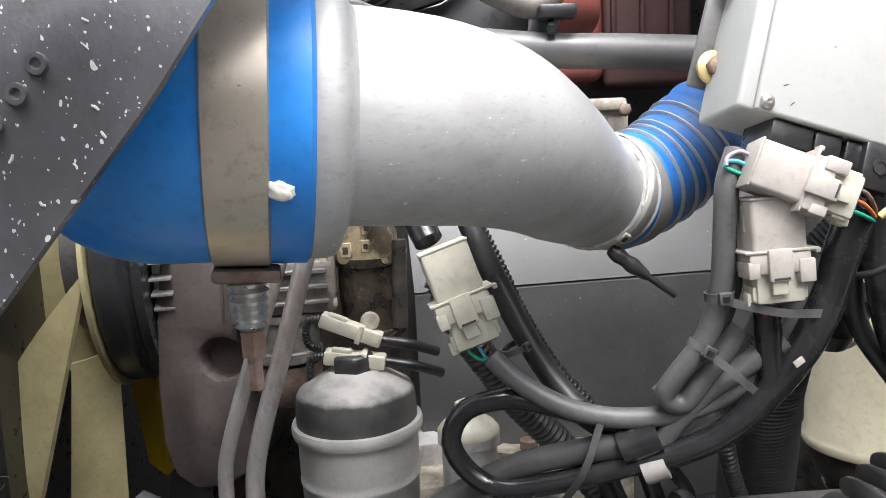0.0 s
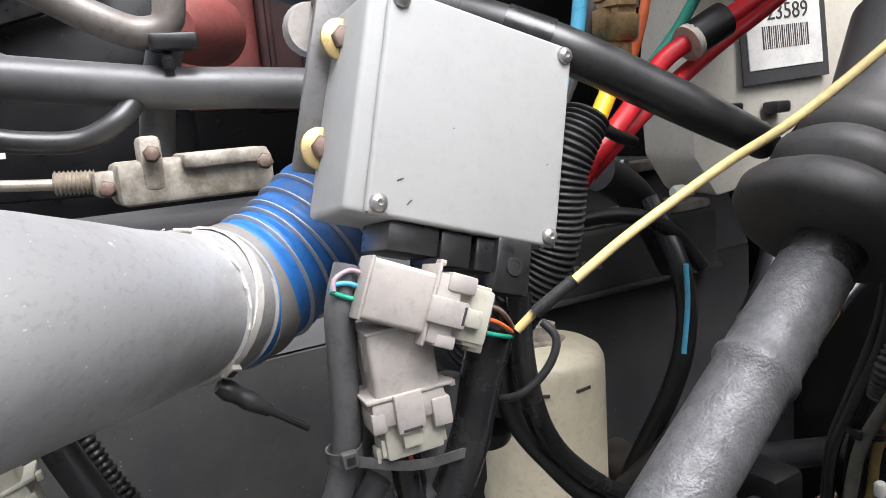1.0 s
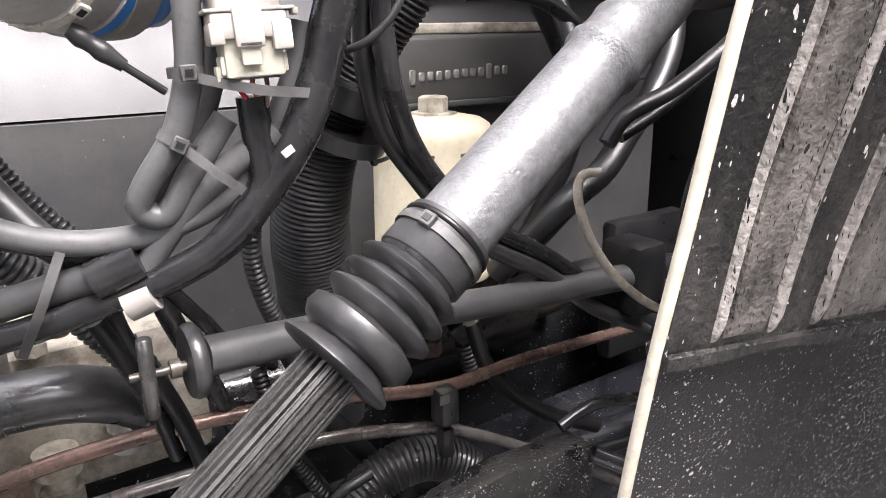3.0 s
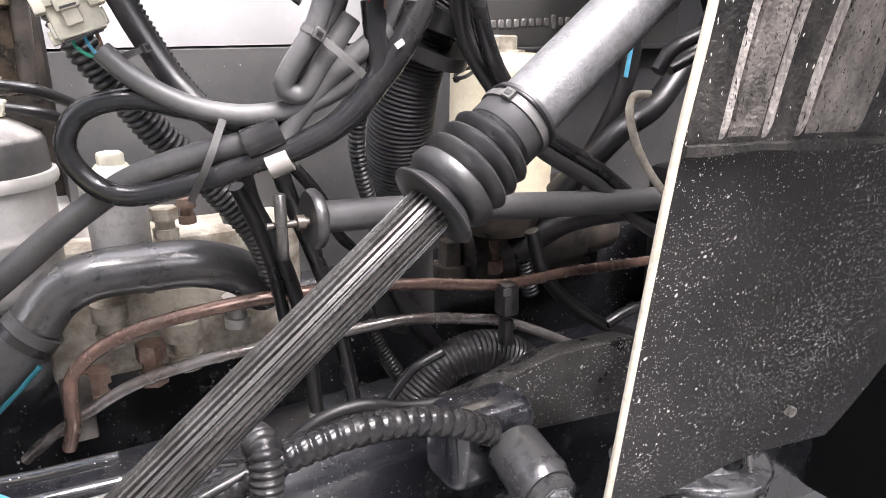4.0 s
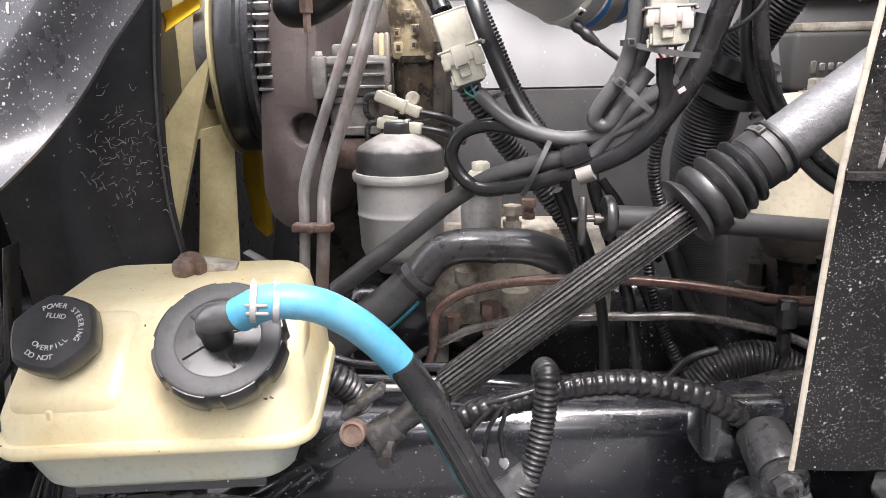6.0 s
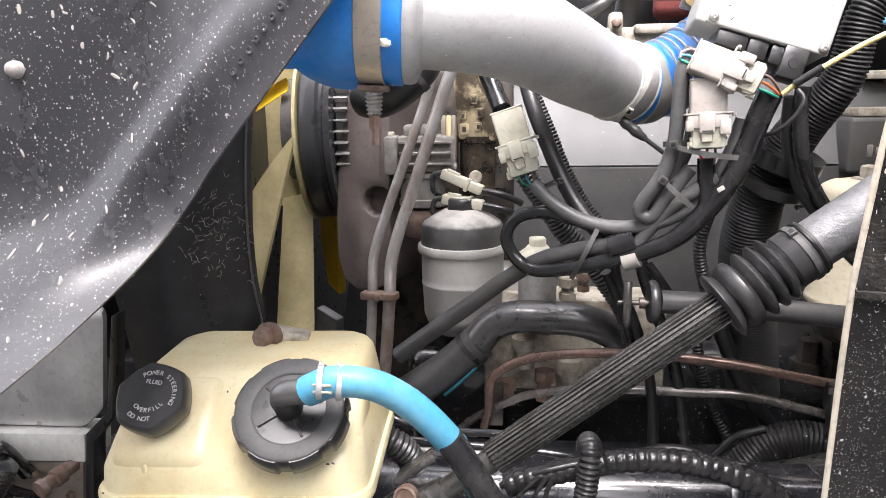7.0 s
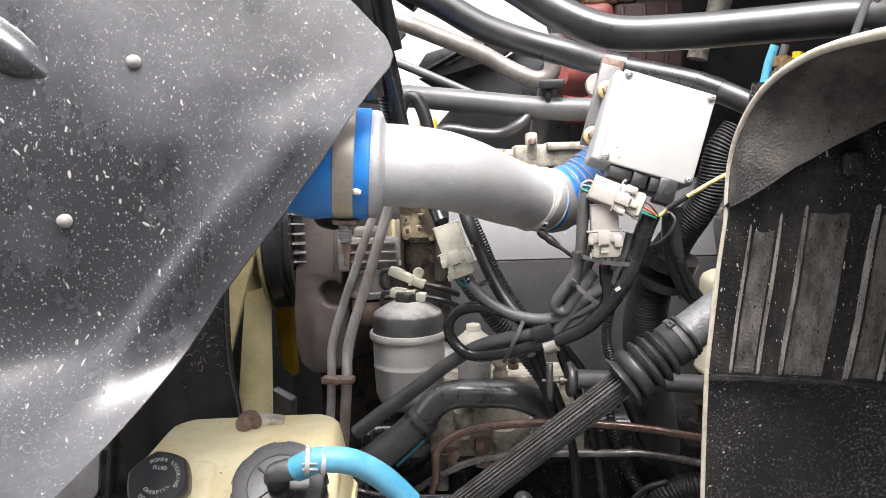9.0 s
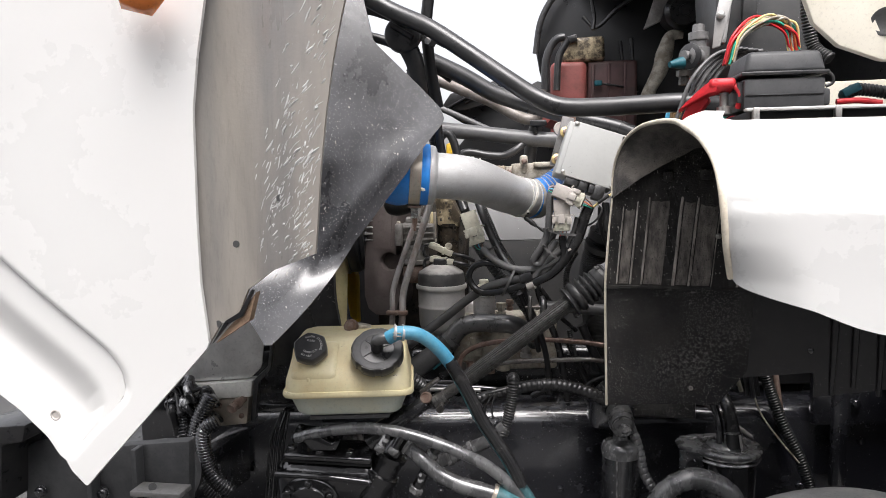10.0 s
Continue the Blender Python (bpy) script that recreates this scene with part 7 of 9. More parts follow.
tagged(bpy.data.objects["pipe_clip"], "black pipe clip holding two pipes", "pipe clip")
pipe_thing([(0.153, 1.030, 1.678), (0.133, 1.050, 1.601), (0.124, 1.050, 1.527)], 0.02, grey_cable, "grey pipe going down behind the cross pipe")
pipe_thing([(-0.470, 1.500, 1.904), (-0.304, 1.200, 1.806), (-0.244, 1.100, 1.774), (-0.204, 1.100, 1.752)], 0.017, rubber, "black rubber pipe end over the engine")
pipe_thing([(-0.206, 1.100, 1.752), (-0.112, 1.100, 1.710), (-0.010, 1.100, 1.662), (0.046, 1.100, 1.634)], 0.010, grey_cable, "slim grey pipe over the engine")
pipe_thing([(-0.101, 0.600, 1.807), (-0.015, 0.620, 1.765), (0.051, 0.630, 1.726), (0.125, 0.640, 1.698), (0.184, 0.640, 1.680), (0.249, 0.645, 1.659), (0.376, 0.640, 1.627), (0.421, 0.615, 1.604), (0.475, 0.600, 1.575), (0.500, 0.592, 1.561), (0.550, 0.605, 1.543), (0.634, 0.640, 1.518)], [0.0215, 0.0215, 0.0205, 0.018, 0.0165, 0.016], rubber, "dark hose running behind the control box")
tube("hose_sleeve", [(0.238, 0.645, 1.662), (0.269, 0.644, 1.655)], 0.0215, tape, None, "taped joint on the dark hose", 22, category="hose sleeve", group="joints on the dark hose")
tube("hose_sleeve", [(0.377, 0.639, 1.626), (0.407, 0.623, 1.611)], 0.0195, tape, None, "taped joint on the dark hose", 22, category="hose sleeve", group="joints on the dark hose")
pipe_thing([(-0.221, 0.400, 1.930), (-0.155, 0.400, 1.891), (-0.061, 0.380, 1.843), (0.029, 0.360, 1.781), (0.117, 0.345, 1.718), (0.171, 0.340, 1.682), (0.225, 0.330, 1.658), (0.307, 0.320, 1.653), (0.386, 0.310, 1.654), (0.479, 0.300, 1.655), (0.565, 0.320, 1.645)], 0.0195, rubber, "thick black hose arching over the control box", n=26)
pipe_thing([(-0.142, 0.560, 1.786), (-0.124, 0.565, 1.737), (-0.107, 0.575, 1.680), (-0.097, 0.600, 1.623), (-0.089, 0.630, 1.555)], 0.015, rubber_dark, "black corrugated loom behind the silver pipe", "corrugated_conduit", 18, ribs=0.006, depth=0.0025, category="conduit", group="corrugated conduits")
pipe_thing([(-0.100, 0.550, 1.780), (-0.092, 0.555, 1.712), (-0.082, 0.575, 1.643), (-0.075, 0.610, 1.562), (-0.043, 0.630, 1.475), (-0.016, 0.600, 1.423)], 0.0125, tape, "taped black loom behind the silver pipe", group="wiring harness")
strap("tie", (-0.089, 0.555, 1.701), (0.2, 0, -1), 0.0135, tie_white, (0.8, -0.6, 0.1), "pale cable tie on the black loom", 0.003)
pipe_thing([(-0.099, 0.700, 1.539), (-0.098, 0.700, 1.605), (-0.087, 0.700, 1.625), (-0.074, 0.700, 1.629), (-0.060, 0.700, 1.608), (-0.050, 0.700, 1.570), (-0.043, 0.700, 1.520)], 0.011, rubber, "short dusty rubber hose looped behind the silver pipe")
pipe_thing([(-0.077, 0.980, 1.555), (-0.073, 0.980, 1.581), (-0.050, 0.980, 1.585), (0.003, 0.980, 1.575), (0.055, 0.980, 1.573), (0.091, 0.980, 1.590), (0.116, 1.000, 1.615)], 0.012, rubber, "curved black heater hose under the grey pipe")
for q in ((-0.042, 0.968, 1.569), (-0.019, 0.968, 1.564)):
    spot = rbox("foil_tag", axes(q, (1, 0, 0), (0, -1, 0)), (0.007, 0.006, 0.001), label_white, None, "", 0, 1)
    tagged(spot, "small white tag stuck on the heater hose", "tag", "tags on the heater hose")


def valve_casting():
    e = thing("valve_casting", (0.147, 0.950, 1.528), "dusty pale cast valve body with bolts and a spring", "valve")
    m = axes((0.157, 0.960, 1.525), U, Z)
    rbox("valve_body", m, (0.16, 0.07, 0.045), alu_pale, e, "", 0.008)
    rbox("valve_ear", axes((0.116, 0.930, 1.544), U, Z), (0.022, 0.03, 0.055), alu_pale, e, "", 0.006)
    rbox("valve_lid", axes((0.187, 0.950, 1.543), U, Z), (0.09, 0.06, 0.016), alu_pale, e, "", 0.005)
    lathe("spring", (0.061, 0.960, 1.530), (-0.048, 0.960, 1.536), [(0.002 * i, 0.013 - 0.003 * (i % 2)) for i in range(20)], tan_metal, e, "dusty coil spring", 18)
    tube("rod", [(0.112, 0.960, 1.523), (-0.048, 0.960, 1.537)], 0.006, tan_metal, e)
    rbox("clevis", axes((0.079, 0.950, 1.527), U, Z), (0.04, 0.03, 0.026), alu_pale, e, "", 0.005)
    for q in ((0.073, 0.930, 1.522), (0.119, 0.910, 1.553), (0.229, 0.920, 1.535)):
        bolt("bolt", q, (0, -1, 0.1), 0.008, rust, e)


valve_casting()


def far_side():
    """What shows above the engine: the far fender, a grille frame, the dusty red casting, the cab front."""
    g = thing("far_air_duct", (-0.1, 1.6, 1.7), "black plastic duct frame on the far side", "air duct")
    slab("duct_plate", [(-0.239, 1.600, 1.788), (-0.206, 1.600, 1.834), (-0.037, 1.600, 1.877), (0.096, 1.600, 1.871), (0.014, 1.600, 1.811), (-0.147, 1.600, 1.768), (-0.232, 1.600, 1.769)], (0, 0.03, 0), black, g, "", 0.004)
    slab("duct_wall", [(-0.243, 1.650, 1.769), (0.009, 1.650, 1.813), (0.131, 1.650, 1.877), (0.285, 1.650, 1.825), (0.285, 1.650, 1.467), (-0.228, 1.650, 1.480), (-0.208, 1.650, 1.606), (-0.125, 1.650, 1.696)], (0, 0.06, 0), rubber_dark, g, "", 0.006)
    for k in range(3):
        rbox("duct_rib", axes(Vector((-0.144, 1.590, 1.814)) + U * 0.07 * k + Z * 0.018 * k, (0.7, 0, 0.35), (0, -1, 0)), (0.16, 0.008, 0.02), black, g, "", 0.003)
    f = thing("far_fender_liner", (-0.35, 1.5, 1.5), "grey far-side fender liner", "fender liner")
    slab("liner_panel", [(-0.493, 1.500, 1.775), (-0.364, 1.500, 1.883), (-0.345, 1.500, 1.967), (-0.244, 1.500, 1.876), (-0.291, 1.500, 1.829), (-0.321, 1.500, 1.752), (-0.328, 1.500, 1.592), (-0.506, 1.500, 1.538)], (0, 0.02, 0), rubber, f, "", 0.003)
    y = thing("far_filler_cap", (-0.172, 1.350, 1.604), "yellow plastic filler part on the far side", "filler neck")
    rbox("filler", axes((-0.162, 1.350, 1.600), U, Z), (0.045, 0.04, 0.06), fan_yellow, y, "", 0.008)
    tube("filler_neck", [(-0.163, 1.350, 1.591), (-0.158, 1.330, 1.491), (-0.134, 1.280, 1.322), (-0.097, 1.200, 1.205)], 0.016, rubber_dark, y, "black filler neck", 16)
    r = thing("red_housing", (0.298, 1.450, 1.893), "dusty red cast housing against the bulkhead", "housing")
    rbox("housing", axes((0.250, 1.47, 1.76), (1, 0, 0), Z), (0.128, 0.14, 0.30), dark_red, r, "", 0.02, 3)
    rbox("housing_wing", axes((0.402, 1.49, 1.755), (1, 0, 0), Z), (0.172, 0.14, 0.31), dull_red, r, "darker red wing", 0.012, 3)
    for k in range(3):
        rbox("housing_rib", axes((0.335 + 0.055 * k, 1.415, 1.78), (1, 0, 0), Z), (0.010, 0.012, 0.24), dull_red, r, "", 0.003, 2)
    lathe("red_stub", (0.168, 1.150, 1.705), (0.253, 1.300, 1.716), [(0, 0.03), (0.05, 0.045), (0.12, 0.05)], dark_red, r, "", 28)
    rbox("upper_block", axes((0.300, 1.47, 1.952), (1, 0, 0.05), Z), (0.150, 0.12, 0.085), tan_plate, r, "ochre stained upper block", 0.015, 3)
    rbox("upper_lug", axes((0.262, 1.40, 1.985), (1, 0, 0.2), Z), (0.035, 0.03, 0.025), black, r, "", 0.004)
    rbox("sensor_plug", axes((0.352, 1.400, 1.830), U, Z), (0.026, 0.02, 0.018), teal_plastic, r, "teal plug", 0.003)
    tube("sensor_lead", [(0.365, 1.40, 1.828), (0.40, 1.40, 1.822), (0.44, 1.41, 1.815)], 0.004, black, r, "", 8)
    w = thing("wiper_linkage", (0.55, 1.45, 1.78), "grimy wiper linkage under the cab front", "linkage")
    tube("curved_arm", [(0.640, 1.42, 1.985), (0.600, 1.42, 1.985), (0.583, 1.42, 1.94), (0.565, 1.42, 1.87), (0.530, 1.42, 1.80), (0.520, 1.42, 1.76)], [0.012, 0.022, 0.030, 0.026, 0.022, 0.026], alu_pale, w, "dusty curved arm", 18)
    lathe("motor", (0.625, 1.50, 2.070), (0.660, 1.20, 2.050), [(0, 0.060), (0.09, 0.062), (0.10, 0.050), (0.115, 0.048), (0.118, 0.020), (0.13, 0.018)], black, w, "round black motor", 28)
    slab("shield_leaf", [(0.505, 1.42, 2.010), (0.520, 1.42, 2.050), (0.545, 1.42, 2.130), (0.600, 1.42, 2.130), (0.560, 1.42, 2.035)], (0.004, 0.01, 0), alu, w, "pale metal leaf", 0.003)
    for k, pts in enumerate(([(0.30, 1.45, 2.07), (0.345, 1.44, 2.03), (0.42, 1.43, 2.09), (0.50, 1.43, 2.14)], [(0.33, 1.44, 2.13), (0.34, 1.44, 2.06), (0.335, 1.43, 2.02)], [(0.43, 1.45, 1.98), (0.44, 1.45, 1.90), (0.455, 1.44, 1.83)], [(0.47, 1.46, 1.99), (0.475, 1.46, 1.90), (0.49, 1.45, 1.80)])):
        tube("linkage_lead", pts, 0.007, black, w, "", 10)
    tube("housing_pipe", [(0.170, 1.340, 1.767), (0.176, 1.340, 1.921), (0.209, 1.340, 1.977), (0.237, 1.340, 1.983)], 0.014, rubber, r, "dark pipe", 14)
    tube("housing_pipe", [(0.209, 1.340, 1.804), (0.218, 1.340, 1.919), (0.247, 1.340, 1.971)], 0.012, rubber, r, "dark pipe", 14)
    b = thing("cab_front_wall", (0.8, 1.4, 1.4), "dark underside of the cab front with a rounded edge", "cab", kind="structure")
    slab("front_wall", [(0.126, 1.620, 1.988), (0.152, 1.620, 2.113), (0.206, 1.620, 2.194), (0.444, 1.620, 2.405), (1.587, 1.620, 2.364), (1.635, 1.620, 1.447), (0.206, 1.620, 1.466), (0.206, 1.620, 1.771), (0.141, 1.620, 1.902)], (0, 0.10, 0), rubber_dark, b, "", 0.012)
    rim = [(0.128, 1.560, 1.967), (0.150, 1.560, 2.091), (0.206, 1.560, 2.184), (0.360, 1.560, 2.332)]
    tube("seal", rim, 0.012, rubber, b, "rubber edge seal", 14)
    rbox("roof_wall", axes((1.0, 1.2, 2.22), U, Z), (1.3, 1.0, 0.05), rubber_dark, b, "", 0.01)


far_side()


# ---- low in the bay ----
up = conduit([(0.111, 0.500, 1.016), (0.115, 0.465, 1.021), (0.111, 0.450, 0.971), (0.102, 0.440, 0.930), (0.090, 0.430, 0.895)], 0.0142, "upright black corrugated conduit over the frame rail", ribs=0.0062, depth=0.003)
lathe("conduit_cap", (0.112, 0.490, 1.016), (0.105, 0.600, 0.980), [(0, 0.016), (0.006, 0.015), (0.010, 0.009), (0.012, 0.003)], rubber, up, "black rubber end cap", 18)
conduit([(0.012, 0.470, 0.960), (0.043, 0.475, 0.972), (0.093, 0.485, 0.984), (0.143, 0.490, 0.998), (0.200, 0.495, 1.004), (0.258, 0.505, 0.995), (0.305, 0.510, 0.979), (0.341, 0.520, 0.956)], 0.0150, "spiral-wrapped black hose lying on the frame rail", tape, 0.0125, 0.0013, "square")
conduit([(0.312, 0.700, 0.878), (0.330, 0.700, 0.912), (0.361, 0.700, 0.942), (0.405, 0.700, 0.955), (0.447, 0.700, 0.944), (0.486, 0.700, 0.911), (0.513, 0.700, 0.876)], 0.026, "fat corrugated hose bent over behind the rail", fat_hose_grey, 0.0058, 0.0022)
cable([(0.278, 0.660, 0.934), (0.307, 0.660, 0.966), (0.343, 0.660, 0.982)], 0.006, tape, "black cable beside the fat corrugated hose", group="engine-side cables")
cable([(0.152, 0.600, 0.940), (0.194, 0.600, 0.963), (0.230, 0.600, 0.967), (0.280, 0.600, 0.955), (0.365, 0.600, 0.954), (0.434, 0.600, 0.970), (0.502, 0.595, 0.978), (0.62, 0.600, 0.975)], 0.007, rubber_dark, "black hose snaking along the frame rail", group="engine-side cables")
# rusty and bright hydraulic lines
def line(pts, r, mat, label):
    return tube("hydraulic_line", pts, r, mat, None, label, 14, category="pipe", group="hydraulic lines")


line([(-0.060, 0.690, 0.930), (-0.050, 0.675, 0.965), (-0.048, 0.668, 0.991), (-0.044, 0.668, 1.016), (-0.028, 0.667, 1.036), (0.007, 0.666, 1.055), (0.066, 0.666, 1.068), (0.155, 0.667, 1.075), (0.229, 0.668, 1.074), (0.304, 0.670, 1.068), (0.428, 0.673, 1.050), (0.524, 0.700, 1.043), (0.645, 0.740, 1.027), (0.797, 0.780, 1.010), (0.943, 0.820, 0.992)], 0.0072, line_rust, "rusty hydraulic line arching past the steering shaft")
line([(-0.110, 0.735, 0.900), (-0.075, 0.715, 0.935), (-0.039, 0.700, 0.961), (0.002, 0.695, 0.984), (0.065, 0.690, 1.002), (0.157, 0.685, 1.013), (0.233, 0.680, 1.018), (0.308, 0.678, 1.021), (0.383, 0.676, 1.011), (0.432, 0.674, 1.000), (0.535, 0.655, 0.953), (0.624, 0.630, 0.904), (0.698, 0.600, 0.853)], 0.0068, line_steel, "bright worn hydraulic line below the rusty one")
k = thing("line_clip", (0.43, 0.673, 1.033), "black plastic clip joining two hydraulic lines", "pipe clip")
rbox("clip_body", axes((0.426, 0.662, 1.036), U, Z), (0.022, 0.024, 0.040), black, k, "", 0.004)
rbox("clip_foot", axes((0.427, 0.664, 0.992), U, Z), (0.014, 0.016, 0.034), black, k, "", 0.003)
rbox("clip_window", axes((0.420, 0.649, 1.049), U, Z), (0.012, 0.002, 0.010), tie_grey, k, "", 0.001, 1)
line([(-0.180, 0.560, 1.016), (-0.175, 0.560, 0.998), (-0.145, 0.560, 0.986), (-0.084, 0.560, 0.982), (-0.001, 0.560, 0.985)], 0.0058, gloss_black, "thin black line under the tank side")
line([(-0.135, 0.520, 0.982), (-0.076, 0.520, 0.983), (0.015, 0.530, 0.980), (0.080, 0.540, 0.972), (0.107, 0.550, 0.959)], 0.0055, gloss_black, "thin black line above the frame rail")
line([(-0.124, 0.500, 0.978), (-0.047, 0.500, 0.982), (0.029, 0.510, 0.980)], 0.005, steel, "thin bright line above the frame rail")
line([(0.006, 0.470, 0.959), (0.056, 0.470, 0.984), (0.100, 0.480, 0.995)], 0.005, tape, "thin black line climbing past the joint")
conduit([(-0.141, 0.440, 1.025), (-0.124, 0.440, 1.018), (-0.110, 0.450, 1.000), (-0.105, 0.460, 0.977)], 0.018, "short corrugated hose beside the tank", rubber, 0.006, 0.003)

# cross tube with its end plate
c = thing("cross_tube", (0.316, 0.600, 1.172), "dark cross tube with a round end plate", "tube")
tube("tube", [(0.19, 0.556, 1.186), (0.278, 0.580, 1.178), (0.497, 0.630, 1.153), (0.653, 0.660, 1.139)], 0.0145, sleeve_grey, c, "", 20)
lathe("end_plate", (0.176, 0.552, 1.186), (0.5, 0.6, 1.186), [(0, 0.012), (0.001, 0.025), (0.004, 0.027), (0.009, 0.027), (0.012, 0.024), (0.013, 0.016)], rubber, c, "round rubber end plate", 32)
lathe("stud", (0.140, 0.545, 1.185), (0.5, 0.58, 1.187), [(0, 0.0032), (0.026, 0.0032), (0.0261, 0.007), (0.033, 0.007), (0.0331, 0.004), (0.04, 0.004)], oily, c, "oily stud with a nut", 12)
# dark block added to hide the bright cut end of the tube
rbox("end_block", axes((0.668, 0.672, 1.135), U, Z), (0.05, 0.06, 0.085), rubber_dark, c, "dark block added over the tube's cut end", 0.01)
lathe("handle_bar", (0.152, 0.541, 1.214), (0.150, 0.534, 1.0), [(0, 0.004), (0.001, 0.0052), (0.056, 0.0052), (0.058, 0.004)], spline_steel, c, "dark upright bar", 18)

# dark leads hanging in the gap
for i, (pts, r) in enumerate((([(0.131, 0.620, 1.227), (0.138, 0.620, 1.189), (0.156, 0.630, 1.147), (0.177, 0.660, 1.079), (0.191, 0.680, 1.008), (0.196, 0.680, 0.925)], 0.008), ([(0.163, 0.640, 1.237), (0.173, 0.640, 1.195), (0.198, 0.660, 1.124), (0.220, 0.680, 1.056), (0.236, 0.690, 0.971), (0.245, 0.690, 0.902)], 0.009), ([(0.123, 0.600, 1.210), (0.137, 0.610, 1.174), (0.153, 0.640, 1.123), (0.168, 0.680, 1.041)], 0.007), ([(0.248, 0.740, 1.053), (0.279, 0.740, 0.984), (0.315, 0.740, 0.913), (0.341, 0.720, 0.868)], 0.010), ([(0.282, 0.720, 1.107), (0.319, 0.730, 1.021), (0.366, 0.740, 0.948), (0.414, 0.750, 0.889)], 0.012), ([(0.176, 0.600, 1.223), (0.196, 0.600, 1.196), (0.226, 0.660, 1.139), (0.267, 0.720, 1.091)], 0.006))):
    cable(pts, r, tape if i % 2 else rubber_dark, "black oily lead hanging below the engine side", group="hanging leads")
conduit([(0.249, 0.700, 1.097), (0.258, 0.700, 1.049), (0.282, 0.710, 0.979), (0.321, 0.710, 0.909)], 0.008, "thin corrugated conduit hanging below the engine side", rubber_dark, 0.0055, 0.0018)
conduit([(0.533, 0.800, 0.976), (0.519, 0.800, 1.030), (0.511, 0.800, 1.074)], 0.012, "dark corrugated conduit deep in the bay", rubber_dark, 0.006, 0.002)
for q, r, h in (((0.499, 0.860, 1.020), 0.016, 0.05), ((0.443, 0.880, 1.015), 0.03, 0.06), ((0.541, 0.900, 1.017), 0.012, 0.07)):
    o = lathe("plug_fitting", Vector(q) - Z * h / 2, Vector(q) + Z, [(0, r), (h * 0.4, r), (h * 0.42, r * 0.7), (h, r * 0.65)], rust if r < 0.02 else oily, None, "", 6)
    tagged(o, "dark oily fitting low on the engine side", "fitting", "oily fittings")


def low_castings():
    """Oily castings that fill the depth under the cross tube."""
    e = thing("starter_motor", (0.55, 0.95, 0.9), "oily dark starter motor deep in the bay", "starter motor")
    lathe("motor", (0.45, 0.90, 1.02), (1.2, 1.02, 1.02), [(0, 0.04), (0.01, 0.055), (0.22, 0.058), (0.23, 0.045), (0.30, 0.04)], oily, e, "", 36)
    lathe("solenoid", (0.50, 0.86, 1.10), (1.2, 0.98, 1.10), [(0, 0.02), (0.005, 0.03), (0.14, 0.03), (0.15, 0.02)], oily, e, "", 28)
    for x in (0.50, 0.56):
        lathe("terminal", (x, 0.84, 1.12), (x, 0.5, 1.14), [(0, 0.006), (0.02, 0.006), (0.021, 0.010), (0.03, 0.010)], rust, e, "rusty terminal", 6)
    f = thing("oil_sump", (0.35, 0.95, 0.8), "black oil sump wall under the engine", "oil sump")
    rbox("sump", axes((0.4, 1.02, 0.86), U, Z), (1.3, 0.25, 0.30), gloss_black, f, "", 0.03, 4)
    g = thing("transmission_bracket", (0.85, 0.85, 1.0), "dark cast bracket near the bulkhead", "bracket")
    rbox("bracket_plate", axes((0.88, 0.90, 1.02), U, Z), (0.16, 0.03, 0.22), rubber_dark, g, "", 0.01)
    bolt("bolt", (0.84, 0.87, 1.06), -V, 0.011, rust, g)
    bolt("bolt", (0.92, 0.885, 1.02), -V, 0.011, rust, g)


low_castings()


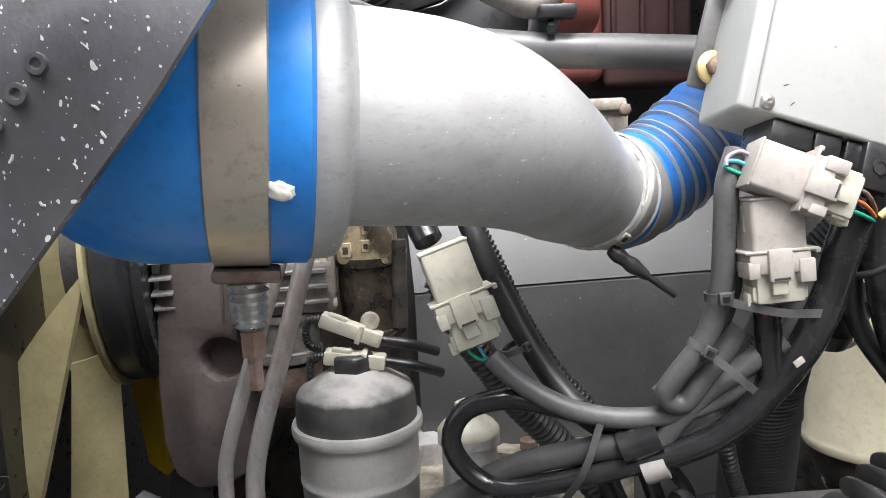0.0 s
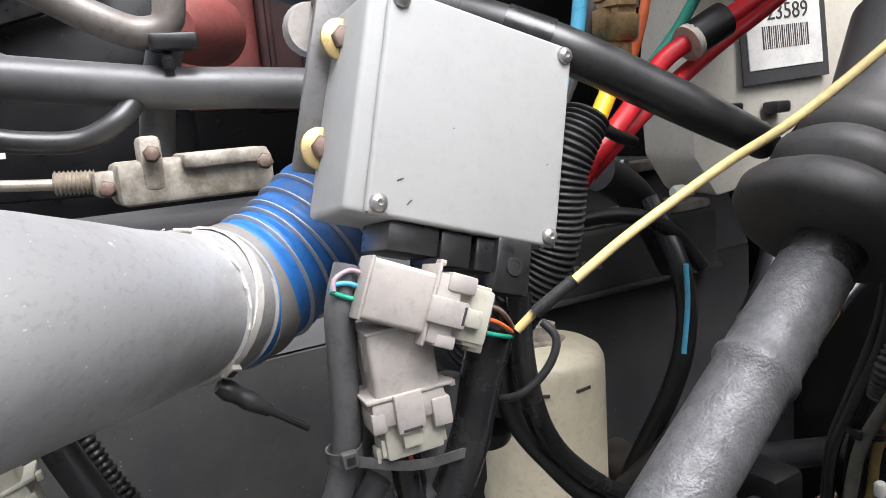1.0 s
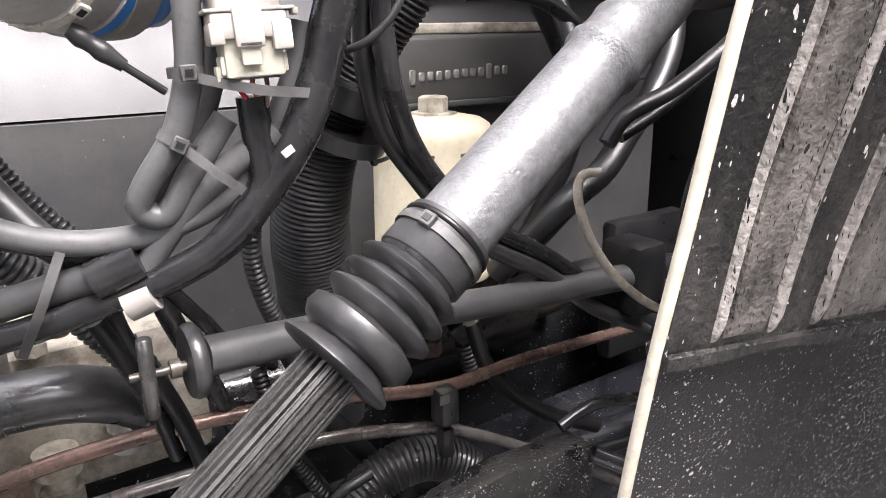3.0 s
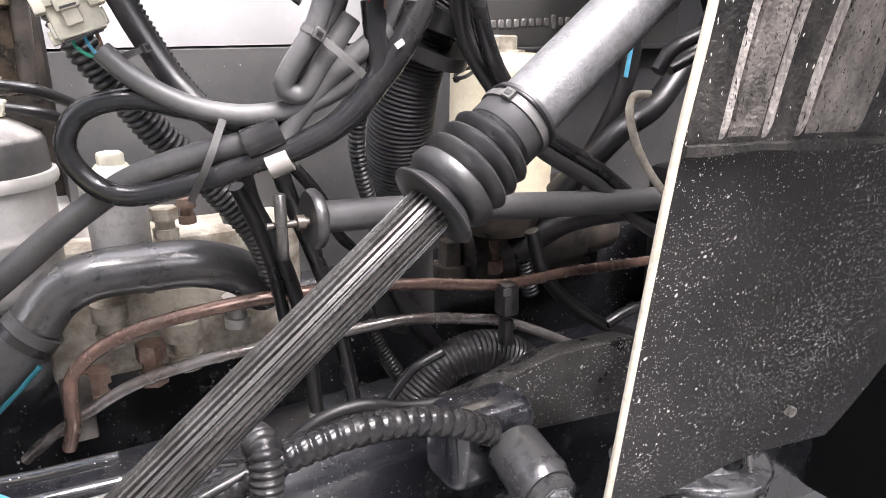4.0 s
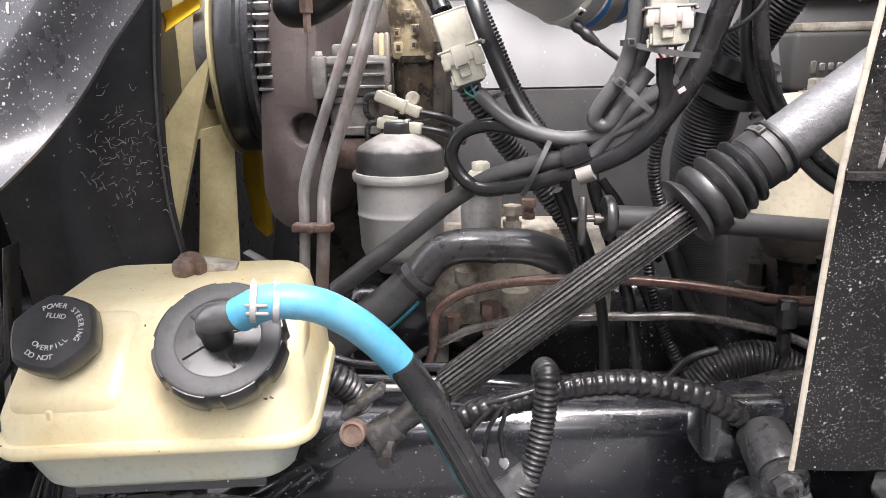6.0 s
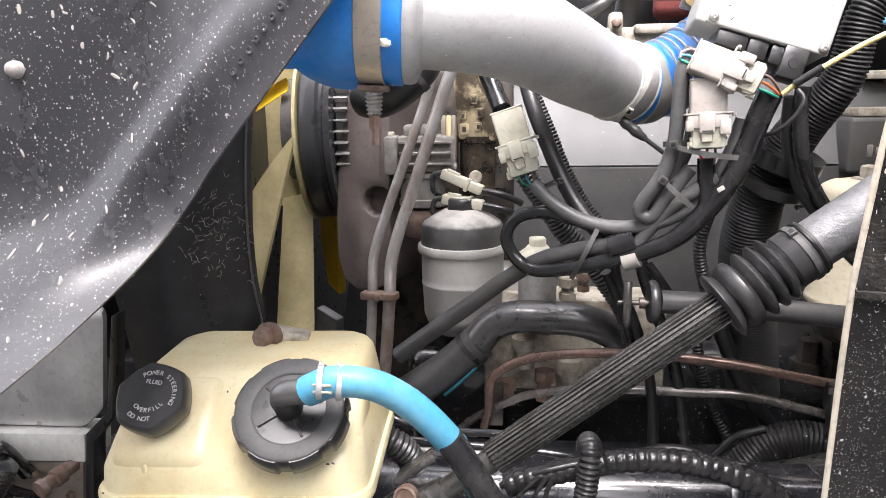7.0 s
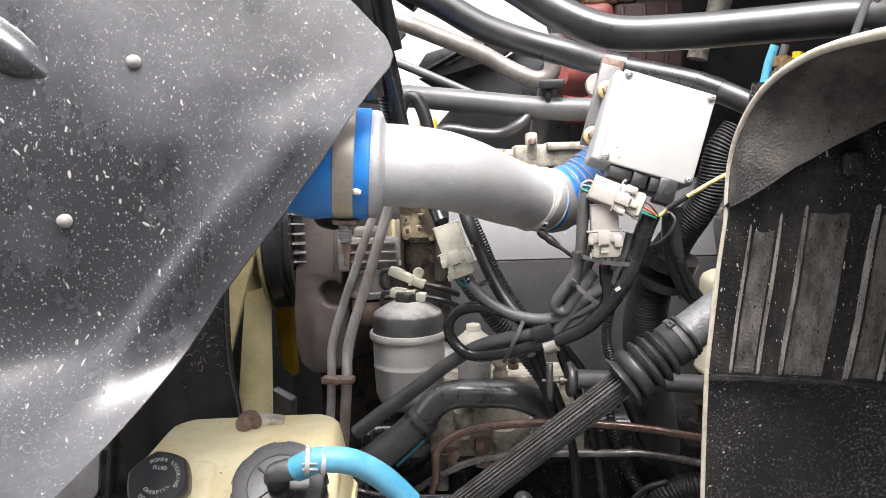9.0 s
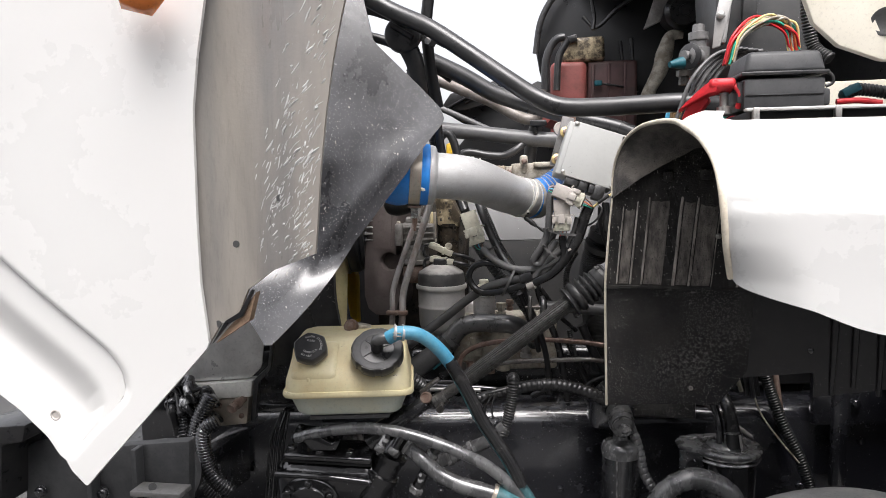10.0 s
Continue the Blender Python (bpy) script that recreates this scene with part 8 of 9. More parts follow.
# ---- leads beside the steering column, towards the cab ----
def right_leads():
    olive = paint("olive_sleeve", (0.20, 0.19, 0.15), 0.55, 0, (0.10, 0.095, 0.085), 0.6, 40, 400, 0.1)
    ochre = paint("ochre_wire", (0.32, 0.23, 0.07), 0.5, 0, (0.2, 0.14, 0.06), 0.6, 40, 400, 0.1)
    G = "leads beside the bulkhead"
    cable([(0.599, 0.450, 1.448), (0.607, 0.460, 1.402), (0.603, 0.470, 1.364), (0.612, 0.500, 1.315), (0.612, 0.520, 1.272), (0.612, 0.530, 1.213), (0.617, 0.540, 1.154), (0.631, 0.550, 1.075), (0.660, 0.560, 0.983)], 0.0052, olive, "dusty olive sleeved lead in the bundle", group=G)
    cable([(0.642, 0.470, 1.415), (0.639, 0.480, 1.368), (0.652, 0.510, 1.317), (0.647, 0.530, 1.264), (0.652, 0.540, 1.212), (0.650, 0.550, 1.153), (0.662, 0.560, 1.048)], 0.0042, ochre, "ochre wire in the lead bundle", group=G)
    for k, (dx, dy) in enumerate(((18, 0.012), (36, 0.02), (-6, 0.03), (55, 0.03), (28, 0.045))):
        pts = [(0.627, 0.470, 1.432), (0.637, 0.490, 1.363), (0.634, 0.510, 1.305), (0.635, 0.530, 1.251), (0.651, 0.550, 1.164), (0.671, 0.570, 1.066), (0.690, 0.580, 0.960)]
        cable([Vector(p) + Vector((dx * 0.0004, dy, 0.004 * math.sin(k * 2 + i))) for i, p in enumerate(pts)], 0.0046 + 0.001 * (k % 2), rubber_dark if k % 2 else rubber, "black lead in the bundle beside the bulkhead", group=G)
    cable([(0.560, 0.600, 1.275), (0.541, 0.600, 1.274), (0.532, 0.595, 1.262), (0.540, 0.590, 1.225), (0.566, 0.588, 1.184), (0.602, 0.588, 1.150), (0.641, 0.590, 1.126), (0.668, 0.590, 1.121)], 0.0045, alu_pale, "pale grey wire looping down to the bundle", group=G, n=12)
    strap("tie", (0.621, 0.522, 1.285), (-0.2, 0, -1), 0.014, rubber_dark, (-1, -0.3, 0.1), "black cable tie on the lead bundle", 0.005)
    strap("tie", (0.578, 0.446, 1.379), (-0.3, 0.1, -1), 0.010, tie_grey, (-0.7, -0.7, 0.1), "grey cable tie on the lead bundle", 0.005)
    strap("tie", (0.637, 0.545, 1.164), (-0.2, 0, -1), 0.018, rubber_dark, (-1, -0.3, 0.2), "black cable tie low on the lead bundle", 0.005)
    cable([(0.700, 0.530, 1.345), (0.690, 0.535, 1.318), (0.676, 0.540, 1.286), (0.672, 0.545, 1.250)], 0.0032, red, "dark red lead in the bundle", group=G, n=10)
    w = thing("white_wire_cap", (0.642, 0.528, 1.23), "small white wire end cap", "wire cap")
    lathe("cap", (0.642, 0.524, 1.222), (0.642, 0.52, 1.5), [(0, 0.005), (0.010, 0.005), (0.012, 0.003)], label_white, w, "", 12)
    # ribbed hose hanging in a bend
    tube("ribbed_hose", [(0.548, 0.400, 1.567), (0.541, 0.400, 1.526), (0.533, 0.395, 1.490), (0.534, 0.390, 1.462), (0.549, 0.385, 1.442), (0.572, 0.380, 1.442), (0.583, 0.375, 1.455), (0.584, 0.370, 1.480), (0.584, 0.370, 1.534)], 0.0245, u_hose_grey, None, "dusty black ribbed cab hose hanging in a bend", 32, ribs=0.0046, depth=0.0030, category="hose", group="corrugated hoses")
    conduit([(0.673, 0.500, 1.432), (0.655, 0.500, 1.403), (0.644, 0.505, 1.373), (0.626, 0.510, 1.342), (0.632, 0.520, 1.315)], 0.009, "thin conduit below the ribbed hose", rubber, 0.005, 0.0016)
    conduit([(0.645, 0.430, 1.515), (0.644, 0.430, 1.501), (0.643, 0.430, 1.485)], 0.0085, "thin conduit with bare wires at its end", rubber, 0.005, 0.0016)
    b = thing("teal_connector", (0.702, 0.510, 1.361), "teal connector with a white clip", "connector")
    rbox("plug_body", axes((0.702, 0.510, 1.360), (1, 0, 0.1), Z), (0.012, 0.01, 0.011), teal_plastic, b, "", 0.002)
    rbox("clip", axes((0.725, 0.500, 1.338), (1, 0, 0.2), Z), (0.011, 0.008, 0.008), label_white, b, "white clip", 0.002)
    cable([(0.705, 0.510, 1.351), (0.709, 0.505, 1.334), (0.725, 0.500, 1.317), (0.751, 0.495, 1.299), (0.794, 0.490, 1.276)], 0.0022, yellow_wire, "thin tan wire by the teal connector", group=G, n=8)
    cable([(0.721, 0.500, 1.374), (0.720, 0.500, 1.358), (0.724, 0.500, 1.342)], 0.0022, label_white, "thin white wire by the teal connector", group=G, n=8)
    r = thing("red_wire_cap", (0.733, 0.480, 1.370), "red rubber cap on a wire end", "wire cap")
    lathe("cap", (0.724, 0.480, 1.367), (0.747, 0.470, 1.379), [(0, 0.006), (0.004, 0.009), (0.022, 0.009)], red, r, "", 16)
    # dark pipes further back
    G2 = "dark pipes by the bulkhead"
    pipe_thing([(0.506, 0.800, 1.046), (0.558, 0.780, 1.085), (0.613, 0.790, 1.091), (0.671, 0.800, 1.090), (0.781, 0.820, 1.084), (0.963, 0.850, 1.041), (1.245, 0.950, 0.946)], 0.020, rubber_dark, "dull black pipe behind the column", group=G2)
    pipe_thing([(0.540, 0.760, 1.130), (0.575, 0.730, 1.180), (0.611, 0.720, 1.218), (0.673, 0.740, 1.243), (0.722, 0.760, 1.281), (0.773, 0.780, 1.321), (0.816, 0.800, 1.379), (0.850, 0.840, 1.450)], 0.016, rubber_dark, "dark hose rising behind the column", group=G2)
    pipe_thing([(0.582, 0.620, 1.297), (0.601, 0.620, 1.321), (0.656, 0.620, 1.343), (0.705, 0.620, 1.371), (0.756, 0.620, 1.406)], 0.0085, rubber_dark, "black hose arching behind the column", group=G2)
    pipe_thing([(0.629, 0.660, 1.295), (0.680, 0.660, 1.319), (0.740, 0.660, 1.354), (0.778, 0.660, 1.387)], 0.007, rubber_dark, "thin black hose arching behind the column", group=G2)
    pipe_thing([(0.782, 0.740, 1.007), (0.791, 0.730, 0.935), (0.804, 0.720, 0.833)], 0.008, rust, "rusty upright rod deep in the bay", group=G2)
    pipe_thing([(0.520, 0.660, 1.190), (0.583, 0.670, 1.142), (0.661, 0.680, 1.093), (0.760, 0.690, 1.035)], 0.012, rubber_dark, "black hose under the column", group=G2)
    pipe_thing([(0.476, 0.700, 1.104), (0.502, 0.700, 1.037), (0.568, 0.700, 0.974), (0.650, 0.700, 0.931)], 0.009, rubber_dark, "black hose curving low under the column", group=G2)
    pipe_thing([(0.540, 0.620, 1.002), (0.576, 0.620, 1.016), (0.638, 0.630, 1.006), (0.724, 0.640, 0.979)], 0.007, tape, "thin shiny hose under the column", group=G2)
    pipe_thing([(0.921, 0.800, 1.273), (0.960, 0.800, 1.300), (1.030, 0.800, 1.335), (1.110, 0.810, 1.360)], 0.010, rubber_dark, "dark lead with an ochre end by the bulkhead", group=G2)
    tube("lead_end", [(0.893, 0.800, 1.245), (0.921, 0.800, 1.273)], 0.008, brass, bpy.data.objects["engine_tube.018"], "ochre end fitting", 12)
    pipe_thing([(0.655, 0.830, 1.450), (0.659, 0.790, 1.378), (0.661, 0.780, 1.332), (0.654, 0.780, 1.273), (0.636, 0.785, 1.222), (0.610, 0.800, 1.160), (0.590, 0.830, 1.080)], 0.012, rubber_dark, "dark hose with a blue stripe", group=G2)
    pipe_thing([(0.649, 0.765, 1.382), (0.650, 0.765, 1.337), (0.643, 0.765, 1.279)], 0.003, blue_wire, "blue stripe line beside the dark hose", group=G2, n=8)
    pipe_thing([(0.521, 0.800, 1.441), (0.569, 0.800, 1.443), (0.621, 0.800, 1.434), (0.667, 0.800, 1.407), (0.701, 0.800, 1.366)], 0.009, rubber_dark, "black hose crossing over the grey cover", group=G2)
    pipe_thing([(0.600, 0.850, 1.485), (0.645, 0.860, 1.460), (0.684, 0.870, 1.419), (0.727, 0.880, 1.352)], 0.022, rubber_dark, "thick dark hose over the grey cover", group=G2)


right_leads()


def air_lines():
    """Coloured air lines and the labelled cream part near the bulkhead."""
    G = "coloured air lines"
    def air(pts, r, mat, label):
        return tube("air_line", pts, r, mat, None, label, 16, category="air line", group=G)
    air([(0.690, 0.660, 1.674), (0.645, 0.670, 1.642), (0.601, 0.680, 1.620), (0.563, 0.685, 1.599), (0.519, 0.670, 1.564), (0.469, 0.655, 1.525), (0.448, 0.660, 1.497)], 0.0088, red, "red rubber air line near the bulkhead")
    air([(0.764, 0.700, 1.682), (0.714, 0.710, 1.647), (0.648, 0.710, 1.611), (0.576, 0.690, 1.576), (0.519, 0.675, 1.545), (0.469, 0.675, 1.504)], 0.0082, red, "red rubber air line near the bulkhead")
    tube("line_sleeve", [(0.623, 0.675, 1.631), (0.591, 0.680, 1.615)], 0.0165, rubber_dark, None, "black sleeve on a red air line", 18, category="sleeve")
    tube("sleeve_ring", [(0.591, 0.680, 1.614), (0.585, 0.680, 1.611)], 0.0172, alu_pale, None, "pale ring on the black sleeve", 18, category="ring")
    air([(0.538, 0.700, 1.674), (0.532, 0.700, 1.625), (0.501, 0.680, 1.580), (0.467, 0.665, 1.539), (0.449, 0.665, 1.511)], 0.008, paint("yellow_line", (0.75, 0.58, 0.02), 0.4), "yellow plastic air line near the bulkhead")
    air([(0.509, 0.720, 1.688), (0.500, 0.720, 1.659), (0.494, 0.720, 1.629), (0.479, 0.720, 1.594), (0.462, 0.720, 1.555)], 0.007, blue_wire, "blue plastic air line near the bulkhead")
    air([(0.528, 0.730, 1.690), (0.520, 0.730, 1.660), (0.511, 0.730, 1.630), (0.495, 0.730, 1.594), (0.474, 0.730, 1.554)], 0.006, grey_cable, "grey plastic air line near the bulkhead")
    air([(0.663, 0.740, 1.681), (0.626, 0.740, 1.632), (0.594, 0.745, 1.596), (0.568, 0.750, 1.564)], 0.006, green_wire, "green plastic air line near the bulkhead")
    air([(0.585, 0.730, 1.679), (0.574, 0.730, 1.638), (0.566, 0.735, 1.607)], 0.005, orange_wire, "orange plastic air line near the bulkhead")
    air([(0.494, 0.740, 1.607), (0.487, 0.740, 1.568), (0.473, 0.740, 1.545), (0.463, 0.740, 1.522)], 0.006, blue_wire, "blue air line beside the control box")
    for q, r in (((0.521, 0.690, 1.639), 0.0175), ((0.514, 0.700, 1.645), 0.014)):
        b = thing("brass_fitting", q, "brass hexagon air line fitting", "fitting", "brass fittings")
        q = Vector(q)
        d = Vector((0.05, 0.0, 1)).normalized()
        lathe("fitting_nut", q - d * 0.022, q + d, [(0, r * 0.8), (0.004, r), (0.022, r), (0.024, r * 0.7), (0.028, r * 0.7), (0.030, r * 0.95), (0.044, r * 0.95), (0.046, r * 0.7)], brass, b, "", 6)
        lathe("fitting_tail", q - d * 0.034, q + d, [(0, r * 0.55), (0.014, r * 0.6)], brass, b, "", 16)
    tube("line_tie", [(0.423, 0.600, 1.555), (0.446, 0.605, 1.542), (0.478, 0.620, 1.532)], 0.005, rubber_dark, None, "black tie across the air lines", 10, category="cable tie")
    p = thing("labelled_cream_housing", (0.798, 0.800, 1.596), "cream housing with a printed paper label", "housing")
    slab("housing", [(0.710, 0.800, 1.740), (1.072, 0.800, 1.744), (1.038, 0.800, 1.555), (0.861, 0.800, 1.522), (0.779, 0.800, 1.452), (0.727, 0.800, 1.444), (0.695, 0.800, 1.494), (0.689, 0.800, 1.596)], (0.02, 0.12, 0), cab_white, p, "", 0.008)
    m = axes((0.825, 0.796, 1.640), Vector((0.883, 0.796, 1.644)) - Vector((0.769, 0.796, 1.638)), (0, -1, 0.05))
    rbox("label_border", m, (0.135, 0.135, 0.002), ink, p, "dark label border", 0.0005, 1)
    rbox("label", m @ Matrix.Translation((0, 0.006, 0.0012)), (0.115, 0.115, 0.0015), label_white, p, "white printed label", 0.0004, 1)
    words("23589", m @ Matrix.Translation((0.006, 0.012, 0.0022)), 0.026, ink, p)
    for k in range(22):
        rbox("printed_bar", m @ Matrix.Translation((-0.034 + 0.0033 * k, -0.016, 0.0022)), (0.0009 + 0.0011 * ((k * 7) % 3 == 0), 0.026, 0.0006), ink, p, "", 0, 1)
    for q in ((0.809, 0.790, 1.543), (0.737, 0.790, 1.545)):
        rbox("black_clip", axes(q, U, Z), (0.028, 0.02, 0.014), black, p, "black clip", 0.003)
    w = thing("white_plug", (0.670, 0.800, 1.458), "small white plug behind the yellow wire", "plug")
    lathe("plug", (0.646, 0.780, 1.461), (0.685, 0.780, 1.460), [(0, 0.006), (0.004, 0.008), (0.014, 0.008), (0.016, 0.005), (0.02, 0.007), (0.026, 0.006)], label_white, w, "", 16)


air_lines()


# ---- over the cowl ----
def cowl_top():
    f = thing("fuse_box", (0.62, 0.08, 1.59), "black plastic fuse box with a raised lid", "fuse box")
    m = axes((0.580, 0.062, 1.638), (1, 0.03, 0), Z)
    rbox("base", m, (0.124, 0.12, 0.050), box_black, f, "", 0.005)
    rbox("base_seam", m @ Matrix.Translation((0, -0.060, -0.002)), (0.118, 0.004, 0.003), rubber_dark, f, "", 0.001, 1)
    rbox("base_ear", m @ Matrix.Translation((-0.062, -0.03, 0.004)), (0.016, 0.04, 0.036), box_black, f, "", 0.005)
    rbox("base_ear", m @ Matrix.Translation((0.066, -0.03, -0.006)), (0.016, 0.04, 0.028), box_black, f, "", 0.005)
    rbox("lid", axes((0.580, 0.062, 1.688), (1, 0.03, 0), Z), (0.126, 0.124, 0.036), box_black, f, "ribbed black lid", 0.008, 3, 0.88)
    rbox("lid_rim", axes((0.579, 0.062, 1.670), (1, 0.03, 0), Z), (0.134, 0.132, 0.006), black, f, "", 0.002)
    for k in range(2):
        rbox("lid_rib", axes((0.555 + 0.05 * k, 0.062, 1.7055), (1, 0.03, 0), Z), (0.003, 0.10, 0.004), box_black, f, "", 0.001, 1)
    tube("lid_latch", [(0.648, 0.03, 1.674), (0.660, 0.03, 1.668), (0.662, 0.03, 1.655), (0.652, 0.03, 1.650)], 0.003, black, f, "", 10)
    r = thing("red_terminal_cover", (0.47, 0.04, 1.60), "bright red rubber battery terminal cover", "terminal cover")
    rbox("cover_cap", axes((0.490, 0.030, 1.655), (1, 0, 0.02), (0, 0.3, 1)), (0.042, 0.040, 0.016), red, r, "", 0.006, 3)
    slab("cover_flap", [(0.472, 0.012, 1.664), (0.482, 0.010, 1.664), (0.480, 0.012, 1.645), (0.468, 0.016, 1.643), (0.440, 0.030, 1.627), (0.424, 0.036, 1.619), (0.432, 0.034, 1.627), (0.452, 0.022, 1.648)], (0.004, 0.024, -0.004), red, r, "", 0.0015)
    slab("cover_skirt", [(0.468, 0.040, 1.646), (0.474, 0.040, 1.634), (0.458, 0.042, 1.614), (0.440, 0.048, 1.596), (0.433, 0.050, 1.588), (0.431, 0.046, 1.606), (0.440, 0.040, 1.628)], (0.010, 0.03, 0), red, r, "", 0.003)
    tube("cover_loop", [(0.508, 0.02, 1.656), (0.515, 0.015, 1.646), (0.517, 0.015, 1.632), (0.515, 0.02, 1.618)], 0.0045, red, r, "", 12)
    lathe("terminal_post", (0.497, 0.035, 1.610), (0.497, 0.035, 2), [(0, 0.012), (0.012, 0.012), (0.013, 0.007), (0.035, 0.007)], steel, r, "steel post", 12)
    w = [red, orange_wire, green_wire, yellow_wire, alu_pale]
    for k in range(16):
        o = Vector((0.004 * (k % 5) - 0.008, 0.006 * (k % 4), 0.004 * (k % 3) - 0.004))
        a = Vector((0.555, 0.210, 1.764)) + o
        b = Vector((0.610, 0.240, 1.802)) + o * 1.6
        c = Vector((0.659, 0.260, 1.794)) + Vector((0.006 * (k % 4) - 0.010, 0.006 * (k % 3), 0.006 * (k % 5) - 0.016))
        d = Vector((0.673, 0.260, 1.749)) + Vector((0.006 * (k % 4) - 0.010, 0.01, -0.006 * (k % 3)))
        cable([a + Vector((-0.014, 0, -0.045)), a, b, c, d], 0.0024, w[k % 5], ("red", "orange", "green", "yellow", "pale")[k % 5] + " wire in the bunch above the fuse box", group="wire bunch above the fuse box", n=8)
    for k in range(5):
        q = Vector((0.486, 0.280, 1.699)) + Vector((0.012 * k, 0.01 * k, 0))
        cable([q + Vector((-0.03, 0, -0.08)), q, q + Vector((0.05, 0.02, 0.05)), q + Vector((0.10, 0.03, 0.06))], 0.004, rubber if k % 2 else grey_cable, "grey lead rising to the fuse box", group="leads by the fuse box", n=10)
    v = thing("air_valve_block", (0.525, 0.420, 1.775), "grimy air valve with side ports", "valve")
    lathe("valve_body", (0.522, 0.420, 1.695), (0.519, 0.420, 1.882), [(0, 0.014), (0.02, 0.014), (0.022, 0.024), (0.085, 0.024), (0.087, 0.017), (0.100, 0.017), (0.102, 0.021), (0.118, 0.021), (0.120, 0.013), (0.135, 0.012)], rad_alu, v, "", 20)
    lathe("side_port", (0.520, 0.400, 1.758), (0.458, 0.360, 1.758), [(0, 0.016), (0.02, 0.016), (0.021, 0.021), (0.032, 0.021), (0.034, 0.012), (0.045, 0.012)], rad_alu, v, "", 20)
    lathe("end_disc", (0.500, 0.385, 1.758), (0.447, 0.330, 1.758), [(0, 0.020), (0.002, 0.027), (0.006, 0.027), (0.009, 0.022), (0.010, 0.009), (0.016, 0.008)], rubber, v, "round black end disc", 28)
    lathe("port_fitting", (0.487, 0.39, 1.730), (0.487, 0.39, 1.2), [(0, 0.016), (0.012, 0.016), (0.0121, 0.011), (0.03, 0.011)], oily, v, "oily lower fitting", 6)
    lathe("vent_tip", (0.478, 0.36, 1.742), (0.445, 0.34, 1.736), [(0, 0.013), (0.02, 0.009), (0.032, 0.006)], teal_plastic, v, "teal vent tip", 14)
    p = thing("valve_bracket", (0.558, 0.405, 1.72), "pale grey bolted bracket plate above the valve", "bracket")
    slab("bracket_plate", [(0.545, 0.400, 1.775), (0.562, 0.400, 1.780), (0.588, 0.400, 1.890), (0.560, 0.400, 1.890), (0.550, 0.400, 1.84)], (0.002, 0.012, 0), sheet_steel, p, "", 0.002)
    bolt("bolt", (0.560, 0.398, 1.842), (0, -1, 0), 0.009, steel, p)
    h = thing("heater_box", (0.647, 0.500, 1.832), "grey heater box behind the wires", "heater box")
    slab("box_front", [(0.562, 0.500, 1.995), (0.771, 0.500, 1.982), (0.780, 0.500, 1.728), (0.649, 0.500, 1.733), (0.573, 0.500, 1.823)], (0.01, 0.3, 0), dark_cover, h, "", 0.006)
    rbox("box_rail", axes((0.587, 0.480, 1.868), (0.12, 0, 1), (0, -1, 0)), (0.14, 0.018, 0.02), alu, h, "pale metal rail", 0.003)
    rbox("fuse_strip", axes((0.634, 0.470, 1.875), (0.0, 0, 1), (0, -1, 0)), (0.10, 0.03, 0.02), rubber, h, "", 0.003)
    conduit([(0.700, 0.300, 1.866), (0.704, 0.300, 1.801), (0.718, 0.300, 1.752), (0.741, 0.280, 1.727)], 0.013, "black conduit beside the fuse box", rubber, 0.006, 0.0025)
    conduit([(0.701, 0.100, 1.635), (0.719, 0.100, 1.649), (0.745, 0.100, 1.648), (0.798, 0.100, 1.637)], 0.011, "black conduit lying on the cowl", rubber, 0.006, 0.0022)
    t = thing("teal_plug", (0.707, 0.080, 1.647), "teal plug on the cowl", "plug")
    rbox("plug_body", axes((0.707, 0.080, 1.647), (0.8, 0, 0.4), Z), (0.03, 0.02, 0.014), teal_plastic, t, "", 0.003)
    cable([(0.679, 0.060, 1.627), (0.713, 0.060, 1.628), (0.748, 0.060, 1.623)], 0.005, red, "red wire lying on the cowl", group="leads by the fuse box", n=10)
    c = thing("cab_corner_panel", (0.85, -0.1, 1.7), "cream painted cab corner panel with a hole", "body panel")
    slab("corner_sheet", [(0.604, 0.020, 1.812), (0.627, 0.020, 1.749), (0.666, 0.020, 1.712), (0.729, 0.020, 1.687), (0.859, 0.020, 1.671), (0.848, 0.020, 1.873), (0.597, 0.020, 1.890)], (0, 0.02, 0), cab_white, c, "", 0.003)
    lathe("hole", (0.732, 0.016, 1.745), (0.568, -0.400, 1.670), [(0, 0.022), (0.003, 0.022), (0.0031, 0.018), (0.001, 0.016)], ink, c, "dark hole", 28)
    # hose dressing and oil filler near the hood
    s = thing("oil_filler", (-0.097, 0.420, 1.725), "black oil filler tube with a round screw cap", "filler tube")
    q = Vector((-0.132, 0.420, 1.844))
    lathe("filler_cap", q + Vector((0.0, 0.02, -0.004)), q + Vector((0, -1, 0.15)), [(0, 0.036), (0.004, 0.043), (0.018, 0.043), (0.022, 0.038), (0.022, 0.001)], black, s, "round black cap", 40)
    rbox("cap_grip", axes(q + Vector((0, -0.006, 0.002)), (0.8, 0, -0.5), (0, -1, 0.1)), (0.06, 0.012, 0.014), black, s, "", 0.003)
    tube("filler_tube", [(-0.129, 0.440, 1.826), (-0.109, 0.450, 1.775), (-0.101, 0.470, 1.698), (-0.095, 0.500, 1.613)], [0.024, 0.02, 0.018, 0.016], black, s, "", 20)
    lathe("cap_bracket_bolt", (-0.075, 0.430, 1.825), (0.079, -0.400, 1.672), [(0, 0.008), (0.008, 0.008), (0.01, 0.005)], steel, s, "", 6)
    rbox("bracket", axes((-0.077, 0.440, 1.835), (0.9, 0, -0.5), (0, -1, 0)), (0.05, 0.03, 0.006), black, s, "", 0.003)
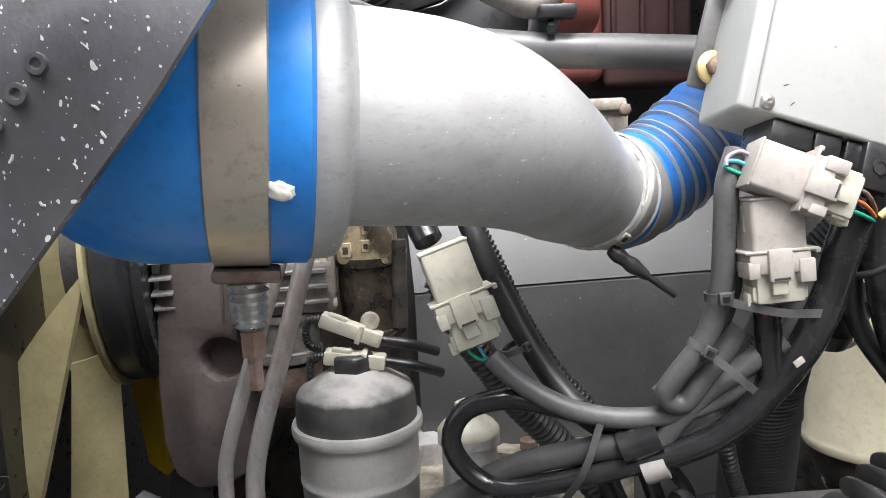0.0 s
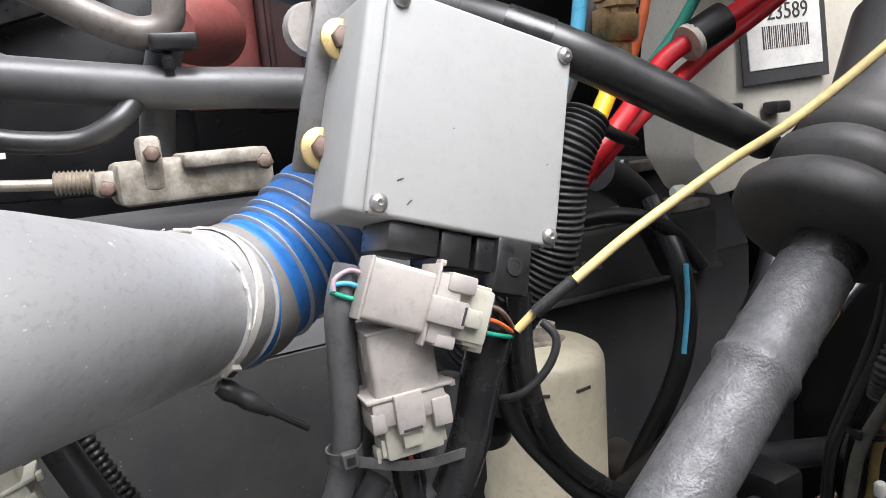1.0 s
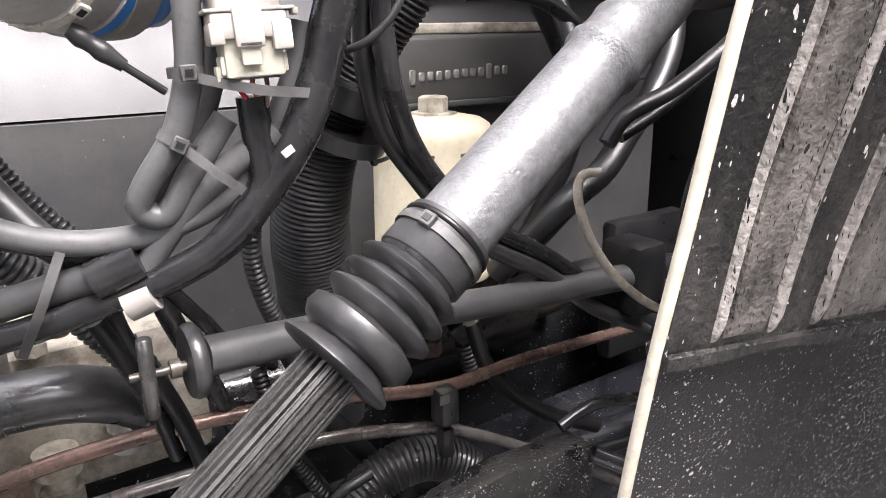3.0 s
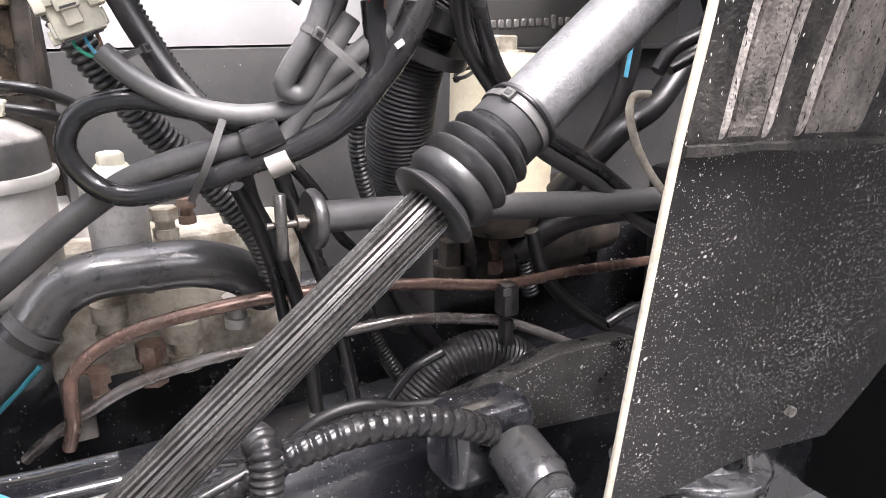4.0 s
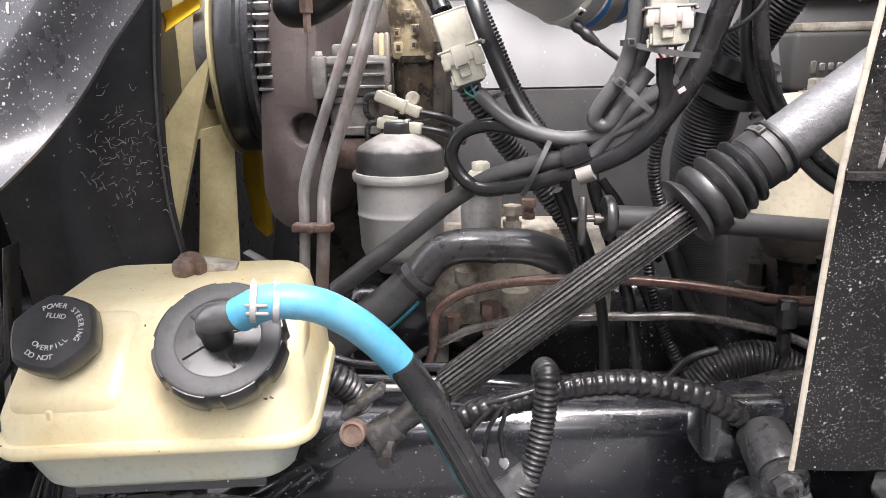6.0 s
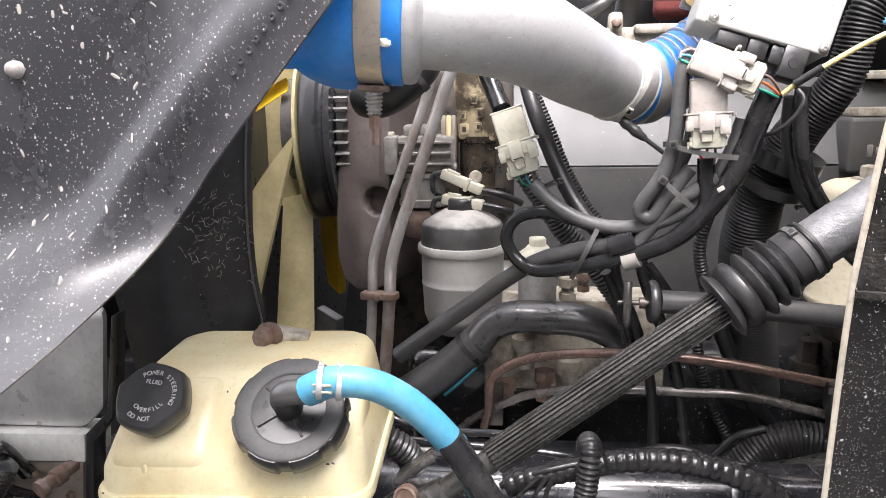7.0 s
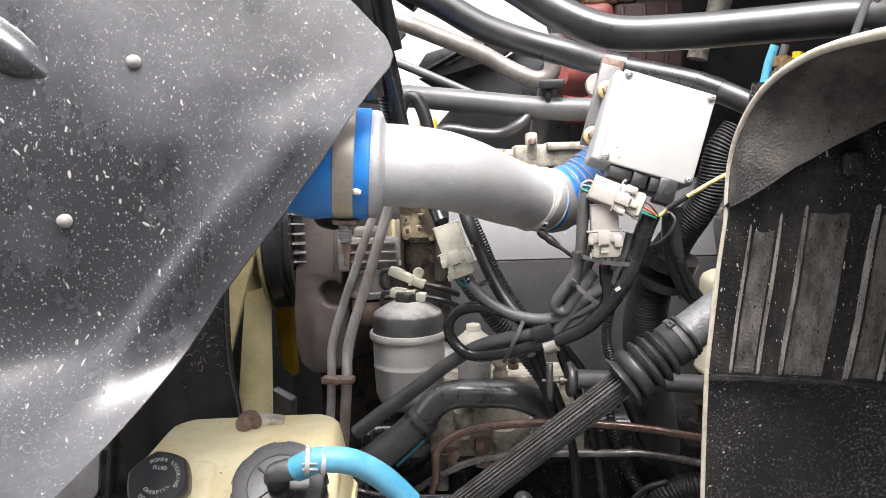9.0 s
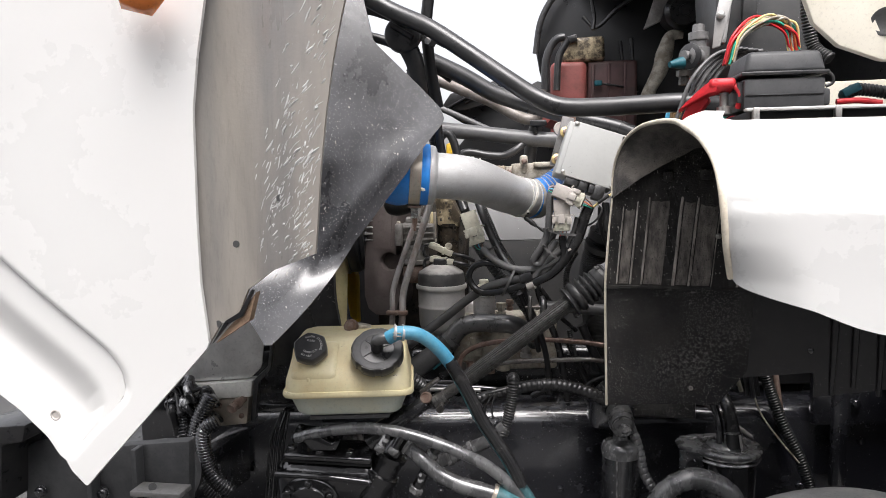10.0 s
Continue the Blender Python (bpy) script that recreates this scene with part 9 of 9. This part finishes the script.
    for k, pts in enumerate(([(-0.306, 0.500, 1.932), (-0.221, 0.500, 1.917), (-0.134, 0.480, 1.879), (-0.035, 0.450, 1.823)], [(-0.294, 0.600, 1.882), (-0.220, 0.600, 1.862), (-0.136, 0.620, 1.822), (-0.049, 0.620, 1.762)], [(-0.081, 0.500, 1.959), (-0.090, 0.500, 1.881), (-0.086, 0.520, 1.777), (-0.074, 0.550, 1.685)])):
        pipe_thing(pts, 0.014 if k != 1 else 0.012, rubber_dark, "black hose behind the open hood")


cowl_top()


# ---- under the tank and ahead of it ----
def steering_gear():
    e = thing("steering_gear", (-0.2, 0.40, 0.8), "glossy black steering gear housing", "steering gear")
    m = axes((-0.30, 0.37, 0.80), (1, 0.1, -0.05), (0, -0.25, 1))
    rbox("housing", m, (0.27, 0.17, 0.16), glint_black, e, "", 0.040, 5)
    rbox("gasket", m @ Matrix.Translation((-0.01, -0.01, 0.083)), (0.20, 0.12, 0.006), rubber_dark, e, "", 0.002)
    rbox("top_cover", m @ Matrix.Translation((-0.01, -0.01, 0.094)), (0.205, 0.125, 0.018), glint_black, e, "", 0.007, 3)
    lathe("cover_boss", m @ Vector((-0.035, -0.005, 0.10)), m @ Vector((-0.035, -0.005, 1)), [(0, 0.042), (0.010, 0.040), (0.016, 0.030), (0.018, 0.016), (0.026, 0.015), (0.028, 0.010)], glint_black, e, "", 28)
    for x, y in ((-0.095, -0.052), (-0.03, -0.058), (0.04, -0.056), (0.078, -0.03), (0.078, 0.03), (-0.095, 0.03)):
        bolt("bolt", m @ Vector((x, y, 0.103)), m.to_3x3() @ Z, 0.010, glint_black, e)
    lathe("side_cover", m @ Vector((-0.05, -0.083, -0.01)), m @ Vector((-0.05, -1, -0.01)), [(0, 0.066), (0.006, 0.068), (0.012, 0.064), (0.014, 0.050), (0.020, 0.046), (0.022, 0.020), (0.030, 0.018)], glint_black, e, "round side cover", 36)
    for k in range(6):
        t = math.pi * (k + 0.5) / 3
        bolt("bolt", m @ Vector((-0.05 + 0.057 * math.cos(t), -0.096, -0.01 + 0.057 * math.sin(t))), m.to_3x3() @ Vector((0, -1, 0)), 0.008, glint_black, e)
    a0, a1 = Vector((-0.205, 0.315, 0.775)), Vector((-0.135, 0.325, 0.925))
    lathe("valve_tower", a0, a1, [(0, 0.036), (0.050, 0.036), (0.052, 0.041), (0.066, 0.041), (0.068, 0.033), (0.105, 0.033), (0.107, 0.038), (0.116, 0.038), (0.120, 0.026), (0.150, 0.024), (0.165, 0.018)], glint_black, e, "glossy valve tower", 32)
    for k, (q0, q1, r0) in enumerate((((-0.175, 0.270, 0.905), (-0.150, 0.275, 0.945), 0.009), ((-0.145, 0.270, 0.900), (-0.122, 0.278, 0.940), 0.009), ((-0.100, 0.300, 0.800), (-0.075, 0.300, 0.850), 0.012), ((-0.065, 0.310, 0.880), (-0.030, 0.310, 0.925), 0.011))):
        tube("gear_pipe", [q0, q1], r0, glint_black, e, "", 16)
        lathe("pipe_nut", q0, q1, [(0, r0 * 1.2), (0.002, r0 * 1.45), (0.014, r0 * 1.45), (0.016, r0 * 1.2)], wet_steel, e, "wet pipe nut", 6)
    tube("gear_rib", [m @ Vector((-0.13, -0.075, 0.05)), m @ Vector((-0.02, -0.09, 0.062)), m @ Vector((0.10, -0.078, 0.045))], 0.007, glint_black, e, "", 12)
    slab("cast_lug", [(-0.355, 0.275, 0.920), (-0.318, 0.275, 0.932), (-0.285, 0.275, 0.915), (-0.262, 0.275, 0.925), (-0.275, 0.275, 0.898), (-0.330, 0.275, 0.895)], (0, 0.03, 0.004), glint_black, e, "", 0.004)


steering_gear()
cable([(-0.373, 0.290, 0.919), (-0.323, 0.285, 0.935), (-0.241, 0.280, 0.951), (-0.149, 0.280, 0.950), (-0.060, 0.285, 0.929), (0.028, 0.290, 0.895), (0.089, 0.300, 0.855), (0.157, 0.318, 0.775)], 0.0135, wet_hose, "wet grey return hose running under the tank", group="hoses under the tank", n=18)
h = thing("coolant_hose", (0.0, 0.30, 0.82), "wet pale-grey hose with a clamped teal end", "hose", "hoses under the tank")
tube("hose", [(-0.112, 0.312, 0.897), (-0.083, 0.302, 0.880), (-0.045, 0.300, 0.848), (0.002, 0.298, 0.826), (0.051, 0.300, 0.813), (0.095, 0.302, 0.803)], [0.0165, 0.0175, 0.0185, 0.0190, 0.0190, 0.0185], wet_hose, h, "", 22)
tube("hose_end", [(0.085, 0.302, 0.806), (0.120, 0.304, 0.790), (0.160, 0.310, 0.758), (0.185, 0.316, 0.720)], 0.0215, hose_teal, h, "grimy teal end", 22)
lathe("clamp", (0.078, 0.302, 0.808), (0.112, 0.303, 0.795), [(0, 0.0205), (0.001, 0.0222), (0.009, 0.0222), (0.010, 0.0205)], tan_metal, h, "worn steel clamp", 26)
lathe("collar", (-0.121, 0.314, 0.903), (-0.090, 0.304, 0.884), [(0, 0.014), (0.002, 0.0205), (0.010, 0.021), (0.012, 0.0175)], wet_steel, h, "wet steel collar", 24)
h = thing("conduit_hose", (0.0, 0.45, 0.85), "wet black hose running down from the upright conduit", "hose", "hoses under the tank")
tube("hose", [(0.098, 0.436, 0.915), (0.063, 0.438, 0.884), (0.021, 0.440, 0.858), (-0.049, 0.440, 0.825), (-0.110, 0.430, 0.800)], 0.0165, wet_hose, h, "", 20)
for q0, q1 in (((0.020, 0.440, 0.858), (0.000, 0.440, 0.848)), ((-0.035, 0.440, 0.832), (-0.052, 0.440, 0.824))):
    lathe("hose_ring", q0, q1, [(0, 0.0172), (0.002, 0.0205), (0.011, 0.0205), (0.013, 0.0172)], wet_steel, h, "wet ring", 22)
for k in range(7):
    a, b, c2, d = Vector((-0.427, 0.360, 0.954)), Vector((-0.440, 0.340, 0.898)), Vector((-0.447, 0.330, 0.824)), Vector((-0.457, 0.330, 0.739))
    o = Vector((0.0055 * k - 0.016, 0.004 * (k % 3), 0.002 * (k % 2)))
    cable([a + o * 0.6, b + o, c2 + o * 1.1, d + o], 0.0028, gloss_black if k % 2 else tape, "thin black lead in the bundle beside the tank", group="thin leads beside the tank", n=8)
for k, (x, y) in enumerate(((-10, 0), (8, 6), (22, 2))):
    a = Vector((0.060, 0.460, 0.983)) + Vector((x * 0.0005, 0, 0))
    b = Vector((0.041, 0.450, 0.958)) + Vector((x * 0.0010, 0, 0))
    c2 = Vector((0.032, 0.440, 0.930)) + Vector((x * 0.0016, 0, 0))
    w = thing("earth_lead", c2, "thin black earth lead with a ring terminal", "lead", "earth leads")
    tube("lead", [a, b, c2], 0.0028, tape, w, "", 8)
    lathe("ring_terminal", c2 + Vector((0, -0.002, -0.006)), c2 + Vector((0, -1, 0.6)), [(0, 0.007), (0.002, 0.007), (0.0021, 0.005), (0.006, 0.005)], gloss_black, w, "oily ring terminal", 12)


def shock():
    e = thing("shock_absorber", (0.36, 0.47, 0.7), "black shock absorber with a bolted top bushing", "shock absorber")
    o = Vector((0.366, 0.520, 0.935))
    d = Vector((0.10, -0.95, -0.22)).normalized()
    lathe("bushing", o, o + d, [(0, 0.026), (0.004, 0.030), (0.052, 0.031), (0.060, 0.029), (0.066, 0.027)], bushing_black, e, "wet rubber top bushing", 40)
    lathe("washer", o + d * 0.066, o + d, [(0, 0.024), (0.004, 0.026), (0.009, 0.026), (0.012, 0.020)], bushing_black, e, "", 36)
    lathe("bushing_bolt", o + d * 0.076, o + d, [(0, 0.019), (0.003, 0.019), (0.0031, 0.016), (0.014, 0.016), (0.016, 0.013), (0.0161, 0.009), (0.010, 0.008)], wet_steel, e, "speckled bolt head", 6)
    lathe("damper", (0.372, 0.50, 0.60), (0.372, 0.50, 2), [(0, 0.045), (0.235, 0.045)], gloss_black, e, "glossy black damper tube", 40)
    lathe("damper_cap", (0.372, 0.50, 0.833), (0.372, 0.50, 2), [(0, 0.046), (0.018, 0.0465), (0.030, 0.043), (0.037, 0.034), (0.042, 0.020), (0.075, 0.018)], wet_hose, e, "wet dusty domed cap", 40)
    tube("damper_seam", [(0.360, 0.4555, 0.60), (0.360, 0.4555, 0.84)], 0.0022, wet_steel, e, "", 8)
    rbox("rail_bracket", axes((0.35, 0.565, 0.925), U, Z), (0.11, 0.07, 0.09), rail_black, e, "", 0.02, 4)


shock()
e = thing("spring_hanger", (0.45, 0.58, 0.93), "dusty black spring hanger plate on the frame rail", "bracket")
slab("hanger_plate", [(0.325, 0.585, 0.955), (0.366, 0.585, 0.965), (0.416, 0.585, 0.982), (0.455, 0.585, 0.992), (0.56, 0.585, 0.998), (0.56, 0.585, 0.90), (0.339, 0.585, 0.90)], (0.0, 0.05, -0.012), hanger_dust, e, "", 0.005)


def air_dryer():
    e = thing("air_dryer", (0.65, 0.65, 0.6), "black air dryer canister with a flanged top", "air dryer")
    c = Vector((0.622, 0.53, 0.04))
    lathe("canister", c + Z * 0.58, c + Z * 2, [(0, 0.05), (0.01, 0.066), (0.205, 0.068), (0.208, 0.074), (0.214, 0.076), (0.218, 0.074), (0.222, 0.070)], gloss_black, e, "", 44)
    for k, z in enumerate((0.790, 0.800)):
        lathe("clamp_ring", c + Z * z, c + Z * 2, [(0, 0.072), (0.001, 0.0775 - 0.002 * k), (0.004, 0.079 - 0.002 * k), (0.007, 0.0775 - 0.002 * k), (0.008, 0.072)], wet_steel, e, "wet ridged ring", 44)
    lathe("top_disc", c + Z * 0.806, c + Z * 2, [(0, 0.072), (0.002, 0.080), (0.008, 0.082), (0.013, 0.079), (0.016, 0.070), (0.014, 0.050), (0.020, 0.044), (0.026, 0.030), (0.028, 0.010)], wet_hose, e, "wet pale top disc", 44)
    slab("mount_wing", [c + Vector((x, y, 0.812)) for x, y in ((-0.118, 0.010), (-0.116, -0.020), (-0.100, -0.040), (-0.050, -0.058), (0.0, -0.06), (0.0, 0.06), (-0.06, 0.065), (-0.10, 0.045))], (0, 0, 0.009), wet_hose, e, "wet mounting wing", 0.003)
    rbox("wing_rib", axes(c + Vector((-0.085, -0.03, 0.775)), (1, -0.5, 0), Z), (0.06, 0.012, 0.07), gloss_black, e, "", 0.005)
    tube("air_elbow", [c + Vector((0.010, -0.035, 0.825)), c + Vector((0.006, -0.032, 0.870)), c + Vector((-0.002, -0.020, 0.915)), c + Vector((-0.012, 0.02, 0.945))], [0.017, 0.016, 0.015, 0.014], tape, e, "black outlet elbow", 18)
    lathe("elbow_clip", c + Vector((0.0075, -0.033, 0.858)), c + Vector((0.004, -0.029, 0.89)), [(0, 0.0165), (0.001, 0.018), (0.006, 0.018), (0.007, 0.0165)], wet_steel, e, "wet clip", 20)
    tube("clip_pin", [c + Vector((0.018, -0.052, 0.862)), c + Vector((0.024, -0.056, 0.822))], 0.0028, steel, e, "bright pin", 8)
    tube("vent_tube", [c + Vector((-0.018, -0.02, 0.825)), c + Vector((-0.020, -0.018, 0.865)), c + Vector((-0.026, -0.005, 0.90)), c + Vector((-0.050, 0.01, 0.945)), c + Vector((-0.085, 0.03, 0.965))], 0.009, gloss_black, e, "thin vent tube", 14)


air_dryer()
conduit([(0.744, 0.700, 1.008), (0.763, 0.700, 0.948), (0.794, 0.690, 0.862), (0.835, 0.680, 0.777), (0.869, 0.670, 0.677)], 0.0155, "black corrugated conduit hanging behind the air dryer", rubber_dark, 0.007, 0.003)
cable([(0.712, 0.690, 0.976), (0.737, 0.685, 0.892), (0.790, 0.670, 0.816), (0.829, 0.660, 0.770)], 0.0022, alu_pale, "thin pale wire beside the hanging conduit", group="loose wire ends", n=8)
conduit([(0.388, 0.500, 0.915), (0.399, 0.492, 0.894), (0.415, 0.488, 0.846), (0.426, 0.485, 0.797), (0.447, 0.482, 0.756), (0.466, 0.480, 0.715)], 0.0125, "spiral-taped wet lead beside the damper", wet_hose, 0.014, 0.0022, "spiral", 16)
tube("air_hose", [(0.440, 0.420, 0.735), (0.457, 0.420, 0.767), (0.488, 0.420, 0.800), (0.525, 0.420, 0.816), (0.569, 0.420, 0.809), (0.606, 0.420, 0.786), (0.632, 0.420, 0.745)], 0.0245, wet_hose, None, "thick wet air hose bent low by the damper", 24, category="hose", group="hoses by the damper")


def rail_clutter():
    """Black fittings on the rail towards the cab."""
    e = thing("step_bracket", (0.95, 0.62, 0.7), "black step bracket on the frame rail", "bracket")
    rbox("bracket_plate", axes((1.02, 0.752, 0.93), U, Z), (0.30, 0.03, 0.16), rail_black, e, "", 0.01)
    for k in range(4):
        bolt("bolt", Vector((0.90 + 0.08 * k, 0.716 + 0.0138 * k, 0.96 - 0.05 * (k % 2))), -V, 0.012, rail_black, e)
    rbox("upright", axes((0.94, 0.72, 0.84), Z, -V), (0.30, 0.04, 0.02), rail_black, e, "", 0.006)
    d = thing("tyre", (1.0, 0.25, 0.0), "dusty grey tyre top low beside the rail", "tyre")
    c = Vector((0.82, 0.06, 0.395))
    prof = [(0, 0.26), (0.01, 0.40), (0.03, 0.455), (0.06, 0.475), (0.11, 0.482), (0.13, 0.483), (0.20, 0.482), (0.24, 0.470), (0.27, 0.45), (0.29, 0.40), (0.30, 0.26)]
    lathe("tyre_body", c + V * 0.0, c + V, prof, tyre_dust, d, "", 72)


rail_clutter()


def front_corner():
    """Brackets, fittings and hoses ahead of the tank, behind the hood corner."""
    e = thing("hood_hinge_bracket", (-0.52, 0.42, 0.9), "dull grey sheet-steel bracket with a pale flange", "bracket")
    slab("upright_sheet", [(-0.660, 0.365, 1.173), (-0.464, 0.365, 1.193), (-0.481, 0.365, 1.059), (-0.516, 0.365, 1.029), (-0.689, 0.365, 1.015)], (-0.020, 0.03, 0), sheet_steel, e, "", 0.012)
    slab("flange", [(-0.666, 0.352, 1.016), (-0.505, 0.352, 1.031), (-0.510, 0.352, 0.992), (-0.673, 0.352, 0.976)], (0, 0.05, 0.0), label_white, e, "white painted flange", 0.002)
    slab("lower_plate", [(-0.678, 0.356, 0.972), (-0.517, 0.356, 0.988), (-0.526, 0.356, 0.923), (-0.691, 0.356, 0.900)], (0, 0.03, 0), tan_metal, e, "grimy lower plate", 0.002)
    slab("edge_strip", [(-0.496, 0.345, 1.036), (-0.461, 0.345, 1.068), (-0.439, 0.345, 1.192), (-0.436, 0.345, 1.193), (-0.454, 0.345, 1.063), (-0.486, 0.345, 1.028), (-0.499, 0.345, 0.933), (-0.511, 0.345, 0.931)], (-0.006, 0.03, 0), black, e, "black rolled edge", 0.001)
    for q in ((-0.629, 0.350, 0.953), (-0.534, 0.350, 0.945), (-0.590, 0.350, 0.968)):
        bolt("rivet", q, (0, -1, 0), 0.006, rust, e)
    b = thing("drain_tap", (-0.54, 0.318, 0.979), "rusty grimy drain tap", "tap")
    lathe("tap_body", (-0.53, 0.36, 0.985), (-0.56, 0.2, 0.955), [(0, 0.009), (0.02, 0.009), (0.022, 0.012), (0.034, 0.012), (0.036, 0.009), (0.046, 0.009), (0.048, 0.012), (0.056, 0.011), (0.054, 0.005)], rust, b, "", 16)
    for k, (r, pts) in enumerate(((0.020, [(-0.583, 0.300, 1.009), (-0.614, 0.290, 0.949), (-0.622, 0.280, 0.877), (-0.605, 0.280, 0.809), (-0.557, 0.280, 0.763)]), (0.018, [(-0.556, 0.270, 0.959), (-0.584, 0.260, 0.941), (-0.584, 0.260, 0.873), (-0.558, 0.260, 0.820), (-0.530, 0.270, 0.790)]), (0.018, [(-0.667, 0.330, 0.969), (-0.654, 0.300, 0.896), (-0.629, 0.300, 0.827), (-0.598, 0.290, 0.763)]))):
        conduit(pts, r, "black corrugated hose looped ahead of the tank", gloss_black, 0.007, 0.0035)
    strap("tie", (-0.617, 0.285, 0.841), (0.1, 0, -1), 0.024, black, (0.2, -1, 0.2), "black cable tie round the looped hoses", 0.006)
    rnd = random.Random(21)
    for k in range(9):
        x, z = rnd.uniform(-0.70, -0.645), rnd.uniform(0.93, 1.05)
        y = 0.335 - 0.006 * (k % 5)
        pts = [(x, y + 0.02, z)]
        for n in range(4):
            x, z = x + rnd.uniform(0.004, 0.018) * (1 if k % 3 else -0.6), z + rnd.uniform(-0.045, 0.022)
            pts.append((x, y - rnd.uniform(0, 0.03), z))
        pts.append((x + 0.01, y + 0.03, z - 0.05))
        cable(pts, rnd.choice((0.006, 0.008, 0.0105)), (gloss_black, tape, glint_black)[k % 3], "tangled wet black lead ahead of the tank", group="leads ahead of the tank", wobble=0.25, n=10)
    c = thing("bumper_mount", (-0.62, 0.25, 0.7), "dark grey bumper mounting bracket with slots", "bracket")
    slab("mount_plate", [(-0.917, 0.100, 0.946), (-0.840, 0.100, 0.975), (-0.708, 0.100, 0.956), (-0.532, 0.100, 0.976), (-0.541, 0.100, 0.829), (-0.929, 0.100, 0.804)], (0, 0.03, 0), box_black, c, "", 0.006)
    rbox("mount_rib", axes((-0.745, 0.080, 0.888), Z, (0, -1, 0)), (0.16, 0.012, 0.03), box_black, c, "", 0.003)
    rbox("mount_rib", axes((-0.640, 0.080, 0.894), Z, (0, -1, 0)), (0.14, 0.012, 0.03), box_black, c, "", 0.003)
    rbox("ledge", axes((-0.578, 0.060, 0.884), (1, 0, 0), Z), (0.11, 0.05, 0.012), rad_alu, c, "", 0.003)
    lathe("ledge_slot", (-0.590, 0.050, 0.895), (-0.239, -0.500, 1.160), [(0, 0.008), (0.002, 0.008), (0.0021, 0.001)], ink, c, "", 16)
    for q in ((-0.774, 0.090, 0.894), (-0.728, 0.090, 0.857), (-0.876, 0.090, 0.853)):
        bolt("bolt", q, (0, -1, 0), 0.012, gloss_black, c)
    lathe("round_cover", (-0.631, 0.160, 0.872), (-0.223, -0.500, 1.176), [(0, 0.075), (0.006, 0.078), (0.012, 0.07), (0.016, 0.02)], box_black, c, "", 36)
    d = thing("front_bumper", (-0.75, 0.0, 0.6), "black front bumper beam", "bumper")
    slab("bumper_face", [(-0.984, 0.020, 1.010), (-0.845, 0.020, 1.025), (-0.855, 0.020, 0.987), (-0.908, 0.020, 0.977), (-0.920, 0.020, 0.843), (-1.000, 0.020, 0.838)], (0, 0.25, 0), black, d, "", 0.006)
    rbox("mount_beam", axes((-0.62, 0.28, 0.80), (0.1, 1, 0), Z), (0.40, 0.05, 0.14), gloss_black, c, "", 0.008)
    g = thing("radiator_support", (-0.6, 0.5, 0.8), "black radiator support frame", "radiator support")
    rbox("support_wall", axes((-0.62, 0.55, 0.86), U, Z), (0.55, 0.06, 0.40), gloss_black, g, "", 0.01)
    rbox("support_top", axes((-0.42, 0.44, 0.955), U, Z), (0.22, 0.10, 0.02), gloss_black, g, "", 0.005)


front_corner()
